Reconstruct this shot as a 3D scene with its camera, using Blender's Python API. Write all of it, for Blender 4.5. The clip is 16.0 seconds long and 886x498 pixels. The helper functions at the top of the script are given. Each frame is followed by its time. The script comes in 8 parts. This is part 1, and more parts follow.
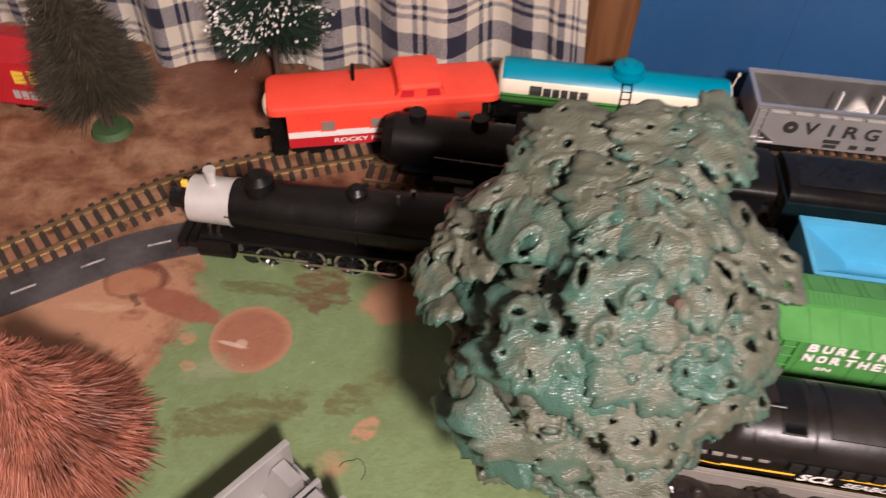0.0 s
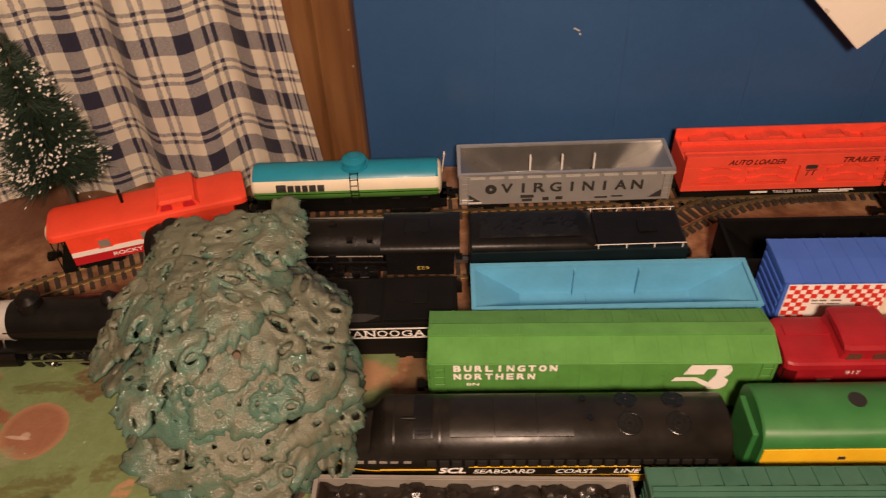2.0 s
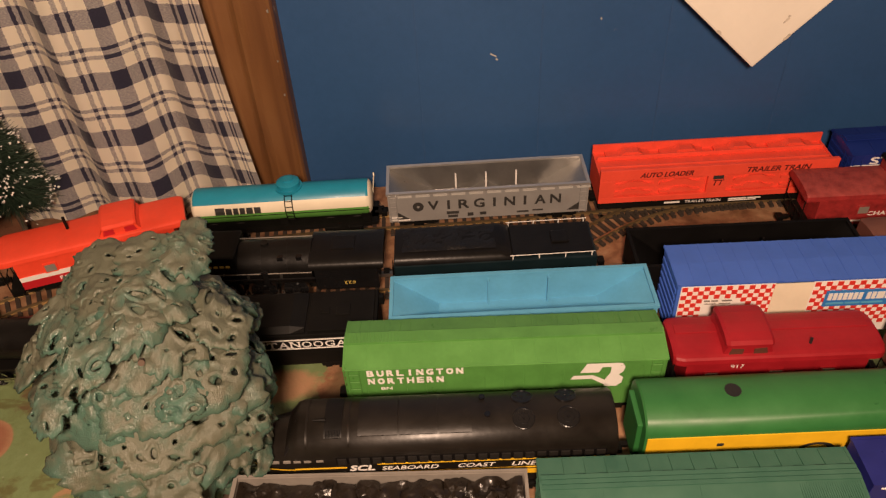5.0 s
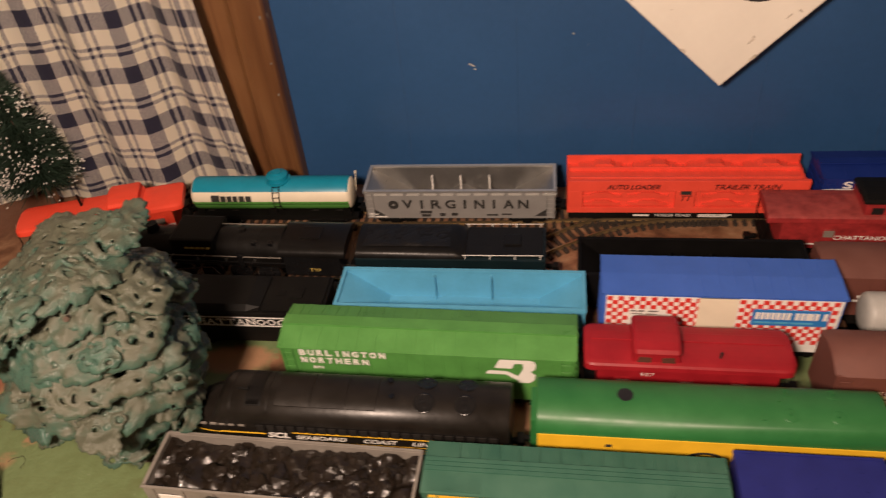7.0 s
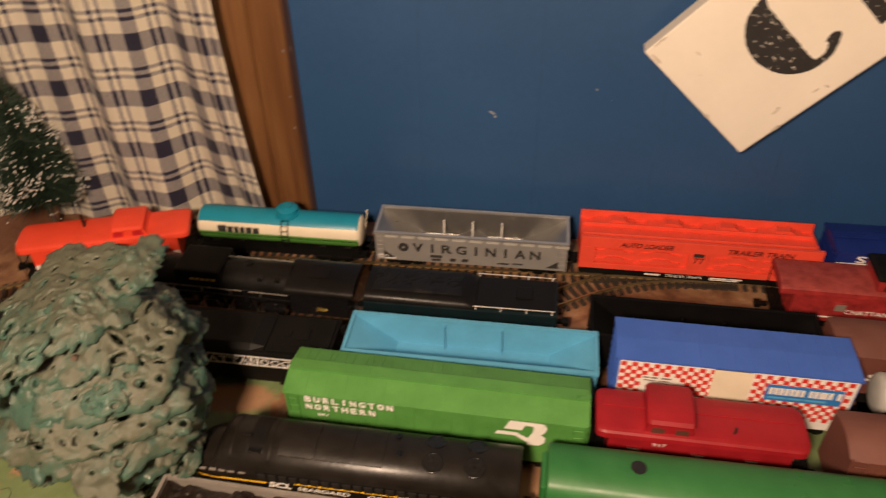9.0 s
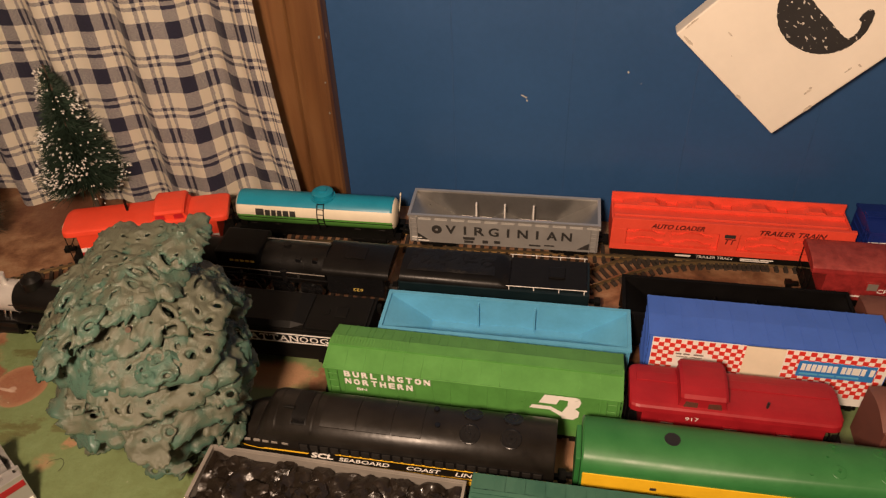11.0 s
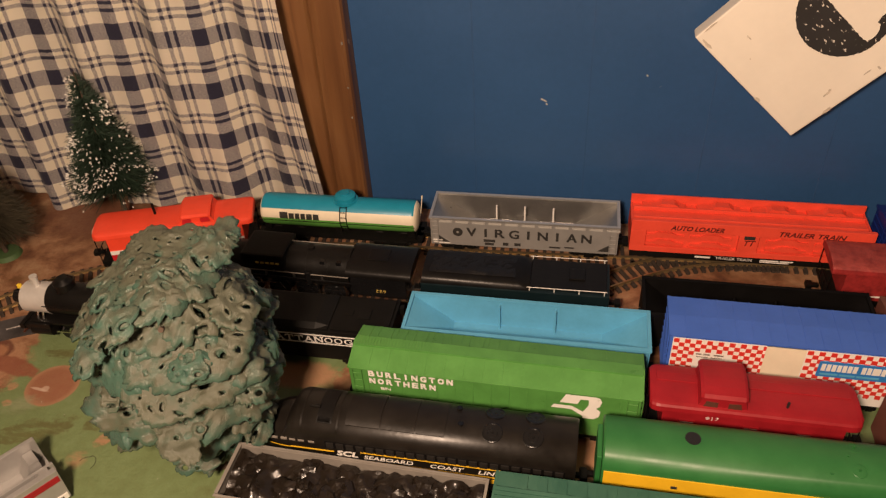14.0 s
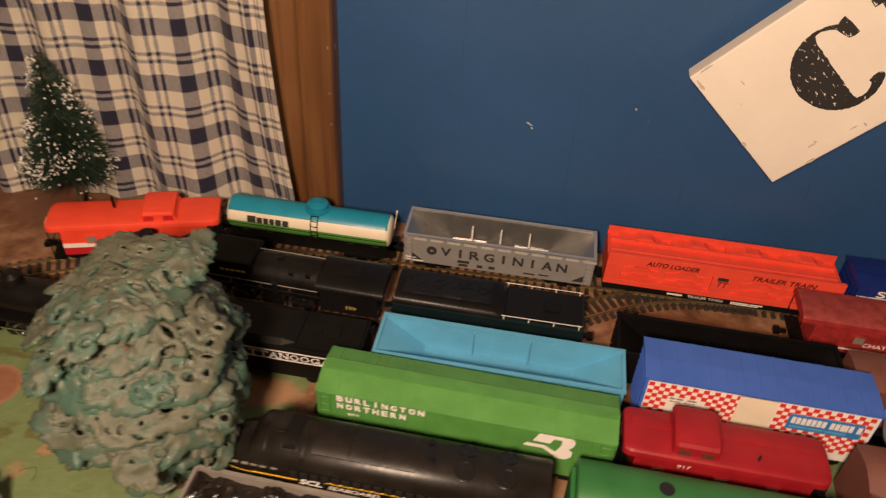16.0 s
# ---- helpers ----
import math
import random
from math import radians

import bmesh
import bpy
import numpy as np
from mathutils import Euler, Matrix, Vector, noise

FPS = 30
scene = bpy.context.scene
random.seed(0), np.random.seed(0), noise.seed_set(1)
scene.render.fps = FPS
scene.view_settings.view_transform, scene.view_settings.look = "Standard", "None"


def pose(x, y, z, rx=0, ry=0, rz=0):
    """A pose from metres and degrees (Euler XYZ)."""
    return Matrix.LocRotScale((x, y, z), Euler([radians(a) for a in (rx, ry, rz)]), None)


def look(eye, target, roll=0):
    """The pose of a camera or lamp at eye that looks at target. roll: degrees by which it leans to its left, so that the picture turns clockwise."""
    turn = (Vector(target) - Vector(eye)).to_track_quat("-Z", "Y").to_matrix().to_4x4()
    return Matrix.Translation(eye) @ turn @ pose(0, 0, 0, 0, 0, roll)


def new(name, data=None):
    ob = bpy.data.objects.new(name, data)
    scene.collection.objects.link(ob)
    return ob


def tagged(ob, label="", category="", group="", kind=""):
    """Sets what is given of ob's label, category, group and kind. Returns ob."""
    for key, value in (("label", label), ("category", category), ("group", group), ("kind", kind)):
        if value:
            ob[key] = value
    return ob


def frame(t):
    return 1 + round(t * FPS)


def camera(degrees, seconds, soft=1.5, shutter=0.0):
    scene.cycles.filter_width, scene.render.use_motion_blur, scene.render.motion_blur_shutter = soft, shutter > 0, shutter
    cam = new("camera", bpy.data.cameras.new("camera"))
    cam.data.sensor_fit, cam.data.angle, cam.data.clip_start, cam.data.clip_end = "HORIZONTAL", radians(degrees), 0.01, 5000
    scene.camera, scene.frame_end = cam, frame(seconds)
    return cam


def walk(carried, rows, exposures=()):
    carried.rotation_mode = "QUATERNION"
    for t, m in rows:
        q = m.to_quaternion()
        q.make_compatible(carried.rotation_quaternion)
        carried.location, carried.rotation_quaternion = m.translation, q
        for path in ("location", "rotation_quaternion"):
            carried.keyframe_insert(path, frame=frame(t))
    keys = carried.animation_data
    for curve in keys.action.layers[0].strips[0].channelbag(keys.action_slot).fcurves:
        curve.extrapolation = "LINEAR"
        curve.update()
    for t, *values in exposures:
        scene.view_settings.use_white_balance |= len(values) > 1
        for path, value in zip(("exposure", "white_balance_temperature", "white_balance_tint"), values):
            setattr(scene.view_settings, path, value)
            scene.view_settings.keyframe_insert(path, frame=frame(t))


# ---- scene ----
import collections

cam = camera(59.9, 16.0, soft=1.25, shutter=0.8)
PATH = [
    (0, (0.037, 0.063, 0.305), (-0.115, 1.409, -1.166), 3.2),
    (0.5, (0.058, 0.05, 0.327), (-0.067, 1.42, -1.125), 2.4),
    (1, (0.108, 0.029, 0.354), (0.016, 1.442, -1.059), 0.6),
    (1.5, (0.153, 0.017, 0.371), (0.082, 1.468, -1.004), -1.2),
    (2, (0.177, 0.013, 0.373), (0.113, 1.484, -0.98), -2.4),
    (2.5, (0.186, 0.006, 0.378), (0.125, 1.491, -0.961), -3.0),
    (3, (0.192, 0.007, 0.383), (0.137, 1.5, -0.946), -3.0),
    (3.5, (0.196, 0.006, 0.382), (0.138, 1.505, -0.94), -3.2),
    (4, (0.204, 0.003, 0.388), (0.152, 1.508, -0.928), -3.5),
    (4.2, (0.212, -0.001, 0.39), (0.164, 1.505, -0.924), -3.7),
    (6.3, (0.242, -0.029, 0.386), (0.179, 1.473, -0.933), -2.6),
    (6.5, (0.27, -0.032, 0.384), (0.121, 1.464, -0.935), -3.6),
    (7, (0.329, -0.036, 0.401), (0.027, 1.463, -0.889), -6.0),
    (7.5, (0.373, -0.047, 0.401), (0.092, 1.474, -0.866), -7.4),
    (8, (0.401, -0.05, 0.411), (0.18, 1.495, -0.839), -7.3),
    (8.5, (0.368, -0.045, 0.42), (0.153, 1.511, -0.818), -4.3),
    (9, (0.305, -0.021, 0.412), (0.047, 1.52, -0.837), -1.0),
    (9.5, (0.296, -0.021, 0.408), (0.008, 1.498, -0.861), -0.7),
    (12, (0.302, -0.045, 0.414), (-0.02, 1.478, -0.842), -3.2),
    (12.5, (0.299, -0.045, 0.41), (-0.033, 1.475, -0.846), -3.0),
    (13, (0.292, -0.045, 0.409), (-0.056, 1.468, -0.852), -3.3),
    (13.5, (0.295, -0.044, 0.413), (-0.059, 1.468, -0.848), -3.4),
    (14, (0.298, -0.044, 0.417), (-0.062, 1.472, -0.835), -3.7),
    (14.5, (0.319, -0.05, 0.419), (-0.127, 1.46, -0.813), -5.6),
    (15, (0.309, -0.059, 0.416), (-0.161, 1.444, -0.816), -4.1),
    (15.5, (0.254, -0.05, 0.43), (-0.008, 1.49, -0.818), 1.0),
    (16, (0.27, -0.024, 0.423), (0.054, 1.51, -0.842), 3.9),
]
walk(cam, [(t, look(eye, target, roll)) for t, eye, target, roll in PATH], [(0.0, 0.60, 5000, 9), (0.5, 0.42, 4900, 11), (1.0, 0.15, 5250, 11), (1.5, 0.06, 6250, 18), (2.0, 0.05, 6600, 12), (4.0, 0.08, 6600, 11), (6.5, 0.0, 6800, 10), (7.0, 0.0, 6000, 8), (7.5, 0.02, 6300, 8), (8.0, 0.05, 6500, 7), (9.0, 0.05, 6500, 5), (10.0, 0.03, 6500, 7), (14.0, 0.0, 6500, 7), (14.5, 0.0, 6400, 7), (15.0, -0.03, 5500, 6), (15.5, -0.05, 5250, 5), (16.0, 0.03, 6450, 7)])

# ---- world and light ----
world = bpy.data.worlds.new("room")
scene.world = world
world.use_nodes = True
world.node_tree.nodes["Background"].inputs[0].default_value = (0.9, 0.75, 0.6, 1)
world.node_tree.nodes["Background"].inputs[1].default_value = 0.02

torch_data = bpy.data.lights.new("torch", "POINT")
torch_data.energy, torch_data.color, torch_data.shadow_soft_size = 29.0, (1.0, 0.70, 0.51), 0.040
torch = new("torch", torch_data)
torch.location = (0.215, -0.185, 0.53)


# ---- materials ----
def mat(name, col, rough=0.45, metal=0.0, var=0.12, scale=60.0, bump=0.0, bscale=400.0, dust=0.0, coat=0.0, spec=0.5):
    """Paint, plastic or metal with mottling at two scales, optional fine relief and a film of dust on upward faces."""
    m = bpy.data.materials.new(name)
    m.use_nodes = True
    nt = m.node_tree
    n, l = nt.nodes, nt.links
    b = n["Principled BSDF"]
    tc = n.new("ShaderNodeTexCoord")
    big = n.new("ShaderNodeTexNoise")
    big.inputs["Scale"].default_value, big.inputs["Detail"].default_value = scale, 5
    fine = n.new("ShaderNodeTexNoise")
    fine.inputs["Scale"].default_value, fine.inputs["Detail"].default_value = bscale, 3
    l.new(tc.outputs["Object"], big.inputs["Vector"])
    l.new(tc.outputs["Object"], fine.inputs["Vector"])
    add = n.new("ShaderNodeMath")
    add.operation = "MULTIPLY_ADD"
    l.new(fine.outputs[0], add.inputs[0])
    add.inputs[1].default_value = 0.35
    l.new(big.outputs[0], add.inputs[2])
    ramp = n.new("ShaderNodeValToRGB")
    l.new(add.outputs[0], ramp.inputs[0])
    ramp.color_ramp.elements[0].position, ramp.color_ramp.elements[1].position = 0.35, 0.95
    ramp.color_ramp.elements[0].color = (*[c * (1 - var) for c in col], 1)
    ramp.color_ramp.elements[1].color = (*[min(1, c * (1 + var)) for c in col], 1)
    out = ramp.outputs[0]
    if dust:
        geo = n.new("ShaderNodeNewGeometry")
        sep = n.new("ShaderNodeSeparateXYZ")
        l.new(geo.outputs["Normal"], sep.inputs[0])
        mr = n.new("ShaderNodeMapRange")
        mr.inputs[1].default_value, mr.inputs[2].default_value = 0.2, 1.0
        mr.inputs[3].default_value, mr.inputs[4].default_value = 0.0, dust
        l.new(sep.outputs[2], mr.inputs[0])
        mul = n.new("ShaderNodeMath")
        mul.operation = "MULTIPLY"
        l.new(mr.outputs[0], mul.inputs[0])
        l.new(big.outputs[0], mul.inputs[1])
        mx = n.new("ShaderNodeMix")
        mx.data_type = "RGBA"
        l.new(mul.outputs[0], mx.inputs[0])
        l.new(out, mx.inputs[6])
        mx.inputs[7].default_value = (0.30, 0.26, 0.21, 1)
        out = mx.outputs[2]
    l.new(out, b.inputs["Base Color"])
    rr = n.new("ShaderNodeMapRange")
    rr.inputs[3].default_value, rr.inputs[4].default_value = max(0.03, rough - 0.1), min(1, rough + 0.12)
    l.new(add.outputs[0], rr.inputs[0])
    l.new(rr.outputs[0], b.inputs["Roughness"])
    b.inputs["Metallic"].default_value = metal
    b.inputs["Coat Weight"].default_value = coat
    b.inputs["Specular IOR Level"].default_value = spec
    if bump:
        bp = n.new("ShaderNodeBump")
        bp.inputs["Strength"].default_value, bp.inputs["Distance"].default_value = bump, 0.0006
        l.new(fine.outputs[0], bp.inputs["Height"])
        l.new(bp.outputs[0], b.inputs["Normal"])
    return m


M = {}
for key, args in {
    "black": dict(col=(0.0055, 0.0050, 0.0046), rough=0.32, var=0.3, bump=0.16, dust=0.006, spec=0.26),
    "matt_black": dict(col=(0.0050, 0.0048, 0.0042), rough=0.46, var=0.3, bump=0.15, dust=0.006, spec=0.17),
    "engine_black": dict(col=(0.0095, 0.0078, 0.0062), rough=0.31, var=0.4, bump=0.16, bscale=260, dust=0.014, spec=0.36),
    "slat_black": dict(col=(0.012, 0.0105, 0.009), rough=0.5, var=0.25, bump=0.1),
    "hopper_black": dict(col=(0.004, 0.0036, 0.0036), rough=0.55, var=0.3, bump=0.1, spec=0.14),
    "gloss_black": dict(col=(0.007, 0.007, 0.0075), rough=0.2, var=0.2),
    "teal_black": dict(col=(0.004, 0.012, 0.015), rough=0.35, var=0.2),
    "rubber": dict(col=(0.018, 0.016, 0.014), rough=0.75, var=0.3),
    "silver_paint": dict(col=(0.36, 0.35, 0.335), rough=0.36, metal=0.4, var=0.1, bump=0.1),
    "nose_silver": dict(col=(0.60, 0.58, 0.55), rough=0.38, metal=0.35, var=0.1, bump=0.1),
    "silver_inside": dict(col=(0.46, 0.45, 0.43), rough=0.27, metal=0.9, var=0.12, bump=0.1),
    "bright_silver": dict(col=(0.70, 0.68, 0.65), rough=0.28, metal=0.8, var=0.06, bump=0.04),
    "chrome": dict(col=(0.75, 0.73, 0.7), rough=0.15, metal=1.0, var=0.05),
    "steel": dict(col=(0.35, 0.33, 0.3), rough=0.35, metal=1.0, var=0.2),
    "brass_rail": dict(col=(0.32, 0.235, 0.125), rough=0.38, metal=0.8, var=0.25),
    "sleeper": dict(col=(0.035, 0.025, 0.018), rough=0.7, var=0.3),
    "orange_red": dict(col=(0.80, 0.065, 0.028), rough=0.42, var=0.10, bump=0.06, dust=0.04),
    "loader_red": dict(col=(0.78, 0.075, 0.04), rough=0.45, var=0.10, bump=0.06, dust=0.04),
    "deep_red": dict(col=(0.275, 0.010, 0.016), rough=0.38, var=0.2, bump=0.14, bscale=300, dust=0.01, spec=0.35),
    "old_red": dict(col=(0.27, 0.016, 0.016), rough=0.6, var=0.4, scale=150, bump=0.3, dust=0.22),
    "bright_red": dict(col=(0.46, 0.014, 0.02), rough=0.4, var=0.1),
    "white": dict(col=(0.78, 0.75, 0.70), rough=0.45, var=0.06),
    "cream": dict(col=(0.76, 0.68, 0.52), rough=0.45, var=0.06),
    "teal_blue": dict(col=(0.012, 0.24, 0.36), rough=0.35, var=0.1, bump=0.05),
    "leaf_green": dict(col=(0.10, 0.30, 0.055), rough=0.4, var=0.08),
    "sky_blue": dict(col=(0.105, 0.37, 0.57), rough=0.4, var=0.12, bump=0.05, dust=0.04),
    "box_green": dict(col=(0.085, 0.255, 0.055), rough=0.27, var=0.17, bump=0.06, dust=0.06),
    "dark_green": dict(col=(0.03, 0.115, 0.075), rough=0.5, var=0.12, bump=0.1, dust=0.1),
    "unit_green": dict(col=(0.024, 0.140, 0.034), rough=0.4, var=0.14, bump=0.05, dust=0.04),
    "yellow": dict(col=(0.80, 0.47, 0.02), rough=0.4, var=0.10, dust=0.04),
    "hopper_yellow": dict(col=(0.80, 0.56, 0.035), rough=0.42, var=0.10, bump=0.05, dust=0.04),
    "feed_blue": dict(col=(0.045, 0.125, 0.50), rough=0.5, var=0.10, bump=0.08, dust=0.04),
    "navy": dict(col=(0.012, 0.016, 0.145), rough=0.45, var=0.20, bump=0.06, dust=0.015),
    "deep_blue": dict(col=(0.006, 0.021, 0.165), rough=0.45, var=0.12),
    "tuscan": dict(col=(0.135, 0.045, 0.032), rough=0.6, var=0.14, bump=0.12, dust=0.1),
    "tank_grey": dict(col=(0.42, 0.41, 0.38), rough=0.42, var=0.1, bump=0.05),
    "label_blue": dict(col=(0.03, 0.19, 0.52), rough=0.45, var=0.05),
    "check_red": dict(col=(0.60, 0.032, 0.022), rough=0.45, var=0.06),
    "emblem_orange": dict(col=(0.80, 0.16, 0.03), rough=0.4, var=0.05),
    "letter_black": dict(col=(0.03, 0.028, 0.026), rough=0.5, var=0.2),
    "letter_red": dict(col=(0.09, 0.010, 0.008), rough=0.5, var=0.2),
    "letter_gold": dict(col=(0.62, 0.45, 0.10), rough=0.45, var=0.1),
    "gondola_grey": dict(col=(0.21, 0.19, 0.165), rough=0.55, var=0.2, bump=0.12, dust=0.1),
    "coal": dict(col=(0.014, 0.0100, 0.007), rough=0.25, var=0.5, scale=120, bump=1.0, bscale=330, coat=0.10),
    "coal_matt": dict(col=(0.006, 0.0055, 0.0052), rough=0.36, var=0.4, bump=0.9, bscale=700),
    "cab_brown": dict(col=(0.085, 0.030, 0.018), rough=0.55, var=0.2),
    "window_dark": dict(col=(0.016, 0.014, 0.014), rough=0.35, var=0.2),
    "window_grey": dict(col=(0.22, 0.18, 0.15), rough=0.5, var=0.2),
    "bark": dict(col=(0.07, 0.045, 0.03), rough=0.8, var=0.3, bump=0.5),
    "base_green": dict(col=(0.050, 0.095, 0.032), rough=0.6, var=0.2, bump=0.3),
    "brick_grey": dict(col=(0.05, 0.047, 0.045), rough=0.8, var=0.3, bump=0.6, bscale=300),
}.items():
    M[key] = mat(key, **args)


# ---- mesh helpers ----
def part(name, bm, material, parent=None, label="", smooth=False):
    """Links a bmesh as one mesh object under a thing or a part."""
    me = bpy.data.meshes.new(name)
    bmesh.ops.recalc_face_normals(bm, faces=bm.faces)
    if smooth:
        for f in bm.faces:
            f.smooth = True
    bm.to_mesh(me)
    bm.free()
    for one in material if isinstance(material, (list, tuple)) else [material]:
        me.materials.append(M[one] if isinstance(one, str) else one)
    if smooth:
        me.set_sharp_from_angle(angle=radians(40))
    ob = new(name, me)
    ob.parent = parent
    if label:
        ob["label"] = label
    return ob


def thing(name, label, category, x=0.0, y=0.0, z=0.0, yaw=0.0, group=""):
    e = new(name)
    e.empty_display_size = 0.02
    e.matrix_basis = pose(x, y, z, 0, 0, yaw)
    return tagged(e, label, category, group)


def between(name, label, category, a, b, z=0.0, group=""):
    """A thing whose long axis runs from a to b on the plan; gives the Empty and its length."""
    d = Vector(b) - Vector(a)
    return thing(name, label, category, (a[0] + b[0]) / 2, (a[1] + b[1]) / 2, z, math.degrees(math.atan2(d.y, d.x)), group), d.length


def box(bm, x0, x1, y0, y1, z0, z1, bevel=0.0):
    r = bmesh.ops.create_cube(bm, size=1, matrix=Matrix.Translation(((x0 + x1) / 2, (y0 + y1) / 2, (z0 + z1) / 2)) @ Matrix.Diagonal((x1 - x0, y1 - y0, z1 - z0, 1)))
    if bevel:
        vs = r["verts"]
        es = list({e for v in vs for e in v.link_edges})
        bmesh.ops.bevel(bm, geom=es, offset=bevel, segments=2, affect="EDGES", profile=0.6)
    return bm


def boxes(*rows, bevel=0.0):
    bm = bmesh.new()
    for r in rows:
        box(bm, *r, bevel=bevel)
    return bm


def each(name, rows, material, parent):
    """One part for each box of rows; boxes of one size share their mesh."""
    seen = {}
    for x0, x1, y0, y1, z0, z1 in rows:
        size = (round(x1 - x0, 6), round(y1 - y0, 6), round(z1 - z0, 6))
        if size in seen:
            ob = new(name, seen[size])
            ob.parent = parent
        else:
            ob = part(name, boxes((0, x1 - x0, 0, y1 - y0, 0, z1 - z0)), material, parent)
            seen[size] = ob.data
        ob.matrix_basis = Matrix.Translation((x0, y0, z0))


def tube(bm, a, b, r, n=12, r2=None):
    a, b = Vector(a), Vector(b)
    d = b - a
    m = Matrix.Translation((a + b) / 2) @ d.to_track_quat("Z", "Y").to_matrix().to_4x4()
    bmesh.ops.create_cone(bm, cap_ends=True, segments=n, radius1=r, radius2=r if r2 is None else r2, depth=d.length, matrix=m)
    return bm


def tubes(*rows, n=12):
    bm = bmesh.new()
    for r in rows:
        tube(bm, *r[:3], n=n, r2=r[3] if len(r) > 3 else None)
    return bm


def loft(sections, closed=True, cap=True, bm=None):
    """Skin over rings: sections is a list of (x, [(y, z), ...]) with equal counts."""
    bm = bm or bmesh.new()
    rings = [[bm.verts.new((x, y, z)) for y, z in ring] for x, ring in sections]
    k = len(rings[0])
    for a, b in zip(rings, rings[1:]):
        for i in range(k if closed else k - 1):
            bm.faces.new((a[i], a[(i + 1) % k], b[(i + 1) % k], b[i]))
    if cap and closed:
        bm.faces.new(rings[0][::-1])
        bm.faces.new(rings[-1])
    return bm


def arch(w, eave, crown, n=10, power=2.0):
    """The points of an arched roof from the near eave over the crown to the far eave."""
    return [(-w / 2 * math.cos(math.pi * i / n), eave + (crown - eave) * (math.sin(math.pi * i / n)) ** (2 / power)) for i in range(n + 1)]


def letter_mesh(text):
    cu = bpy.data.curves.new("lettering", "FONT")
    cu.body, cu.resolution_u = text, 3
    tmp = bpy.data.objects.new("lettering", cu)
    scene.collection.objects.link(tmp)
    me = bpy.data.meshes.new_from_object(tmp.evaluated_get(bpy.context.evaluated_depsgraph_get()))
    bpy.data.objects.remove(tmp)
    bpy.data.curves.remove(cu)
    return me


def lettering(parent, text, x0, x1, z0, z1, y, material, upside=False, weight=0.0, slant=0.0, at=None):
    """Painted words on a side that faces -y, fitted between x0..x1 and z0..z1; weight thickens the strokes."""
    bpy.context.view_layer.update()
    me = letter_mesh(text)
    co = np.array([v.co for v in me.vertices])
    lo, hi = co.min(0), co.max(0)
    bm = bmesh.new()
    bm.from_mesh(me)
    shifts = [(0, 0)] if not weight else [(-weight, -weight), (weight, weight), (weight, -weight), (-weight, weight)]
    out = bmesh.new()
    for k, (sx, sz) in enumerate(shifts):
        vs = {}
        for v in bm.verts:
            u, w = (v.co.x - lo[0]) / (hi[0] - lo[0]), (v.co.y - lo[1]) / (hi[1] - lo[1])
            if upside:
                u, w = 1 - u, 1 - w
            p = (x0 + u * (x1 - x0) + sx + slant * w * (z1 - z0), y - 0.00002 * k, z0 + w * (z1 - z0) + sz)
            vs[v] = out.verts.new(p)
        for f in bm.faces:
            out.faces.new([vs[v] for v in f.verts])
    bm.free()
    bpy.data.meshes.remove(me)
    for f in out.faces:
        f.normal_update()
        if f.normal.y > 0:
            f.normal_flip()
    me = bpy.data.meshes.new("lettering")
    out.to_mesh(me)
    out.free()
    me.materials.append(M[material])
    ob = new("lettering", me)
    ob.parent = parent
    if at is not None:
        ob.matrix_basis = at
    return ob


def spaced(parent, text, x0, x1, z0, z1, y, material, weight=0.0, fill=0.66):
    """Words set letter by letter on an even pitch, as stencilled on rolling stock."""
    pitch = (x1 - x0) / len(text)
    for i, ch in enumerate(text):
        k = 0.13 if ch == "I" else fill
        c = x0 + pitch * (i + 0.5)
        lettering(parent, ch, c - pitch * k / 2, c + pitch * k / 2, z0, z1, y, material, weight=weight)


STEMS = {"H": ((0.08, 0, 1), (0.92, 0, 1)), "A": ((0.04, 0), (0.96, 0)), "T": ((0.5, 0),), "N": ((0.08, 0, 1), (0.92, 1))}


def serif_words(parent, text, x0, x1, z0, z1, y, material, fill=0.82):
    """Painted words with slab serifs at the ends of the upright strokes."""
    pitch, h = (x1 - x0) / len(text), z1 - z0
    for i, ch in enumerate(text):
        a = x0 + pitch * (i + 0.5 - fill / 2)
        ob = lettering(parent, ch, a, a + pitch * fill, z0, z1, y, material, weight=0.00008)
        bm = bmesh.new()
        bm.from_mesh(ob.data)
        for u, *ends in STEMS.get(ch, ()):
            for end in ends:
                c, z = a + pitch * fill * u, z0 + h * end
                box(bm, c - pitch * 0.17, c + pitch * 0.17, y - 0.0001, y, z - 0.0003, z + 0.0003)
        if ch in "TCG":
            for u in ((0.03, 0.97) if ch == "T" else (0.93,)):
                c = a + pitch * fill * u
                box(bm, c - 0.0003, c + 0.0003, y - 0.0001, y, z1 - h * 0.32, z1)
        bm.to_mesh(ob.data)
        bm.free()


def bars(parent, rows, y, material, name="lettering_bar"):
    """Plain bars for words; rows of (x0, x1, z0, z1)."""
    for x0, x1, z0, z1 in rows:
        part(name, boxes((x0, x1, y - 0.0003, y + 0.0003, z0, z1)), material, parent)


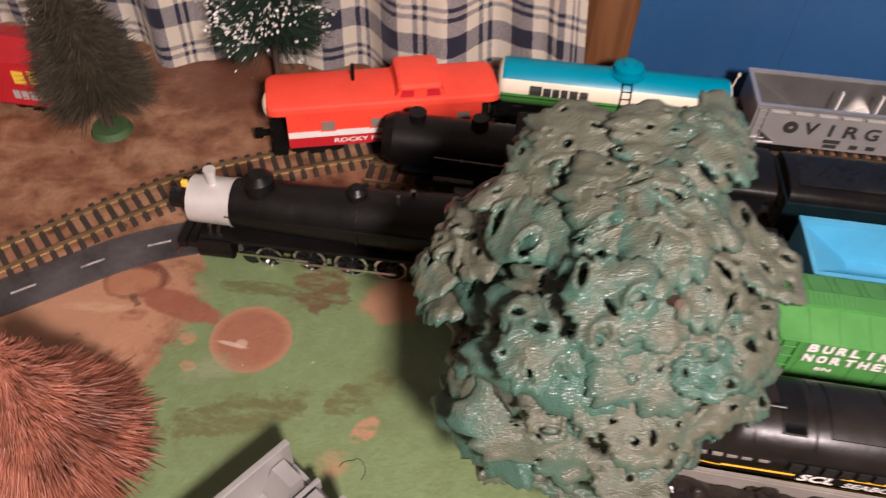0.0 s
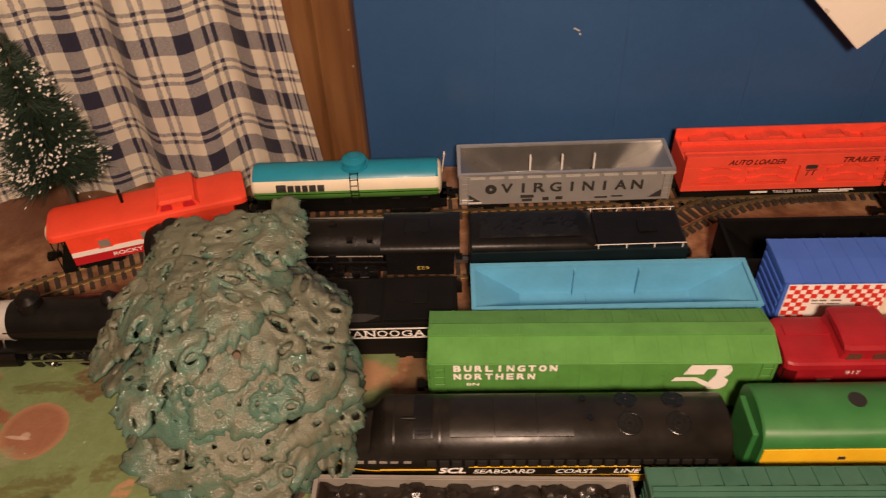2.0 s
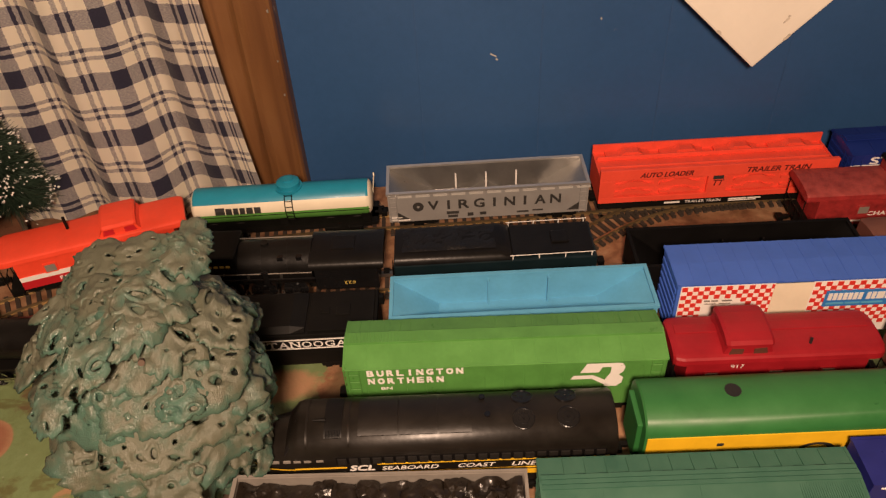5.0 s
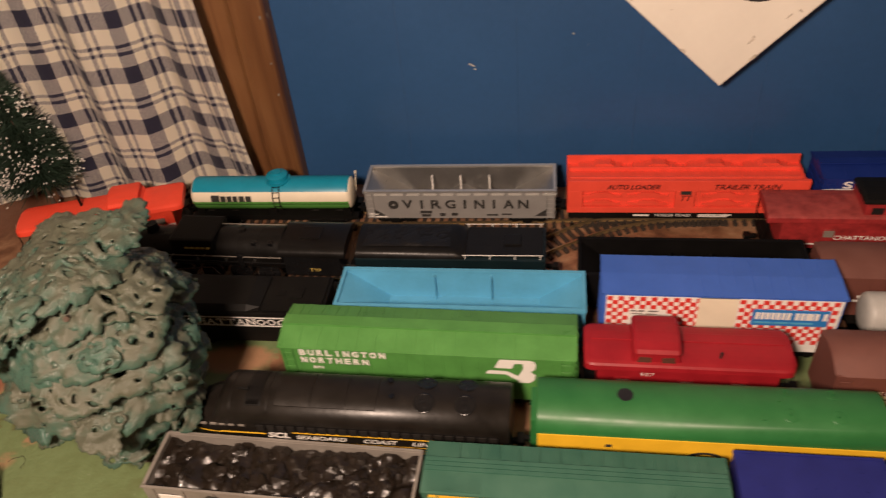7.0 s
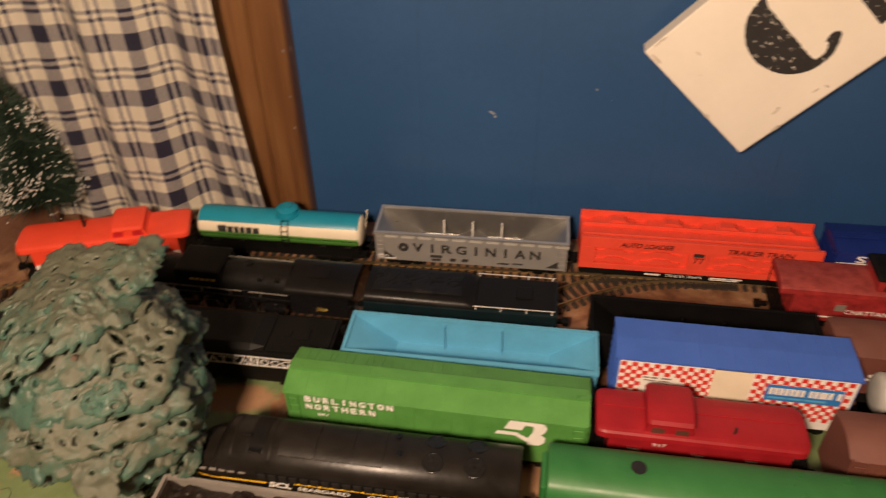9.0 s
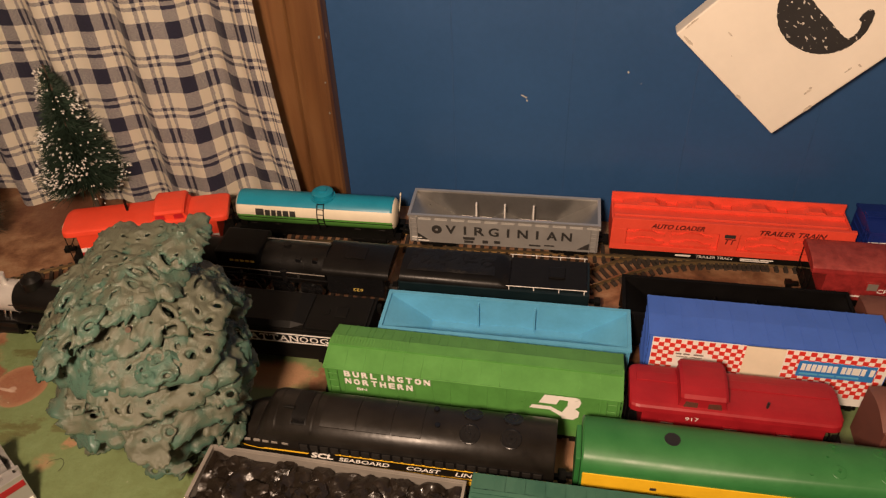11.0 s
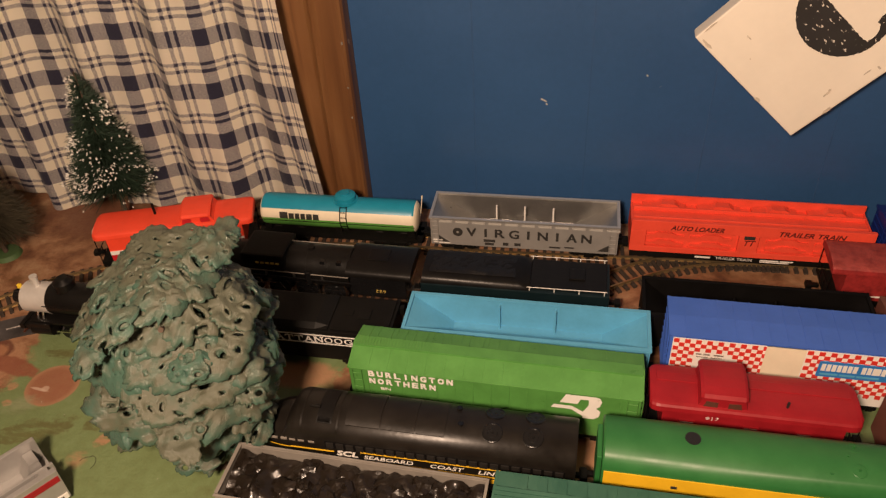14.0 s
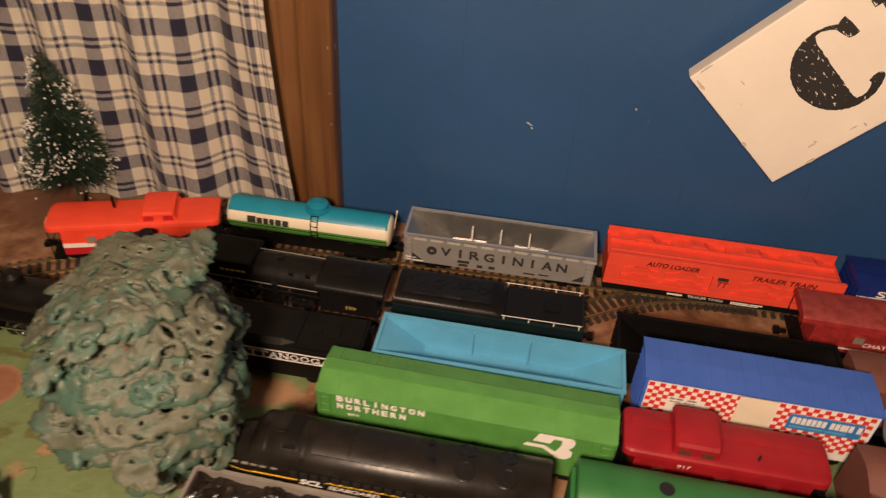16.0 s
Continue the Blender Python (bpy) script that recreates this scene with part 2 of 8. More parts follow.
def trucks(parent, xs, w=0.026, r=0.0062, material="matt_black", z=0.0):
    """Two-axle trucks: side frames, bolster and wheels."""
    for x in xs:
        bm = bmesh.new()
        for s in (-1, 1):
            box(bm, x - 0.015, x + 0.015, s * w / 2 - 0.0012, s * w / 2 + 0.0012, z + 0.0045, z + 0.0085, bevel=0.0006)
            box(bm, x - 0.004, x + 0.004, s * w / 2 - 0.0016, s * w / 2 + 0.0016, z + 0.003, z + 0.0095)
            for d in (-0.0105, 0.0105):
                box(bm, x + d - 0.002, x + d + 0.002, s * w / 2 - 0.002, s * w / 2 + 0.002, z + 0.0045, z + 0.0082)
        box(bm, x - 0.003, x + 0.003, -w / 2, w / 2, z + 0.006, z + 0.0105)
        t = part("truck", bm, material, parent)
        for d in (-0.0105, 0.0105):
            wb = bmesh.new()
            for s in (-1, 1):
                tube(wb, (x + d, s * 0.0072, z + r), (x + d, s * 0.0094, z + r), r, n=16)
                tube(wb, (x + d, s * 0.0072, z + r), (x + d, s * 0.0066, z + r), r + 0.0008, n=16)
            tube(wb, (x + d, -0.0115, z + r), (x + d, 0.0115, z + r), 0.0009, n=8)
            part("wheelset", wb, "rubber", t)


def couplers(parent, L, z=0.0095):
    for s in (-1, 1):
        bm = boxes((min(s * L / 2, s * (L / 2 + 0.007)), max(s * L / 2, s * (L / 2 + 0.007)), -0.0016, 0.0016, z - 0.0014, z + 0.0014),
                   (min(s * (L / 2 + 0.005), s * (L / 2 + 0.0095)), max(s * (L / 2 + 0.005), s * (L / 2 + 0.0095)), -0.003, 0.003, z - 0.002, z + 0.002), bevel=0.0004)
        part("coupler", bm, "matt_black", parent)


def ladder(parent, x, y, z0, z1, w=0.006, n=6, material="black", axis="x", r=0.00035):
    bm = bmesh.new()
    for s in (-w / 2, w / 2):
        a, b = ((x + s, y, z0), (x + s, y, z1)) if axis == "x" else ((x, y + s, z0), (x, y + s, z1))
        tube(bm, a, b, r, n=6)
    for i in range(n):
        z = z0 + (z1 - z0) * (i + 0.5) / n
        a, b = ((x - w / 2, y, z), (x + w / 2, y, z)) if axis == "x" else ((x, y - w / 2, z), (x, y + w / 2, z))
        tube(bm, a, b, r, n=6)
    return part("ladder", bm, material, parent)


def boxcar(e, L, W, z0, eave, ridge, side, roof, door=None, ribs=12, roofwalk=None, end_ribs=6, overhang=0.0008, ladder_mat=None, door_x=(-0.016, 0.016), door_ribs=3, rib_h=0.0003, ladders=True):
    """A house car: walls with posts, gabled roof with seams and a running board, door, ladders, ends with ribs, trucks, couplers."""
    bm = boxes((-L / 2, L / 2, -W / 2, W / 2, z0, eave), bevel=0.0005)
    body = part("body", bm, side, e)
    w = W / 2 + overhang
    bm = loft([(-L / 2 - 0.001, [(-w, eave - 0.0014), (-w, eave), (0, ridge), (w, eave), (w, eave - 0.0014)]), (L / 2 + 0.001, [(-w, eave - 0.0014), (-w, eave), (0, ridge), (w, eave), (w, eave - 0.0014)])])
    rf = part("roof", bm, roof, e)
    for i in range(ribs + 1):
        x = -L / 2 + L * i / ribs
        for s in (-1, 1):
            part("roof_seam", loft([(x - 0.0007, [(0, ridge - 0.0006), (0, ridge + rib_h), (s * w, eave + rib_h), (s * w, eave - 0.0006)]), (x + 0.0007, [(0, ridge - 0.0006), (0, ridge + rib_h), (s * w, eave + rib_h), (s * w, eave - 0.0006)])]), roof, rf)
    if roofwalk:
        each("running_board", [(-L / 2, L / 2, -0.004 + i * 0.0028, -0.0016 + i * 0.0028, ridge + 0.0006, ridge + 0.0013) for i in range(3)], roofwalk, rf)
    if door:
        x0, x1 = door_x
        dr = part("door", boxes((x0, x1, -W / 2 - 0.0009, -W / 2 + 0.0006, z0 + 0.001, eave - 0.002)), door, body)
        zs = [z0 + (eave - z0) * (i + 1) / (door_ribs + 1) for i in range(door_ribs)]
        each("door_rib", [(x0 + 0.001, x1 - 0.001, -W / 2 - 0.0013, -W / 2 - 0.0008, z - 0.0004, z + 0.0004) for z in zs], door, dr)
        each("door_track", [(x0 - 0.006, x1 + 0.006, -W / 2 - 0.0012, -W / 2 + 0.0004, z, z + 0.0011) for z in (z0 - 0.0004, eave - 0.0022)], door, body)
    each("end_rib", [(min(s * L / 2, s * (L / 2 + 0.0008)), max(s * L / 2, s * (L / 2 + 0.0008)), -W / 2 + 0.002, W / 2 - 0.002, z - 0.0012, z + 0.0012) for s in (-1, 1) for z in [z0 + (eave - z0) * (i + 0.6) / end_ribs for i in range(end_ribs)]], roof, body)
    lm = ladder_mat or side
    for x, s in ((-L / 2 + 0.005, -1), (L / 2 - 0.005, 1)) if ladders else ():
        ladder(e, x, -W / 2 - 0.0008, z0, eave - 0.002, material=lm)
        ladder(e, s * (L / 2 + 0.0014), -W / 2 + 0.006, z0, eave - 0.002, material=lm, axis="y")
    bm = boxes((-L / 2 + 0.002, L / 2 - 0.002, -W / 2 + 0.004, W / 2 - 0.004, z0 - 0.0035, z0 - 0.0002), (-0.02, 0.012, -W / 2 + 0.006, -W / 2 + 0.009, z0 - 0.006, z0 - 0.003))
    part("underframe", bm, "matt_black", e)
    bm = tubes(((L / 2 + 0.001, 0.007, eave - 0.008), (L / 2 + 0.002, 0.007, eave - 0.008), 0.0032), ((L / 2, 0.007, eave - 0.008), (L / 2 + 0.003, 0.007, eave - 0.008), 0.0006), n=14)
    part("brake_wheel", bm, "matt_black", e)
    return body, rf


def tank(e, L, r, zc, dome_x, dome_r, dome_h, bands, dome_mat, end_mat, n=32):
    """A tank on a frame. bands: (from angle, to angle, material), degrees from straight down, going up the near side and over."""
    prof = [(-L / 2, 0.0), (-L / 2 + 0.0003, 0.55), (-L / 2 + 0.0012, 0.82), (-L / 2 + 0.0028, 0.96), (-L / 2 + 0.005, 1.0), (L / 2 - 0.005, 1.0), (L / 2 - 0.0028, 0.96), (L / 2 - 0.0012, 0.82), (L / 2 - 0.0003, 0.55), (L / 2, 0.0)]
    prof = [(x, max(k, 0.02)) for x, k in prof]
    names, bm = [], bmesh.new()
    rings = []
    for x, k in prof:
        rings.append([bm.verts.new((x, -r * k * math.sin(2 * math.pi * i / n), zc - r * k * math.cos(2 * math.pi * i / n))) for i in range(n)])
    for _, _, m in bands:
        if m not in names:
            names.append(m)
    names.append(end_mat)
    for j, (a, b) in enumerate(zip(rings, rings[1:])):
        for i in range(n):
            f = bm.faces.new((a[i], a[(i + 1) % n], b[(i + 1) % n], b[i]))
            ang = 360 * (i + 0.5) / n
            for lo, hi, m in bands:
                if lo <= ang < hi:
                    f.material_index = names.index(m)
            if j < 3 or j > 5:
                f.material_index = len(names) - 1
    shell = part("tank_shell", bm, names, e, smooth=True)
    for x in (-L / 2 + 0.006, 0, L / 2 - 0.006):
        part("saddle", boxes((x - 0.003, x + 0.003, -r * 0.8, r * 0.8, zc - r - 0.003, zc - r * 0.55)), "matt_black", e)
    bm = tubes(((dome_x, 0, zc + r * 0.8), (dome_x, 0, zc + r + dome_h * 0.75), dome_r), n=24)
    tube(bm, (dome_x, 0, zc + r + dome_h * 0.75), (dome_x, 0, zc + r + dome_h), dome_r, n=24, r2=dome_r * 0.7)
    tube(bm, (dome_x, 0, zc + r + dome_h), (dome_x, 0, zc + r + dome_h + 0.0012), dome_r * 0.45, n=16)
    d = part("dome", bm, dome_mat, e, smooth=True)
    part("dome_flange", tubes(((dome_x, 0, zc + r * 0.93), (dome_x, 0, zc + r + 0.0006), dome_r + 0.0016), n=24), dome_mat, d)
    bm = bmesh.new()
    rows = 7
    for s in (-0.0028, 0.0028):
        pts = [(dome_x + s, -(r + 0.0012) * math.sin(radians(a)), zc - (r + 0.0012) * math.cos(radians(a))) for a in range(35, 146, 10)]
        for p, q in zip(pts, pts[1:]):
            tube(bm, p, q, 0.0004, n=6)
    for i in range(rows):
        a = radians(40 + 100 * i / (rows - 1))
        y, z = -(r + 0.0012) * math.sin(a), zc - (r + 0.0012) * math.cos(a)
        tube(bm, (dome_x - 0.0028, y, z), (dome_x + 0.0028, y, z), 0.0004, n=6)
    part("ladder", bm, "black", e)
    bm = bmesh.new()
    for s in (-1, 1):
        tube(bm, (-L / 2 + 0.002, s * (r + 0.0016), zc - 0.001), (L / 2 - 0.002, s * (r + 0.0016), zc - 0.001), 0.0003, n=6)
    part("handrail", bm, "black", e)
    part("frame", boxes((-L / 2 - 0.003, L / 2 + 0.003, -0.006, 0.006, zc - r - 0.006, zc - r - 0.002), (-L / 2 - 0.003, -L / 2 + 0.01, -r, r, zc - r - 0.004, zc - r - 0.002), (L / 2 - 0.01, L / 2 + 0.003, -r, r, zc - r - 0.004, zc - r - 0.002)), "matt_black", e)
    return shell


def hopper(e, L, W, z0, zt, outer, inner, posts=3, ribs=8, post_mat=None, slope=0.035, floor=0.010, thick=0.0012, cap=None, ridge=0.008, post_z=0.0, pitch=None, post_y=0.004, post_top=0.0006, post_d=0.0012):
    """An open hopper: thin walls, sloped end sheets, ribs outside, a rim, posts inside, chutes below."""
    bm = boxes((-L / 2, L / 2, -W / 2, -W / 2 + thick, z0, zt), (-L / 2, L / 2, W / 2 - thick, W / 2, z0, zt), (-L / 2, -L / 2 + thick, -W / 2 + thick, W / 2 - thick, z0 + 0.008, zt), (L / 2 - thick, L / 2, -W / 2 + thick, W / 2 - thick, z0 + 0.008, zt))
    body = part("body", bm, outer, e)
    y = W / 2 - thick
    for s in (-1, 1):
        x0, x1 = s * (L / 2 - thick), s * (L / 2 - slope)
        part("slope_sheet", loft([(x0, [(-y, zt - 0.0015), (y, zt - 0.0015), (y, zt - 0.003), (-y, zt - 0.003)]), (x1, [(-y, floor), (y, floor), (y, floor - 0.001), (-y, floor - 0.001)])]), inner, body)
        part("side_liner", boxes((-L / 2 + thick, L / 2 - thick, min(s * (y - 0.0004), s * y), max(s * (y - 0.0004), s * y), floor, zt - 0.001)), inner, body)
    k = L / 2 - slope
    part("floor_sheet", boxes((-k, k, -y, y, floor - 0.001, floor)), inner, body)
    part("ridge_sheet", loft([(-0.012, [(-y, floor), (y, floor), (y, floor + 0.0004), (-y, floor + 0.0004)]), (0, [(-y, floor), (y, floor), (y, floor + ridge), (-y, floor + ridge)]), (0.012, [(-y, floor), (y, floor), (y, floor + 0.0004), (-y, floor + 0.0004)])]), inner, body)
    rim = [(-L / 2 - 0.0008, L / 2 + 0.0008, -W / 2 - 0.001, -W / 2 + 0.0016, zt - 0.0012, zt + 0.0006), (-L / 2 - 0.0008, L / 2 + 0.0008, W / 2 - 0.0016, W / 2 + 0.001, zt - 0.0012, zt + 0.0006),
           (-L / 2 - 0.0008, -L / 2 + 0.0016, -W / 2 + 0.0016, W / 2 - 0.0016, zt - 0.0012, zt + 0.0006), (L / 2 - 0.0016, L / 2 + 0.0008, -W / 2 + 0.0016, W / 2 - 0.0016, zt - 0.0012, zt + 0.0006)]
    part("rim", boxes(*rim), cap or outer, body)
    for i in range(posts):
        x = (i - (posts - 1) / 2) * (pitch or L / (posts + 3.5))
        part("divider_post", boxes((x - 0.0006, x + 0.0006, post_y - post_d, post_y + post_d, floor + post_z, zt - post_top)), post_mat or inner, body)
    each("side_rib", [(x - 0.0007, x + 0.0007, min(s * W / 2, s * (W / 2 + 0.0009)), max(s * W / 2, s * (W / 2 + 0.0009)), z0 + 0.004, zt - 0.001) for s in (-1, 1) for x in [-L / 2 + L * (i + 0.5) / max(1, ribs) for i in range(ribs)]], outer, body)
    for s in (-1, 1):
        bm = bmesh.new()
        c = s * L * 0.17
        loft([(c - 0.014, [(-0.013, z0 + 0.004), (0.013, z0 + 0.004), (0.013, z0 + 0.003), (-0.013, z0 + 0.003)]), (c, [(-0.013, z0 + 0.004), (0.013, z0 + 0.004), (0.010, z0 - 0.006), (-0.010, z0 - 0.006)]), (c + 0.014, [(-0.013, z0 + 0.004), (0.013, z0 + 0.004), (0.013, z0 + 0.003), (-0.013, z0 + 0.003)])], bm=bm)
        part("chute", bm, outer, e)
    for s in (-1, 1):
        ladder(e, s * (L / 2 - 0.004), -W / 2 - 0.0012, z0, zt - 0.001, material=outer, w=0.005)
    part("underframe", boxes((-L / 2, L / 2, -0.004, 0.004, z0 - 0.003, z0), (-L / 2, -L / 2 + 0.012, -W / 2 + 0.002, W / 2 - 0.002, z0 - 0.002, z0), (L / 2 - 0.012, L / 2, -W / 2 + 0.002, W / 2 - 0.002, z0 - 0.002, z0)), "matt_black", e)
    return body


def caboose(e, L, W, z0, eave, crown, cup, cup_z, body_mat, roof_mat, cup_roof, windows=(), overhang=0.007, taper=0.0, cupola_fill="window_dark", pointed=False):
    """A caboose: walls shorter than the roof, platforms with rails, windows, a cupola."""
    bl = L - 2 * overhang
    body = part("body", boxes((-bl / 2, bl / 2, -W / 2 + 0.001, W / 2 - 0.001, z0, eave), bevel=0.0004), body_mat, e)
    a = arch(W + 0.002, eave, crown, 14, 4.2)
    ring = a + [(W / 2 + 0.001, eave - 0.0012), (-W / 2 - 0.001, eave - 0.0012)]
    ends = ((0, 0.80, 0.0006), (0.0012, 0.91, 0.0003), (0.0035, 0.98, 0.0), (0.006, 1.0, 0.0)) if taper else ((0, 0.985, 0.0003), (0.0015, 1.0, 0.0))
    secs = [(-L / 2 + d, [(y * w, z - low) for y, z in ring]) for d, w, low in ends]
    bm = loft(secs + [(-x, r) for x, r in secs[::-1]])
    rf = part("roof", bm, roof_mat, e)
    x0, x1 = cup
    cw = W - 0.003
    zc = cup_z - 0.003
    xa, xb, xc, xd = x0 + 0.0015, x1 - 0.0015, x0 + 0.0015 + taper, x1 - 0.0015 - taper
    bm = bmesh.new()
    vs = [bm.verts.new((x, s * (cw / 2 - 0.001), z)) for s in (-1, 1) for x, z in ((xa, eave), (xb, eave), (xd, zc), (xc, zc))]
    for q in ((0, 1, 2, 3), (7, 6, 5, 4), (0, 4, 5, 1), (1, 5, 6, 2), (2, 6, 7, 3), (3, 7, 4, 0)):
        bm.faces.new([vs[k] for k in q])
    c = part("cupola", bm, body_mat, e)
    a = arch(cw + 0.001, zc, cup_z, 6)
    ring = a + [(cw / 2 + 0.0005, zc - 0.001), (-cw / 2 - 0.0005, zc - 0.001)]
    lo = [(y * 0.9, z - 0.0008) for y, z in ring]
    part("cupola_roof", loft([(xc - 0.0018, lo), (xc, ring), (xd, ring), (xd + 0.0018, lo)]), cup_roof, c)
    for x in (x0 + (x1 - x0) * 0.32, x0 + (x1 - x0) * 0.68):
        if pointed:
            s = -1 if x < (x0 + x1) / 2 else 1
            bm = bmesh.new()
            q = [(x + s * 0.0052, eave + 0.0034), (x - s * 0.0030, eave + 0.0034), (x - s * 0.0030, eave + 0.0080), (x + s * 0.0038, eave + 0.0086)]
            a, b = ([bm.verts.new((u, -cw / 2 + d, z)) for u, z in q] for d in (0.0006, 0.0016))
            bm.faces.new(a)
            for k in range(4):
                bm.faces.new((a[k], b[k], b[(k + 1) % 4], a[(k + 1) % 4]))
            bmesh.ops.recalc_face_normals(bm, faces=bm.faces)
            part("cupola_window", bm, cupola_fill, c)
            continue
        part("cupola_window", boxes((x - 0.0038, x + 0.0038, -cw / 2 + 0.0004, -cw / 2 + 0.0014, zc - 0.0105, zc - 0.0052)), cupola_fill, c)
    for x in windows:
        w = part("window_frame", boxes((x - 0.0046, x + 0.0046, -W / 2 + 0.0002, -W / 2 + 0.0014, z0 + 0.0105, z0 + 0.0185)), body_mat, body)
        part("pane", boxes((x - 0.0036, x + 0.0036, -W / 2 - 0.0001, -W / 2 + 0.0006, z0 + 0.0115, z0 + 0.0175)), "window_grey", w)
    for s in (-1, 1):
        xo = s * (L / 2 - 0.0008)
        bm = boxes((min(xo, s * bl / 2), max(xo, s * bl / 2), -W / 2 + 0.001, W / 2 - 0.001, z0 - 0.001, z0 + 0.0008))
        for k in range(3):
            box(bm, min(xo, s * (bl / 2 + 0.001)), max(xo, s * (bl / 2 + 0.001)), -W / 2 + 0.0005, -W / 2 + 0.004, z0 - 0.0045 + 0.0016 * k, z0 - 0.0039 + 0.0016 * k)
        pf = part("platform", bm, "matt_black", e)
        bm = bmesh.new()
        for y in (-W / 2 + 0.002, -W / 6, W / 6, W / 2 - 0.002):
            tube(bm, (xo, y, z0), (xo, y, z0 + 0.010 if abs(y) < W / 3 else eave - 0.001), 0.0004, n=6)
        tube(bm, (xo, -W / 2 + 0.002, z0 + 0.010), (xo, W / 2 - 0.002, z0 + 0.010), 0.0004, n=6)
        part("platform_rail", bm, "matt_black", pf)
    part("underframe", boxes((-bl / 2 + 0.002, bl / 2 - 0.002, -W / 2 + 0.006, W / 2 - 0.006, z0 - 0.003, z0 - 0.0002)), "matt_black", e)
    return body, rf


def roof_plate(parent, x0, x1, half, W, eave, crown, material, name="roof_hatch", up=0.0006, power=2.4):
    """A thin plate that follows the arched roof, proud of it."""
    n = 20
    top = []
    for i in range(n + 1):
        y = -half + 2 * half * i / n
        z = eave + (crown - eave) * math.sqrt(max(0, 1 - (2 * y / W) ** 2)) ** (2 / power)
        top.append((y, z))
    ring = [(y, z + up) for y, z in top] + [(y, z - 0.001) for y, z in top[::-1]]
    return part(name, loft([(x0, ring), (x1, ring)]), material, parent, smooth=True)


def cab_unit(e, L, W, z0, eave, crown, side, roof, nose=False):
    """A streamlined diesel unit: full-width body, arched roof with fans and hatches, optional sloping nose."""
    k = 12
    a = arch(W, eave, crown, k, 2.4)

    def ring(wk=1.0, top=1.0, bot=z0):
        pts = [(y * wk, z0 + (z - z0) * top) for y, z in a]
        return pts + [(W / 2 * wk, bot), (-W / 2 * wk, bot)]
    secs = []
    if nose:
        secs = [(-L / 2, ring(0.45, 0.42)), (-L / 2 + 0.002, ring(0.66, 0.52)), (-L / 2 + 0.006, ring(0.84, 0.60)), (-L / 2 + 0.012, ring(0.95, 0.66)), (-L / 2 + 0.019, ring(1.0, 0.70)), (-L / 2 + 0.0245, ring(1.0, 0.95)), (-L / 2 + 0.028, ring())]
    else:
        secs = [(-L / 2, ring(0.97, 0.98)), (-L / 2 + 0.001, ring())]
    secs += [(L / 2 - 0.001, ring()), (L / 2, ring(0.97, 0.98))]
    bm = loft(secs)
    names = [roof, side]
    for f in bm.faces:
        c = f.calc_center_median()
        f.material_index = 1 if c.z < eave + 0.0001 and abs(c.x) < L / 2 - (0.03 if nose else 0.0008) else 0
    return part("body", bm, names, e, smooth=True)


# ---- the room and the board ----
def node_ramp(n, stops):
    r = n.new("ShaderNodeValToRGB")
    r.color_ramp.elements[0].position, r.color_ramp.elements[0].color = stops[0][0], (*stops[0][1], 1)
    r.color_ramp.elements[1].position, r.color_ramp.elements[1].color = stops[-1][0], (*stops[-1][1], 1)
    for p, c in stops[1:-1]:
        r.color_ramp.elements.new(p).color = (*c, 1)
    return r


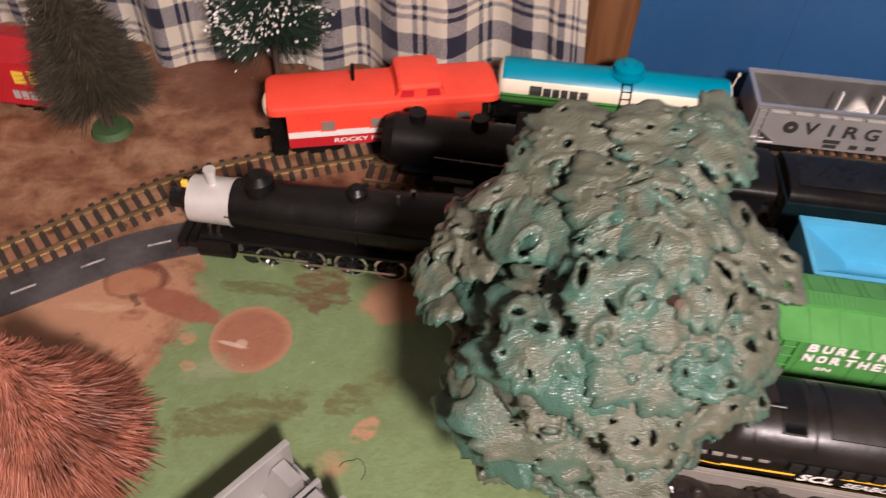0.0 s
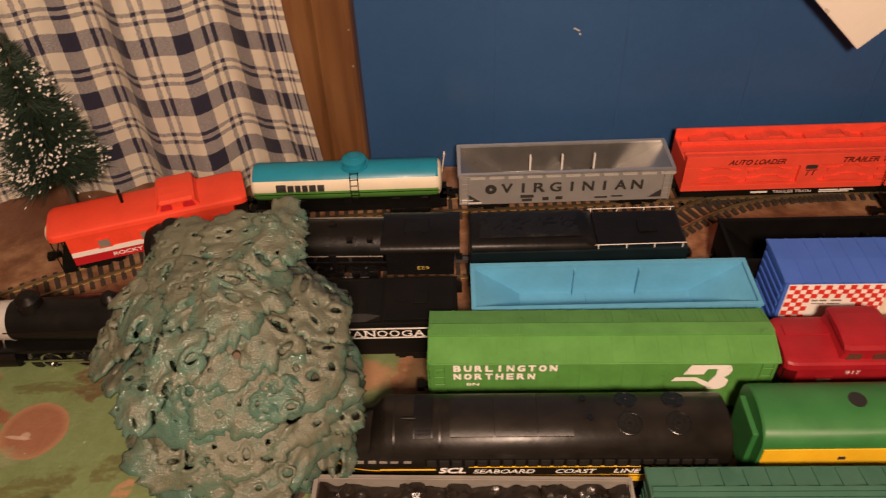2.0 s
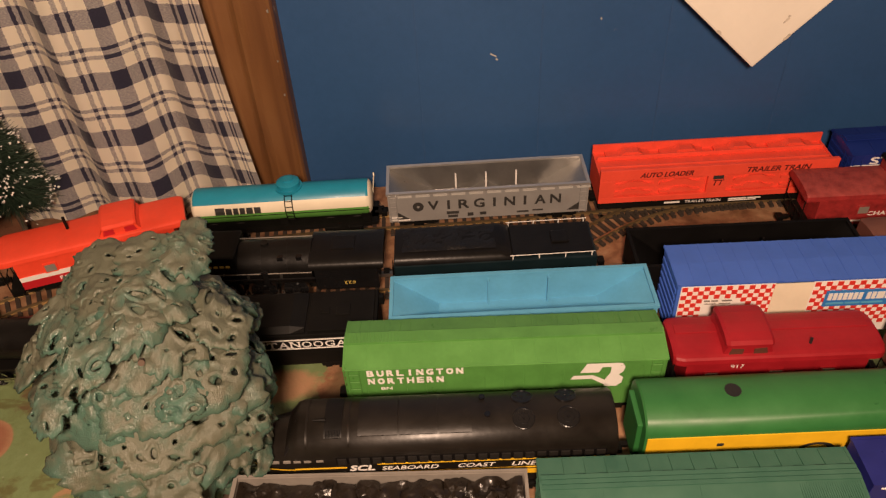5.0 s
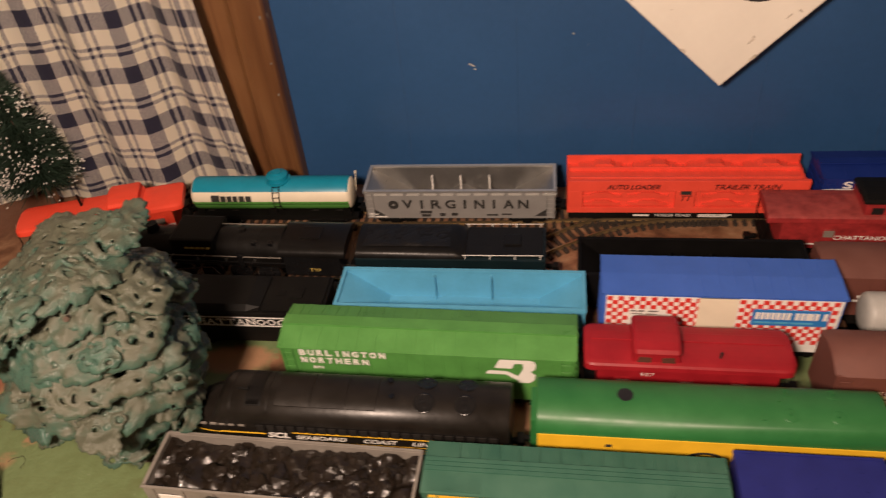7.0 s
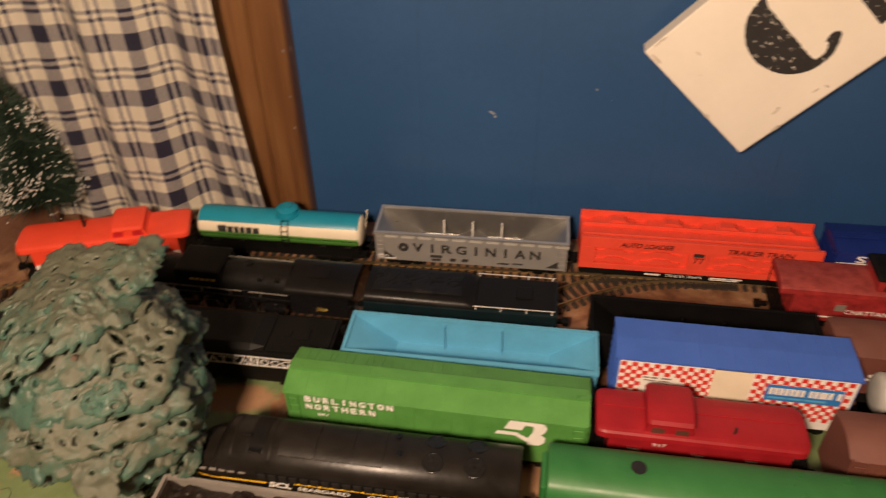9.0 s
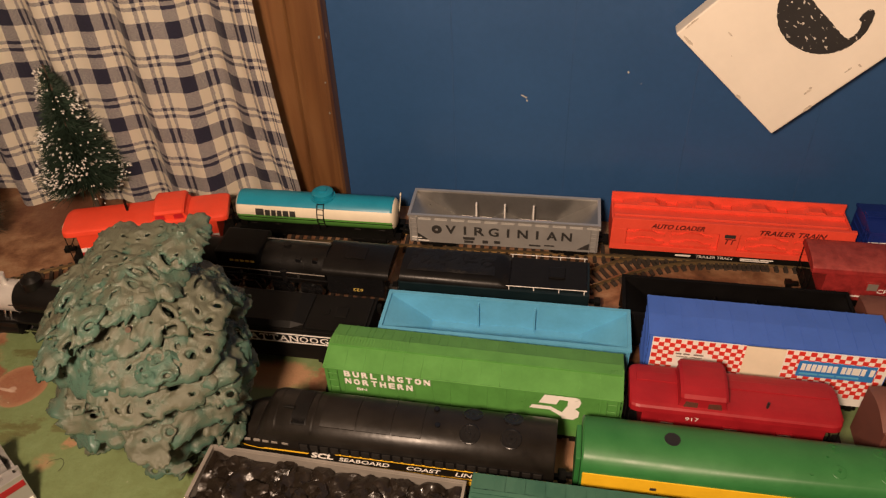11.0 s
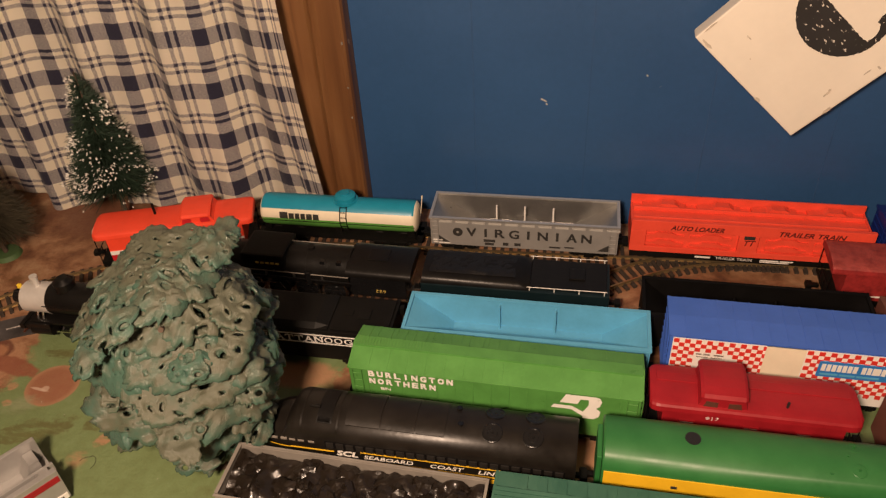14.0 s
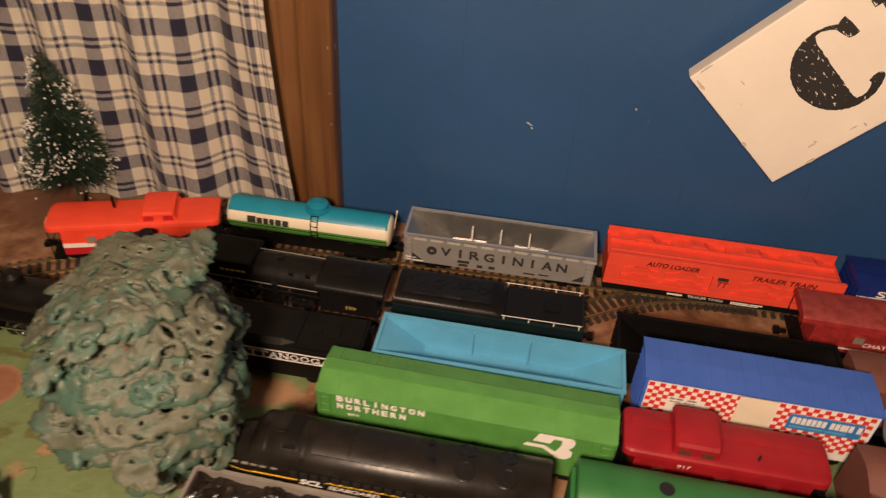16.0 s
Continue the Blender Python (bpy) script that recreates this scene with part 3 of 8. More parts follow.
def ground_material():
    """Painted board: brown scenery, areas of green paint with worn edges, stains and bare wood."""
    m = bpy.data.materials.new("painted_board")
    m.use_nodes = True
    n, l = m.node_tree.nodes, m.node_tree.links
    b = n["Principled BSDF"]
    tc = n.new("ShaderNodeTexCoord")

    def noise_tex(scale, detail=6, rough=0.6, dist=0.0):
        t = n.new("ShaderNodeTexNoise")
        t.inputs["Scale"].default_value, t.inputs["Detail"].default_value, t.inputs["Roughness"].default_value, t.inputs["Distortion"].default_value = scale, detail, rough, dist
        l.new(tc.outputs["Object"], t.inputs["Vector"])
        return t.outputs[0]

    def math_node(op, a, c=None, d=None):
        k = n.new("ShaderNodeMath")
        k.operation = op
        for i, v in enumerate((a, c, d)):
            if v is None:
                continue
            if isinstance(v, (int, float)):
                k.inputs[i].default_value = v
            else:
                l.new(v, k.inputs[i])
        return k.outputs[0]

    def mix(f, a, c):
        k = n.new("ShaderNodeMix")
        k.data_type = "RGBA"
        l.new(f, k.inputs[0])
        for i, v in ((6, a), (7, c)):
            if isinstance(v, tuple):
                k.inputs[i].default_value = (*v, 1)
            else:
                l.new(v, k.inputs[i])
        return k.outputs[2]

    def edge(v, lo, hi):
        k = n.new("ShaderNodeMapRange")
        k.inputs[1].default_value, k.inputs[2].default_value = lo, hi
        l.new(v, k.inputs[0])
        return k.outputs[0]
    sep = n.new("ShaderNodeSeparateXYZ")
    l.new(tc.outputs["Object"], sep.inputs[0])
    x, y = sep.outputs[0], sep.outputs[1]
    big, mid, fine = noise_tex(9), noise_tex(38, 8, 0.68, 0.1), noise_tex(420, 3)
    r = node_ramp(n, [(0.30, (0.09, 0.038, 0.020)), (0.42, (0.18, 0.082, 0.041)), (0.52, (0.275, 0.142, 0.075)), (0.66, (0.39, 0.245, 0.14))])
    tilt = n.new("ShaderNodeMapping")
    tilt.inputs["Rotation"].default_value, tilt.inputs["Scale"].default_value = (0, 0, radians(-18)), (30, 42, 1)
    l.new(tc.outputs["Object"], tilt.inputs[0])
    brush = n.new("ShaderNodeTexNoise")
    brush.inputs["Scale"].default_value, brush.inputs["Detail"].default_value, brush.inputs["Roughness"].default_value, brush.inputs["Distortion"].default_value = 1.0, 7, 0.66, 0.45
    l.new(tilt.outputs[0], brush.inputs["Vector"])
    l.new(math_node("MULTIPLY_ADD", brush.outputs[0], 0.72, math_node("MULTIPLY_ADD", mid, 0.62, -0.17)), r.inputs[0])
    g = node_ramp(n, [(0.3, (0.128, 0.165, 0.064)), (0.55, (0.158, 0.214, 0.090)), (0.75, (0.190, 0.255, 0.120))])
    l.new(math_node("MULTIPLY_ADD", noise_tex(22, 5, 0.5, 0.4), 0.6, math_node("MULTIPLY_ADD", noise_tex(130, 4, 0.7), 0.55, -0.07)), g.inputs[0])
    warp = math_node("MULTIPLY_ADD", mid, 0.05, -0.025)

    def area(x0, x1, y0, y1):
        d = math_node("MINIMUM", math_node("MINIMUM", math_node("SUBTRACT", x, x0), math_node("SUBTRACT", x1, x)), math_node("MINIMUM", math_node("SUBTRACT", y, y0), math_node("SUBTRACT", y1, y)))
        return edge(math_node("ADD", d, warp), 0.0, 0.004)
    f = math_node("MAXIMUM", area(-0.118, 0.135, -0.2, 0.335), area(0.41, 0.9, 0.16, 0.345))
    col = mix(f, r.outputs[0], g.outputs[0])
    rag, worn = noise_tex(75, 7, 0.7), noise_tex(190, 5, 0.7)

    drag = n.new("ShaderNodeMapping")
    drag.inputs["Rotation"].default_value, drag.inputs["Scale"].default_value = (0, 0, radians(-24)), (70, 210, 1)
    l.new(tc.outputs["Object"], drag.inputs[0])
    dry = n.new("ShaderNodeTexNoise")
    dry.inputs["Scale"].default_value, dry.inputs["Detail"].default_value, dry.inputs["Roughness"].default_value = 1.0, 5, 0.65
    l.new(drag.outputs[0], dry.inputs["Vector"])
    dry_brush = edge(dry.outputs[0], 0.36, 0.52)

    def blob(col, cx, cy, rx, ry, rot, tint, strength=0.85, ragged=1.0, soft=0.18):
        mp = n.new("ShaderNodeMapping")
        mp.vector_type = "TEXTURE"
        mp.inputs["Location"].default_value, mp.inputs["Rotation"].default_value, mp.inputs["Scale"].default_value = (cx, cy, 0), (0, 0, radians(rot)), (rx, ry, 1)
        l.new(tc.outputs["Object"], mp.inputs[0])
        ln = n.new("ShaderNodeVectorMath")
        ln.operation = "LENGTH"
        l.new(mp.outputs[0], ln.inputs[0])
        d = math_node("MULTIPLY_ADD", rag, ragged * 2.2, ln.outputs["Value"])
        d = math_node("MULTIPLY_ADD", worn, ragged * 0.5, d)
        d = math_node("SUBTRACT", d, ragged * 1.35)
        k = edge(d, 1.0 + soft, 1.0 - soft)
        k = math_node("MULTIPLY", k, math_node("MULTIPLY_ADD", worn, 0.5, strength - 0.25))
        if ragged >= 0.55:
            k = math_node("MULTIPLY", k, dry_brush)
        return mix(k, col, tint)
    tan, rust, olive, umber, earth = (0.38, 0.205, 0.115), (0.23, 0.085, 0.047), (0.115, 0.120, 0.045), (0.115, 0.075, 0.036), (0.135, 0.052, 0.030)
    for row in ((-0.150, 0.465, 0.060, 0.030, -8, earth, 0.8, 0.5, 0.3), (-0.172, 0.258, 0.062, 0.044, 40, tan, 0.95, 0.5), (-0.012, 0.302, 0.017, 0.014, 20, tan, 0.9, 0.5), (0.104, 0.304, 0.027, 0.013, 5, tan, 0.9, 0.5), (0.308, 0.245, 0.013, 0.03, 0, tan, 0.9, 0.3),
                (0.165, 0.30, 0.026, 0.04, 0, umber, 0.85, 0.4), (-0.145, 0.292, 0.0165, 0.0125, 10, earth, 0.95, 0.25, 0.08), (-0.146, 0.290, 0.0135, 0.0095, 10, (0.33, 0.155, 0.08), 0.95, 0.3, 0.12), (-0.118, 0.280, 0.024, 0.0075, -12, rust, 0.95, 0.45, 0.12), (-0.138, 0.270, 0.007, 0.004, 20, rust, 0.8, 0.6, 0.2), (-0.155, 0.272, 0.016, 0.0028, 8, (0.47, 0.30, 0.19), 0.7, 0.6, 0.3),
                (-0.0765, 0.267, 0.0196, 0.0194, 0, tan, 0.9, 0.05, 0.03), (-0.0765, 0.267, 0.0180, 0.0178, 0, rust, 0.74, 0.10, 0.16), (-0.084, 0.262, 0.008, 0.0012, -6, (0.5, 0.36, 0.27), 0.75, 0.5), (-0.080, 0.263, 0.003, 0.0028, 0, (0.5, 0.36, 0.27), 0.65, 0.5),
                (-0.07, 0.226, 0.031, 0.009, 22, olive, 0.95, 1.1, 0.10), (-0.02, 0.244, 0.018, 0.007, 40, olive, 0.95, 1.1, 0.10), (-0.052, 0.302, 0.016, 0.012, 10, umber, 0.95, 0.9, 0.10), (-0.080, 0.298, 0.024, 0.0045, 4, olive, 0.95, 0.8, 0.12),
                (-0.012, 0.228, 0.007, 0.0045, 50, tan, 0.85, 0.6), (-0.022, 0.210, 0.006, 0.006, 0, tan, 0.6, 0.6, 0.4), (-0.101, 0.247, 0.004, 0.003, 0, tan, 0.8, 0.7), (-0.106, 0.262, 0.004, 0.0035, 0, tan, 0.7, 0.7), (-0.088, 0.247, 0.011, 0.007, 20, (0.24, 0.26, 0.15), 0.6, 0.8, 0.5)):
        col = blob(col, *row)
    pits = edge(noise_tex(62, 3, 0.5), 0.66, 0.70)
    col = mix(math_node("MULTIPLY", math_node("MULTIPLY", pits, math_node("SUBTRACT", 1.0, f)), 0.7), col, (0.075, 0.034, 0.018))
    pale = edge(noise_tex(48, 9, 0.75), 0.64, 0.74)
    col = mix(math_node("MULTIPLY", math_node("MULTIPLY", pale, math_node("SUBTRACT", 1.0, f)), 0.55), col, (0.46, 0.31, 0.20))
    spots = edge(noise_tex(30, 4, 0.5, 0.3), 0.68, 0.70)
    col = mix(math_node("MULTIPLY", spots, math_node("MULTIPLY_ADD", f, -0.40, 0.5)), col, (0.33, 0.175, 0.10))
    stains = edge(noise_tex(17, 5, 0.6, 0.8), 0.60, 0.72)
    col = mix(math_node("MULTIPLY", stains, 0.45), col, (0.10, 0.085, 0.03))
    dots = edge(noise_tex(260, 2), 0.74, 0.78)
    col = mix(math_node("MULTIPLY", dots, 0.7), col, (0.5, 0.46, 0.38))
    l.new(col, b.inputs["Base Color"])
    rg = n.new("ShaderNodeMapRange")
    rg.inputs[3].default_value, rg.inputs[4].default_value = 0.35, 0.7
    l.new(big, rg.inputs[0])
    l.new(rg.outputs[0], b.inputs["Roughness"])
    bp = n.new("ShaderNodeBump")
    bp.inputs["Strength"].default_value, bp.inputs["Distance"].default_value = 0.5, 0.0022
    l.new(math_node("MULTIPLY_ADD", fine, 0.3, mid), bp.inputs["Height"])
    l.new(bp.outputs[0], b.inputs["Normal"])
    return m


def wall_paint():
    m = mat("blue_wall_paint", (0.024, 0.077, 0.195), 0.42, 0, 0.16, 5.0, 0.10, 240.0)
    return m


def wood_material():
    m = bpy.data.materials.new("stained_wood")
    m.use_nodes = True
    n, l = m.node_tree.nodes, m.node_tree.links
    b = n["Principled BSDF"]
    tc = n.new("ShaderNodeTexCoord")
    mp = n.new("ShaderNodeMapping")
    mp.inputs["Scale"].default_value = (60, 60, 4)
    l.new(tc.outputs["Object"], mp.inputs[0])
    t = n.new("ShaderNodeTexNoise")
    t.inputs["Scale"].default_value, t.inputs["Detail"].default_value, t.inputs["Distortion"].default_value = 1.0, 6, 1.2
    l.new(mp.outputs[0], t.inputs["Vector"])
    r = node_ramp(n, [(0.3, (0.11, 0.046, 0.017)), (0.5, (0.155, 0.069, 0.025)), (0.72, (0.20, 0.098, 0.038))])
    l.new(t.outputs[0], r.inputs[0])
    chips = n.new("ShaderNodeTexNoise")
    chips.inputs["Scale"].default_value, chips.inputs["Detail"].default_value = 70, 4
    l.new(tc.outputs["Object"], chips.inputs["Vector"])
    mr = n.new("ShaderNodeMapRange")
    mr.inputs[1].default_value, mr.inputs[2].default_value = 0.73, 0.76
    l.new(chips.outputs[0], mr.inputs[0])
    mx = n.new("ShaderNodeMix")
    mx.data_type = "RGBA"
    l.new(mr.outputs[0], mx.inputs[0])
    l.new(r.outputs[0], mx.inputs[6])
    mx.inputs[7].default_value = (0.42, 0.28, 0.17, 1)
    l.new(mx.outputs[2], b.inputs["Base Color"])
    b.inputs["Roughness"].default_value = 0.42
    bp = n.new("ShaderNodeBump")
    bp.inputs["Strength"].default_value, bp.inputs["Distance"].default_value = 0.2, 0.001
    l.new(t.outputs[0], bp.inputs["Height"])
    l.new(bp.outputs[0], b.inputs["Normal"])
    return m


def plaid_material():
    """Woven check: navy and cream yarns both ways, so that crossings are dark and single bands half-toned."""
    m = bpy.data.materials.new("plaid_cotton")
    m.use_nodes = True
    n, l = m.node_tree.nodes, m.node_tree.links
    b = n["Principled BSDF"]
    uv = n.new("ShaderNodeUVMap")
    sep = n.new("ShaderNodeSeparateXYZ")
    l.new(uv.outputs[0], sep.inputs[0])
    bands = []
    wob = n.new("ShaderNodeTexNoise")
    wob.inputs["Scale"].default_value, wob.inputs["Detail"].default_value = 26, 4
    l.new(uv.outputs[0], wob.inputs["Vector"])
    for axis in (0, 1):
        sh = n.new("ShaderNodeMath")
        sh.operation = "MULTIPLY_ADD"
        l.new(wob.outputs[0], sh.inputs[0])
        sh.inputs[1].default_value = 0.045
        l.new(sep.outputs[axis], sh.inputs[2])
        fr = n.new("ShaderNodeMath")
        fr.operation = "FRACT"
        l.new(sh.outputs[0], fr.inputs[0])
        r = n.new("ShaderNodeValToRGB")
        r.color_ramp.interpolation = "CONSTANT"
        r.color_ramp.elements[0].color = (1, 1, 1, 1)
        r.color_ramp.elements[1].position, r.color_ramp.elements[1].color = 0.30, (0, 0, 0, 1)
        for p, v in ((0.51, 0.9), (0.575, 0), (0.645, 0.9), (0.71, 0)):
            r.color_ramp.elements.new(p).color = (v, v, v, 1)
        l.new(fr.outputs[0], r.inputs[0])
        bands.append(r.outputs[0])
    su = n.new("ShaderNodeMath")
    su.operation = "ADD"
    l.new(bands[0], su.inputs[0])
    l.new(bands[1], su.inputs[1])
    ha = n.new("ShaderNodeMath")
    ha.operation = "MULTIPLY_ADD"
    l.new(su.outputs[0], ha.inputs[0])
    ha.inputs[1].default_value = 0.5
    wv = n.new("ShaderNodeTexNoise")
    mp = n.new("ShaderNodeMapping")
    mp.inputs["Scale"].default_value = (26, 110, 1)
    l.new(uv.outputs[0], mp.inputs[0])
    l.new(mp.outputs[0], wv.inputs["Vector"])
    wv.inputs["Scale"].default_value, wv.inputs["Detail"].default_value = 1.0, 3
    off = n.new("ShaderNodeMath")
    off.operation = "MULTIPLY_ADD"
    l.new(wv.outputs[0], off.inputs[0])
    off.inputs[1].default_value, off.inputs[2].default_value = 0.62, -0.35
    l.new(off.outputs[0], ha.inputs[2])
    c = node_ramp(n, [(0.0, (0.97, 0.90, 0.75)), (0.2, (0.95, 0.87, 0.71)), (0.5, (0.34, 0.32, 0.34)), (0.85, (0.046, 0.046, 0.088)), (1.0, (0.034, 0.034, 0.066))])
    l.new(ha.outputs[0], c.inputs[0])
    l.new(c.outputs[0], b.inputs["Base Color"])
    b.inputs["Roughness"].default_value = 0.9
    b.inputs["Sheen Weight"].default_value = 0.2
    bp = n.new("ShaderNodeBump")
    bp.inputs["Strength"].default_value, bp.inputs["Distance"].default_value = 0.35, 0.0006
    l.new(wv.outputs[0], bp.inputs["Height"])
    l.new(bp.outputs[0], b.inputs["Normal"])
    return m


M["board"], M["wall"], M["wood"], M["plaid"] = ground_material(), wall_paint(), wood_material(), plaid_material()
M["plaster"] = mat("plaster", (0.45, 0.38, 0.30), 0.85, 0, 0.08, 6, 0.2, 90)
M["floor"] = mat("floorboards", (0.16, 0.10, 0.06), 0.6, 0, 0.3, 8, 0.2, 60)
WALL_Y = 0.519


def structure(name, bm, material, label, category, parent=None):
    return tagged(part(name, bm, material, parent), label, category, kind="structure")


structure("ground", boxes((-0.75, 1.25, -0.12, WALL_Y - 0.002, -0.018, 0.0)), "board", "painted plywood layout board, brown scenery with worn green paint", "layout board")
bm = boxes((-1.6, 2.2, WALL_Y, WALL_Y + 0.09, -0.8, 1.65))
wall = structure("wall_north", bm, "wall", "dark blue painted panelled wall with small scuffs", "wall")
bm = bmesh.new()
for i in range(-12, 18):
    x = 0.292 + i * 0.0935
    if 0.11 < x < 1.9:
        box(bm, x - 0.0005, x + 0.0005, WALL_Y - 0.0004, WALL_Y + 0.0005, -0.7, 1.6)
M["seam"] = mat("panel_seam", (0.0225, 0.072, 0.184), 0.6, 0, 0.2)
part("panel_seam", bm, "seam", wall)
for x, z, dx, dz in ((0.2535, 0.1175, 0.0045, -0.0022), (0.2575, 0.1135, 0.0012, -0.0012), (0.334, 0.142, 0.001, -0.0012), (0.345, 0.132, 0.0007, 0.0009), (0.618, 0.152, 0.003, 0.0028)):
    bm = bmesh.new()
    vs = [bm.verts.new(p) for p in ((x, WALL_Y - 0.0006, z), (x + dx, WALL_Y - 0.0006, z + dz), (x + dx + 0.0008, WALL_Y - 0.0006, z + dz + 0.0008), (x + 0.0006, WALL_Y - 0.0006, z + 0.0012))]
    bm.faces.new(vs)
    part("scuff_mark", bm, "tank_grey", wall)
# Unseen room shell, added to close the room and bounce warm fill light.
structure("wall_west", boxes((-1.69, -1.6, -2.2, WALL_Y + 0.09, -0.8, 1.65)), "plaster", "plain plastered wall", "wall")
structure("wall_east", boxes((2.2, 2.29, -2.2, WALL_Y + 0.09, -0.8, 1.65)), "plaster", "plain plastered wall", "wall")
structure("wall_south", boxes((-1.69, 2.29, -2.29, -2.2, -0.8, 1.65)), "plaster", "plain plastered wall", "wall")
structure("ceiling", boxes((-1.69, 2.29, -2.29, WALL_Y + 0.09, 1.65, 1.72)), "plaster", "plain plastered ceiling", "ceiling")
structure("floor", boxes((-1.69, 2.29, -2.29, WALL_Y + 0.09, -0.86, -0.8)), "floor", "worn wooden floor", "floor")

bm = loft([(x, [(WALL_Y - 0.001, -0.02), (WALL_Y - 0.001, 1.2), (WALL_Y - d, 1.2), (WALL_Y - d, -0.02)]) for x, d in ((0.0385, 0.0105), (0.0400, 0.0120), (0.0680, 0.0120), (0.0700, 0.0128), (0.0740, 0.0162), (0.0800, 0.0175), (0.0900, 0.0174), (0.0965, 0.0170), (0.0990, 0.0156), (0.1003, 0.0125), (0.1005, 0.0040))])
casing = structure("trim", bm, "wood", "brown stained wooden window casing with chipped edge", "window casing")
for z, h in ((0.166, 0.0022), (0.1, 0.0016), (0.128, 0.0012)):
    part("chip", boxes((0.0966, 0.0978, WALL_Y - 0.0173, WALL_Y - 0.0160, z, z + h)), "gondola_grey", casing)


def curtain():
    """A gathered curtain that hangs free a little above the board."""
    x0, x1, z0, z1 = -0.62, 0.058, 0.004, 0.62
    nx, nz = 260, 60
    bm = bmesh.new()
    uv = bm.loops.layers.uv.new("UVMap")
    grid, us = [], []
    s, last = 0.0, None
    for i in range(nx + 1):
        x = x0 + (x1 - x0) * i / nx
        y = 0.006 * math.sin(x * 74 + 0.7) + 0.0035 * math.sin(x * 171 + 1.3) + 0.004 * math.sin(x * 33)
        if last:
            s += math.hypot(x - last[0], y - last[1])
        last = (x, y)
        us.append(s)
        col = []
        for j in range(nz + 1):
            z = z0 + (z1 - z0) * j / nz
            k = 1.15 - 0.35 * (z - z0) / 0.3 if z < 0.3 else 0.8
            ph = 0.9 * math.sin(z * 7 + x * 5)
            yy = 0.487 + k * (0.0085 * math.sin(x * 74 + 0.7 + ph * 0.5) + 0.0036 * math.sin(x * 171 + 1.3 - ph) + 0.003 * math.sin(x * 33 + ph)) - 0.004 * (0.3 - z) * (z < 0.3)
            yy -= 0.0045 * max(0.0, 1 - abs(x - 0.0425) / 0.008)
            xx = x + 0.017 * max(0, (x - x0) / (x1 - x0) - 0.8) * 5 * max(0, (0.22 - z) / 0.22) ** 1.6
            zz = z + 0.004 * math.sin(x * 40) * (1 - min(1, z / 0.1))
            col.append(bm.verts.new((xx, min(yy, 0.5005 if x > 0.02 else 0.512), zz)))
        grid.append(col)
    for i in range(nx):
        for j in range(nz):
            f = bm.faces.new((grid[i][j], grid[i + 1][j], grid[i + 1][j + 1], grid[i][j + 1]))
            for lp, (a, c) in zip(f.loops, ((i, j), (i + 1, j), (i + 1, j + 1), (i, j + 1))):
                hem = max(0.0, us[a] - us[int(nx * 0.978)])
                lp[uv].uv = (us[a] / 0.0425 + 0.12 + (0.42 + 22.0 * hem if i >= int(nx * 0.978) else 0.0), (z0 + (z1 - z0) * c / nz) / 0.0455 + 0.25 + 0.02 * math.sin(us[a] * 30))
            f.smooth = True
    bmesh.ops.solidify(bm, geom=bm.faces[:], thickness=0.0006)
    e = thing("curtain", "navy and cream plaid cotton curtain hanging in folds", "curtain", 0, 0, 0)
    part("cloth", bm, "plaid", e, smooth=True)


curtain()


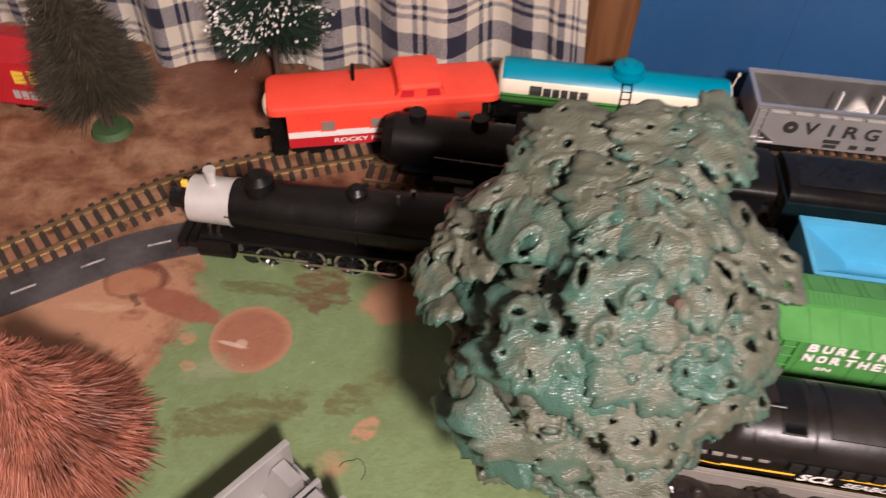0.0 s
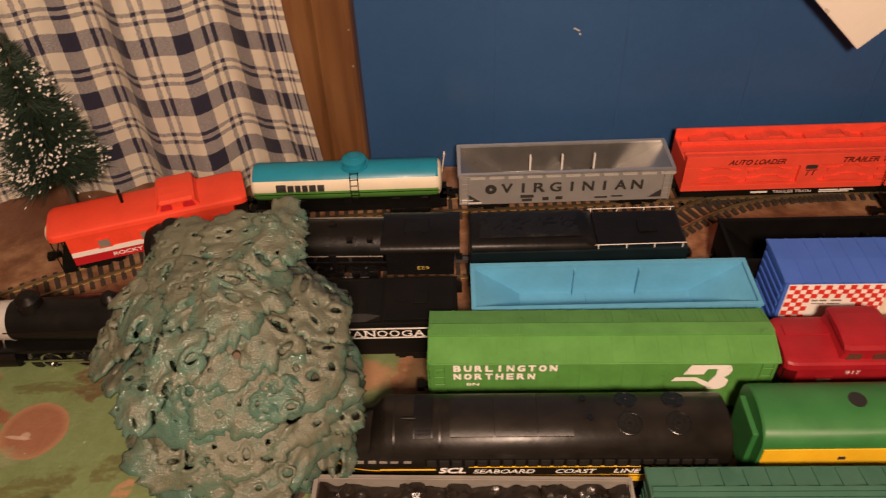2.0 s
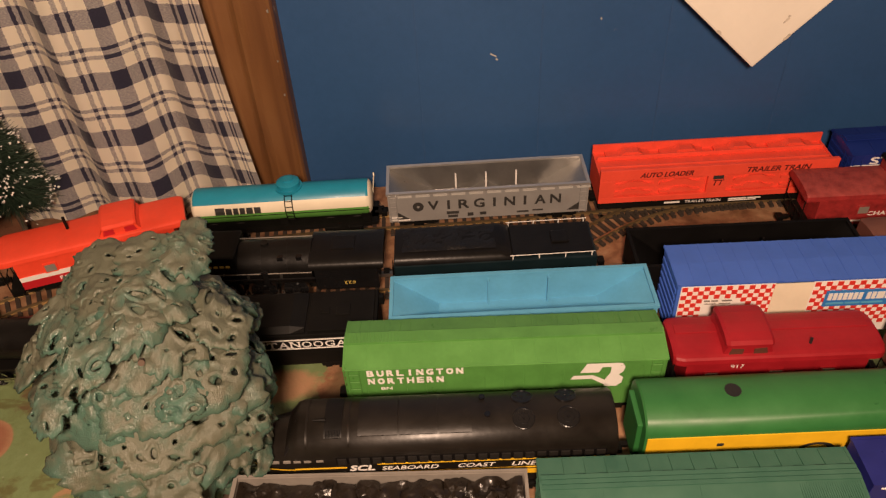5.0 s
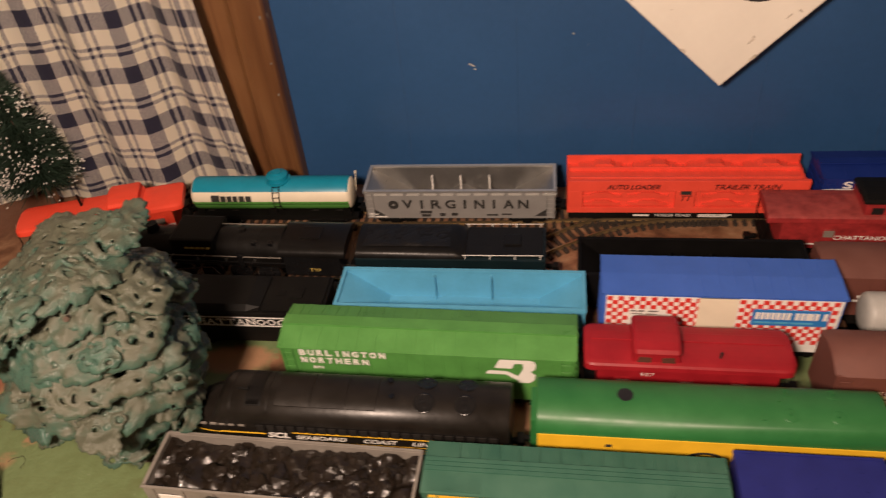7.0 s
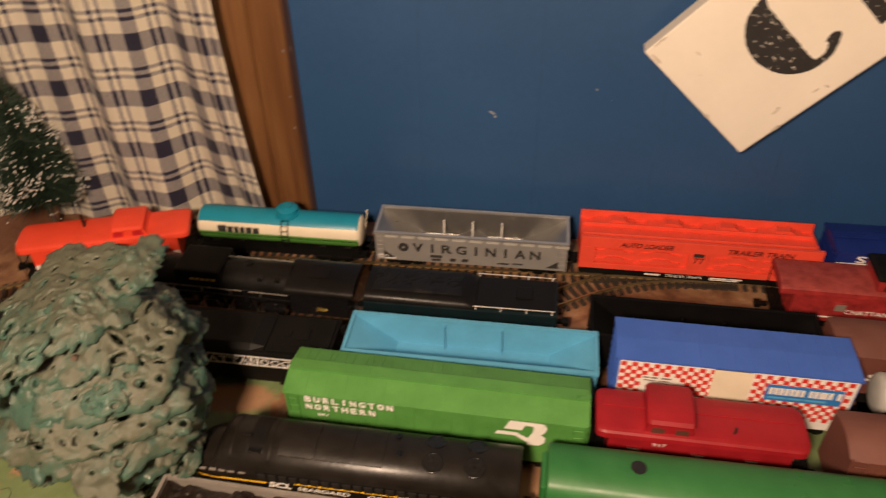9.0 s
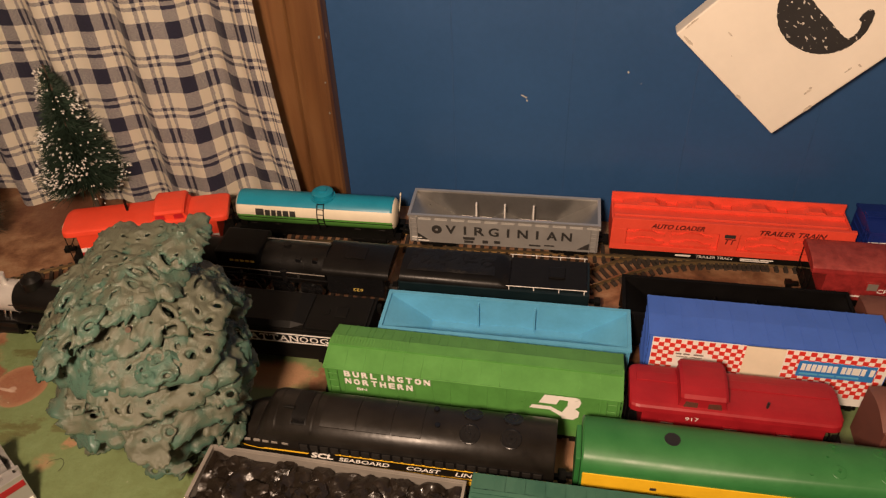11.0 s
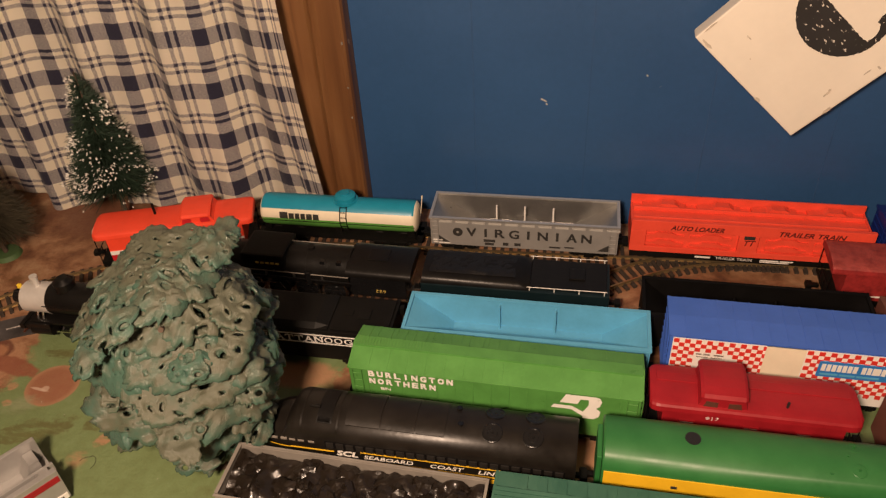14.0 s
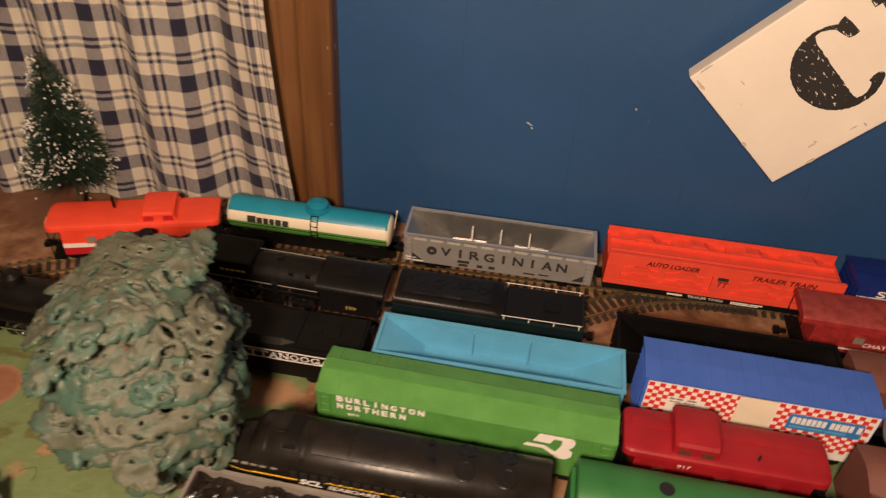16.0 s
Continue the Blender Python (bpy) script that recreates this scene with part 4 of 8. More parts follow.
def sign():
    """A thick board hung aslant on the wall, with one large painted letter and the edge of a second."""
    e = thing("wall_sign", "cream painted wooden sign board with black letters, hung aslant", "sign")
    ang = math.degrees(math.atan2(0.060, 0.056))
    e.matrix_basis = pose(0.441, 0.489, 0.1125, 0, -ang, 0)
    H, Lg = 0.1085, 0.42
    m = mat("sign_paint", (0.78, 0.72, 0.62), 0.55, 0, 0.05, 25, 0.15, 180)
    M["sign_paint"] = m
    part("board", boxes((0, Lg, 0, 0.014, 0, H), bevel=0.0012), "sign_paint", e)
    part("hanging_batten", boxes((0.03, Lg - 0.03, 0.0142, 0.026, 0.03, H - 0.03)), "bark", e)
    bm = bmesh.new()
    cx, cz, R1, R2 = 0.0775, 0.0548, 0.0287, 0.0321
    rnd = random.Random(5)
    outline = []
    for i in range(81):
        a = radians(60 + 255 * i / 80)
        k = rnd.uniform(0.988, 1.006)
        outline.append((cx + R1 * k * math.cos(a), cz + R2 * k * math.sin(a)))
    outline += [(0.0978, 0.0318), (0.0986, 0.0345), (0.0972, 0.0372), (0.0925, 0.0370), (0.0885, 0.0352), (0.0890, 0.0328), (0.0865, 0.0300), (0.0835, 0.0283), (0.0800, 0.0277), (0.0770, 0.0284), (0.0758, 0.0310)]
    outline += [(0.0757 + rnd.uniform(-0.0003, 0.0003), 0.031 + 0.049 * i / 24) for i in range(1, 24)]
    outline += [(0.0760, 0.0805), (0.0775, 0.0842), (0.0815, 0.0845), (0.0865, 0.0822), (0.0892, 0.0800), (0.0900, 0.0770), (0.0926, 0.0702), (0.0965, 0.0694), (0.0997, 0.0702), (0.0990, 0.0780), (0.0974, 0.0852), (0.0940, 0.0842)]
    bm.faces.new([bm.verts.new((x, -0.0004, z)) for x, z in outline])
    bm.normal_update()
    bmesh.ops.triangulate(bm, faces=bm.faces[:])
    M["sign_black"] = scratched_black()
    part("letter", bm, "sign_black", e, "large black letter C with white scratches")
    part("letter_edge", boxes((0.1135, 0.132, -0.0006, 0.0004, 0.079, 0.0855), (0.118, 0.128, -0.0007, 0.0004, 0.022, 0.0795)), "sign_black", e)
    M["sign_dirt"] = mat("sign_dirt", (0.50, 0.44, 0.36), 0.6, 0, 0.3, 300, 0.2, 300)
    for name, cx, cz, rx, rz in (("chipped_edge", 0.0012, 0.041, 0.0016, 0.0026), ("chipped_edge", 0.030, 0.0014, 0.0038, 0.0016), ("chipped_edge", 0.003, 0.099, 0.0012, 0.005), ("chipped_edge", 0.012, 0.1072, 0.006, 0.0009), ("smudge", 0.037, 0.0125, 0.0032, 0.0010), ("smudge", 0.040, 0.0135, 0.0012, 0.0012), ("smudge", 0.065, 0.0085, 0.0030, 0.0007), ("smudge", 0.0255, 0.0835, 0.0007, 0.0022), ("smudge", 0.0165, 0.070, 0.0005, 0.0006), ("smudge", 0.072, 0.0065, 0.0008, 0.002)):
        bm = bmesh.new()
        bm.faces.new([bm.verts.new((cx + rx * rnd.uniform(0.55, 1.15) * math.cos(0.45 * i), -0.0005, max(0.0003, cz + rz * rnd.uniform(0.55, 1.15) * math.sin(0.45 * i)))) for i in range(14)])
        part(name, bm, "sign_dirt", e)


def scratched_black():
    m = mat("scratched_black", (0.022, 0.021, 0.021), 0.5)
    n, l = m.node_tree.nodes, m.node_tree.links
    b = n["Principled BSDF"]
    tc = n.new("ShaderNodeTexCoord")
    mp = n.new("ShaderNodeMapping")
    mp.inputs["Scale"].default_value, mp.inputs["Rotation"].default_value = (480, 1, 220), (0, 0.75, 0)
    t = n.new("ShaderNodeTexNoise")
    t.inputs["Scale"].default_value, t.inputs["Detail"].default_value = 1.0, 4
    l.new(tc.outputs["Object"], mp.inputs[0])
    l.new(mp.outputs[0], t.inputs["Vector"])
    mr = n.new("ShaderNodeMapRange")
    mr.inputs[1].default_value, mr.inputs[2].default_value = 0.625, 0.645
    l.new(t.outputs[0], mr.inputs[0])
    mx = n.new("ShaderNodeMix")
    mx.data_type = "RGBA"
    old = b.inputs["Base Color"].links[0].from_socket
    l.new(mr.outputs[0], mx.inputs[0])
    l.new(old, mx.inputs[6])
    mx.inputs[7].default_value = (0.6, 0.56, 0.5, 1)
    l.new(mx.outputs[2], b.inputs["Base Color"])
    return m


sign()


# ---- painted marks on the board ----
M["road"] = mat("road_paint", (0.055, 0.050, 0.050), 0.5, 0, 0.75, 34, 0.3, 300)
M["road_white"] = mat("road_white", (0.36, 0.33, 0.31), 0.6, 0, 0.7, 260, 0.2, 500)


def spline(pts, step):
    """Evenly spaced points and headings along a smooth curve through pts."""
    p = [Vector(q) for q in pts]
    p = [2 * p[0] - p[1]] + p + [2 * p[-1] - p[-2]]
    raw = []
    for i in range(1, len(p) - 2):
        for k in range(60):
            t = k / 60
            raw.append(0.5 * ((2 * p[i]) + (p[i + 1] - p[i - 1]) * t + (2 * p[i - 1] - 5 * p[i] + 4 * p[i + 1] - p[i + 2]) * t * t + (3 * p[i] - p[i - 1] - 3 * p[i + 1] + p[i + 2]) * t ** 3))
    out, acc = [], 0.0
    for a, b in zip(raw, raw[1:]):
        d = (b - a).length
        while acc <= d and d > 0:
            q = a + (b - a) * (acc / d)
            out.append((q.x, q.y, math.atan2(b.y - a.y, b.x - a.x)))
            acc += step
        acc -= d
    return out


def ribbon(pts, off0, off1, z0, z1, bm=None):
    secs = bm or bmesh.new()
    rings = []
    for x, y, a in pts:
        nx, ny = -math.sin(a), math.cos(a)
        rings.append([secs.verts.new((x + nx * o, y + ny * o, z)) for o, z in ((off0, z0), (off1, z0), (off1, z1), (off0, z1))])
    for p, q in zip(rings, rings[1:]):
        for i in range(4):
            secs.faces.new((p[i], p[(i + 1) % 4], q[(i + 1) % 4], q[i]))
    secs.faces.new(rings[0][::-1])
    secs.faces.new(rings[-1])
    return secs


road_pts = spline([(-0.42, 0.10), (-0.3, 0.19), (-0.205, 0.268), (-0.145, 0.316), (-0.08, 0.338), (0.02, 0.345), (0.12, 0.345)], 0.008)
road = tagged(part("road", ribbon(road_pts, -0.012, 0.0125, -0.001, 0.0009), "road"), "grey painted model road with white dashes", "road", kind="structure")
dash = spline([(-0.42, 0.10), (-0.3, 0.19), (-0.205, 0.268), (-0.145, 0.316), (-0.08, 0.338), (0.02, 0.345)], 0.002)
for k in range(3, len(dash) - 8, 17):
    part("dash", ribbon(dash[k:k + 7], -0.0005, 0.0006, 0.0008, 0.0012), "road_white", road)


def track(name, label, pts, step=0.0072):
    e = thing(name, label, "track")
    p = spline(pts, 0.004)
    for s in (-1, 1):
        bm = ribbon(p, s * 0.00825 - 0.0006, s * 0.00825 + 0.0006, 0.0018, 0.0046)
        ribbon(p, s * 0.00825 - 0.0014, s * 0.00825 + 0.0014, 0.0018, 0.0024, bm)
        part("rail", bm, "brass_rail", e)
    one = boxes((-0.0015, 0.0015, -0.0145, 0.0145, 0.0, 0.002))
    for s in (-1, 1):
        box(one, -0.0012, 0.0012, s * 0.00825 - 0.0024, s * 0.00825 + 0.0024, 0.002, 0.0028)
    first = None
    for x, y, a in spline(pts, step):
        if first is None:
            first = part("sleeper", one, "sleeper", e)
            ob = first
        else:
            ob = new("sleeper", first.data)
            ob.parent = e
        ob.matrix_basis = pose(x, y, 0, 0, 0, math.degrees(a))
    return e


track("railway_track", "model track with brass rails and dark brown sleepers", [(-0.40, 0.07), (-0.30, 0.20), (-0.2155, 0.291), (-0.152, 0.3555), (-0.105, 0.386), (-0.045, 0.4155), (0.02, 0.446), (0.09, 0.461), (0.25, 0.4685), (0.42, 0.479), (0.80, 0.4905)])
track("railway_siding", "model siding track branching off with brass rails", [(0.455, 0.4805), (0.40, 0.4745), (0.352, 0.456), (0.30, 0.424), (0.24, 0.402), (0.15, 0.394), (0.0, 0.392), (-0.05, 0.392)])


# ---- back row ----
def tank_car_white():
    e, L = between("tank_car", "teal, cream and green tank car with black ladder", "tank car", (0.020, 0.4595), (0.159, 0.4635), 0.005)
    tank(e, L, 0.0138, 0.0265, 0.0065, 0.0088, 0.0058, [(0, 90, "leaf_green"), (90, 127, "cream"), (127, 233, "teal_blue"), (233, 270, "cream"), (270, 361, "leaf_green")], "teal_blue", "cream", n=80)
    trucks(e, (-L / 2 + 0.024, L / 2 - 0.024))
    couplers(e, L)
    r, zc = 0.0141, 0.0265
    for k, (x0, x1) in enumerate(((-0.0500, -0.0427), (-0.0418, -0.0372), (-0.0362, -0.0322), (-0.0312, -0.0272), (-0.0262, -0.0212), (-0.0202, -0.0152))):
        bm = bmesh.new()
        a0, a1 = radians(90.5), radians(115 if k == 0 else 112)
        ring = []
        for a in (a0, (a0 + a1) / 2, a1):
            ring.append([bm.verts.new((x, -r * math.sin(a), zc - r * math.cos(a))) for x in (x0, x1)])
        for p, q in zip(ring, ring[1:]):
            bm.faces.new((p[0], p[1], q[1], q[0]))
        part("lettering_bar", bm, "letter_black", e)
    part("side_sill", boxes((-L / 2 + 0.002, L / 2 - 0.002, -0.0135, 0.0135, 0.0075, 0.0125)), "matt_black", e)
    part("brake_stand", tubes(((L / 2 - 0.001, 0.006, 0.02), (L / 2 + 0.002, 0.006, 0.042), 0.0004), ((L / 2 + 0.0015, 0.006, 0.042), (L / 2 + 0.0025, 0.006, 0.042), 0.0016), n=10), "cream", e)


def silver_hopper():
    e, L = between("hopper_car", "silver grey open hopper car with black lettering", "hopper car", (0.171, 0.467), (0.3235, 0.4712), 0.005)
    W = 0.036
    hopper(e, L, W, 0.0105, 0.0375, "silver_paint", "silver_inside", 3, 0, "white", 0.036, 0.013, cap="bright_silver")
    y = -W / 2 - 0.0004
    spaced(e, "VIRGINIAN", -0.0478, 0.0572, 0.0208, 0.0288, y, "letter_black", 0.0003)
    bm = tubes(((-0.0535, y + 0.0002, 0.0243), (-0.0535, y - 0.0002, 0.0243), 0.0042), n=20)
    part("emblem", bm, "letter_black", e)
    part("emblem_ring", tubes(((-0.0535, y - 0.0001, 0.0243), (-0.0535, y - 0.0003, 0.0243), 0.0011), n=16), "silver_paint", e)
    bars(e, [(-0.032, -0.0225, 0.0158, 0.0182), (-0.031, -0.0235, 0.0125, 0.0147), (-0.016, -0.0115, 0.013, 0.0158), (-0.0065, -0.0015, 0.0135, 0.016), (0.022, 0.031, 0.0135, 0.0148), (0.034, 0.042, 0.0143, 0.0153)], y, "letter_black")
    each("top_flange", [(x, x + 0.0105, -W / 2 - 0.0016, -W / 2 + 0.0002, 0.0342, 0.0352) for x in [-L / 2 + 0.008 + i * 0.0135 for i in range(11)]], "tank_grey", e)
    for s in (-1, 1):
        bm = bmesh.new()
        pts = [(s * (L / 2 - 0.006), 0.013), (s * (L / 2 - 0.016), 0.013), (s * (L / 2 - 0.006), 0.0205)]
        bm.faces.new([bm.verts.new((x, y - 0.0001, z)) for x, z in pts])
        part("end_gusset", bm, "letter_black", e)
    part("end_steps", boxes((-L / 2 + 0.001, -L / 2 + 0.016, y - 0.0002, y + 0.0006, 0.0118, 0.0126), (-L / 2 + 0.001, -L / 2 + 0.010, y - 0.0002, y + 0.0006, 0.0145, 0.0152)), "white", e)
    trucks(e, (-L / 2 + 0.022, L / 2 - 0.022))
    couplers(e, L)


def auto_loader():
    e, L = between("auto_carrier", "bright orange red auto carrier with black lettering", "auto carrier", (0.333, 0.4775), (0.5135, 0.4815), 0.005)
    W, top = 0.036, 0.043
    part("frame", boxes((-L / 2 + 0.001, L / 2 - 0.001, -W / 2 + 0.001, W / 2 - 0.001, 0.0055, 0.0115)), "matt_black", e)
    f = -W / 2
    bm = boxes((-L / 2, L / 2, f, f + 0.0032, 0.0115, 0.0165), (-L / 2, L / 2, f, f + 0.0032, 0.0325, top - 0.001), (-L / 2, -L / 2 + 0.012, f, f + 0.0032, 0.0165, 0.0325), (L / 2 - 0.012, L / 2, f, f + 0.0032, 0.0165, 0.0325), (-0.0075, 0.0075, f, f + 0.0032, 0.0165, 0.0325), bevel=0.0003)
    part("near_side", bm, "loader_red", e)
    part("far_side", boxes((-L / 2, L / 2, W / 2 - 0.0016, W / 2, 0.0115, top), bevel=0.0003), "loader_red", e)
    part("end_wall", boxes((-L / 2, -L / 2 + 0.0015, f + 0.0016, W / 2 - 0.0016, 0.0115, 0.036)), "loader_red", e)
    part("end_wall", boxes((L / 2 - 0.0015, L / 2, f + 0.0016, W / 2 - 0.0016, 0.0115, 0.036)), "loader_red", e)
    part("upper_deck", boxes((-L / 2 + 0.0015, L / 2 - 0.0015, f + 0.0016, W / 2 - 0.0016, 0.0335, 0.0348)), "loader_red", e)
    part("rail_ridge", boxes((-L / 2 + 0.002, L / 2 - 0.002, 0.006, 0.0075, 0.0348, 0.0385), (-L / 2 + 0.002, L / 2 - 0.002, -0.006, -0.0045, 0.0348, 0.0375), bevel=0.0005), "loader_red", e)
    part("recess_panel", boxes((-L / 2 + 0.011, L / 2 - 0.011, f + 0.0032, f + 0.0042, 0.0115, 0.0330)), "loader_red", e)
    for s in (-1, 1):
        for z in (0.018, 0.0255):
            for k in range(2):
                c = s * (0.0285 + 0.036 * k)
                bm = loft([(c - 0.015, [(f + 0.0016, z), (f + 0.0016, z + 0.002), (f + 0.0036, z + 0.002), (f + 0.0036, z)]), (c - 0.008, [(f + 0.0012, z), (f + 0.0012, z + 0.0024), (f + 0.0036, z + 0.0024), (f + 0.0036, z)]), (c - 0.004, [(f + 0.0012, z), (f + 0.0012, z + 0.0045), (f + 0.0036, z + 0.0045), (f + 0.0036, z)]),
                           (c + 0.006, [(f + 0.0012, z), (f + 0.0012, z + 0.0045), (f + 0.0036, z + 0.0045), (f + 0.0036, z)]), (c + 0.010, [(f + 0.0012, z), (f + 0.0012, z + 0.0024), (f + 0.0036, z + 0.0024), (f + 0.0036, z)]), (c + 0.016, [(f + 0.0016, z), (f + 0.0016, z + 0.002), (f + 0.0036, z + 0.002), (f + 0.0036, z)])])
                part("moulded_car", bm, "loader_red", e)
    for k in range(4):
        c = -0.064 + 0.0425 * k
        bm = loft([(c - 0.017, [(0.008, 0.0348), (0.008, 0.037), (0.0155, 0.037), (0.0155, 0.0348)]), (c - 0.006, [(0.008, 0.0348), (0.008, 0.0378), (0.0155, 0.0378), (0.0155, 0.0348)]), (c - 0.002, [(0.0085, 0.0348), (0.0085, 0.0402), (0.0155, 0.0402), (0.0155, 0.0348)]), (c + 0.008, [(0.0085, 0.0348), (0.0085, 0.0402), (0.0155, 0.0402), (0.0155, 0.0348)]), (c + 0.012, [(0.008, 0.0348), (0.008, 0.0378), (0.0155, 0.0378), (0.0155, 0.0348)]), (c + 0.017, [(0.008, 0.0348), (0.008, 0.037), (0.0155, 0.037), (0.0155, 0.0348)])])
        part("moulded_car", bm, "loader_red", e)
    y = f - 0.0002
    lettering(e, "AUTO LOADER", -0.060, -0.020, 0.0345, 0.0388, y, "letter_red", slant=0.3, weight=0.00014)
    lettering(e, "TRAILER TRAIN", 0.020, 0.068, 0.0345, 0.0388, y, "letter_red", slant=0.3, weight=0.00014)
    lettering(e, "TT", -0.004, 0.004, 0.0235, 0.0285, y, "letter_red", slant=0.2, weight=0.0001)
    bars(e, [(-0.0038, 0.0042, 0.0295, 0.0325)], y, "letter_black")
    lettering(e, "TRAILER TRAIN", -0.022, 0.006, 0.0072, 0.0098, -W / 2 + 0.0008, "white")
    bars(e, [(-0.038, -0.026, 0.0078, 0.0092), (0.012, 0.026, 0.0084, 0.0094), (0.027, 0.037, 0.0084, 0.0094), (0.012, 0.034, 0.007, 0.0077)], -W / 2 + 0.0009, "white")
    trucks(e, (-L / 2 + 0.024, L / 2 - 0.024))
    couplers(e, L)


def tricolour_boxcar():
    e, L = between("boxcar", "navy, white and red boxcar with white lettering", "boxcar", (0.5215, 0.481), (0.694, 0.4865), 0.005)
    W = 0.036
    body, rf = boxcar(e, L, W, 0.009, 0.0445, 0.0475, "deep_blue", "deep_blue", None, 10, "deep_blue")
    y = -W / 2
    part("white_band", boxes((-L / 2 + 0.0005, L / 2 - 0.0005, y - 0.0005, y + 0.0005, 0.0245, 0.0350)), "white", body)
    part("red_band", boxes((-L / 2 + 0.0005, L / 2 - 0.0005, y - 0.0005, y + 0.0005, 0.0092, 0.0244)), "bright_red", body)
    for w, x0, x1 in (("STATE", -0.072, -0.026), ("OF", -0.0045, 0.0075), ("MAINE", 0.028, 0.072)):
        lettering(e, w, x0, x1, 0.0358, 0.0418, y - 0.0004, "white", weight=0.0002)
    lettering(e, "AROOSTOOK", 0.024, 0.064, 0.0275, 0.0315, y - 0.0008, "letter_black")
    trucks(e, (-L / 2 + 0.024, L / 2 - 0.024))
    couplers(e, L)


def orange_caboose():
    e = thing("caboose", "bright orange red plastic caboose with white and dark red lower band", "caboose", -0.044, 0.4235, 0.005, 18.5)
    L, W = 0.132, 0.034
    # Cupola openings have no glass: darker red paints in the shade of the notches.
    body, rf = caboose(e, L, W, 0.0095, 0.0345, 0.0395, (0.0015, 0.0385), 0.0478, "orange_red", "orange_red", "orange_red", windows=(-0.033, -0.005, 0.045), overhang=0.010, taper=0.0062, cupola_fill="bright_red", pointed=True)
    y = -W / 2 + 0.001
    bl = L - 0.020
    part("white_stripe", boxes((-bl / 2 + 0.0003, bl / 2 - 0.0003, y - 0.0006, y + 0.0003, 0.0165, 0.0202)), "white", body)
    part("red_band", boxes((-bl / 2 + 0.0003, bl / 2 - 0.0003, y - 0.0006, y + 0.0003, 0.0096, 0.0164)), "bright_red", body)
    lettering(e, "ROCKY MOUNTAIN", -0.03, 0.022, 0.0118, 0.0148, y - 0.0008, "white", weight=0.0001)
    bm = bmesh.new()
    bmesh.ops.create_icosphere(bm, subdivisions=3, radius=0.0058, matrix=pose(-L / 2 + 0.0005, -0.004, 0.0325) @ Matrix.Diagonal((0.55, 1.5, 1, 1)))
    part("end_light", bm, "cream", e, "cream rounded end fitting", smooth=True)
    part("smoke_stack", tubes(((-0.0165, 0.004, 0.038), (-0.0165, 0.004, 0.0500), 0.0011), n=10), "matt_black", rf)
    trucks(e, (-L / 2 + 0.026, L / 2 - 0.026))
    couplers(e, L)


# ---- steam engines and tenders ----
def driver(parent, x, y, r, rim="chrome"):
    bm = bmesh.new()
    ring = lambda rr, yy: [bm.verts.new((x + rr * math.cos(2 * math.pi * i / 24), yy, r + rr * math.sin(2 * math.pi * i / 24))) for i in range(24)]
    a, b, c, d = ring(r, y - 0.0011), ring(r, y + 0.0011), ring(r * 0.82, y + 0.0011), ring(r * 0.82, y - 0.0011)
    for p, q in ((a, b), (b, c), (c, d), (d, a)):
        for i in range(24):
            bm.faces.new((p[i], p[(i + 1) % 24], q[(i + 1) % 24], q[i]))
    w = part("driving_wheel", bm, rim, parent, smooth=True)
    bm = bmesh.new()
    for k in range(8):
        t = 2 * math.pi * k / 8
        tube(bm, (x, y, r), (x + r * 0.84 * math.cos(t), y, r + r * 0.84 * math.sin(t)), 0.0006, n=6)
    tube(bm, (x, y - 0.001, r), (x, y + 0.001, r), r * 0.3, n=12)
    tube(bm, (x, y + 0.0008, r), (x, y + 0.0014, r), r * 0.83, n=20)
    part("spokes", bm, "gloss_black", w)


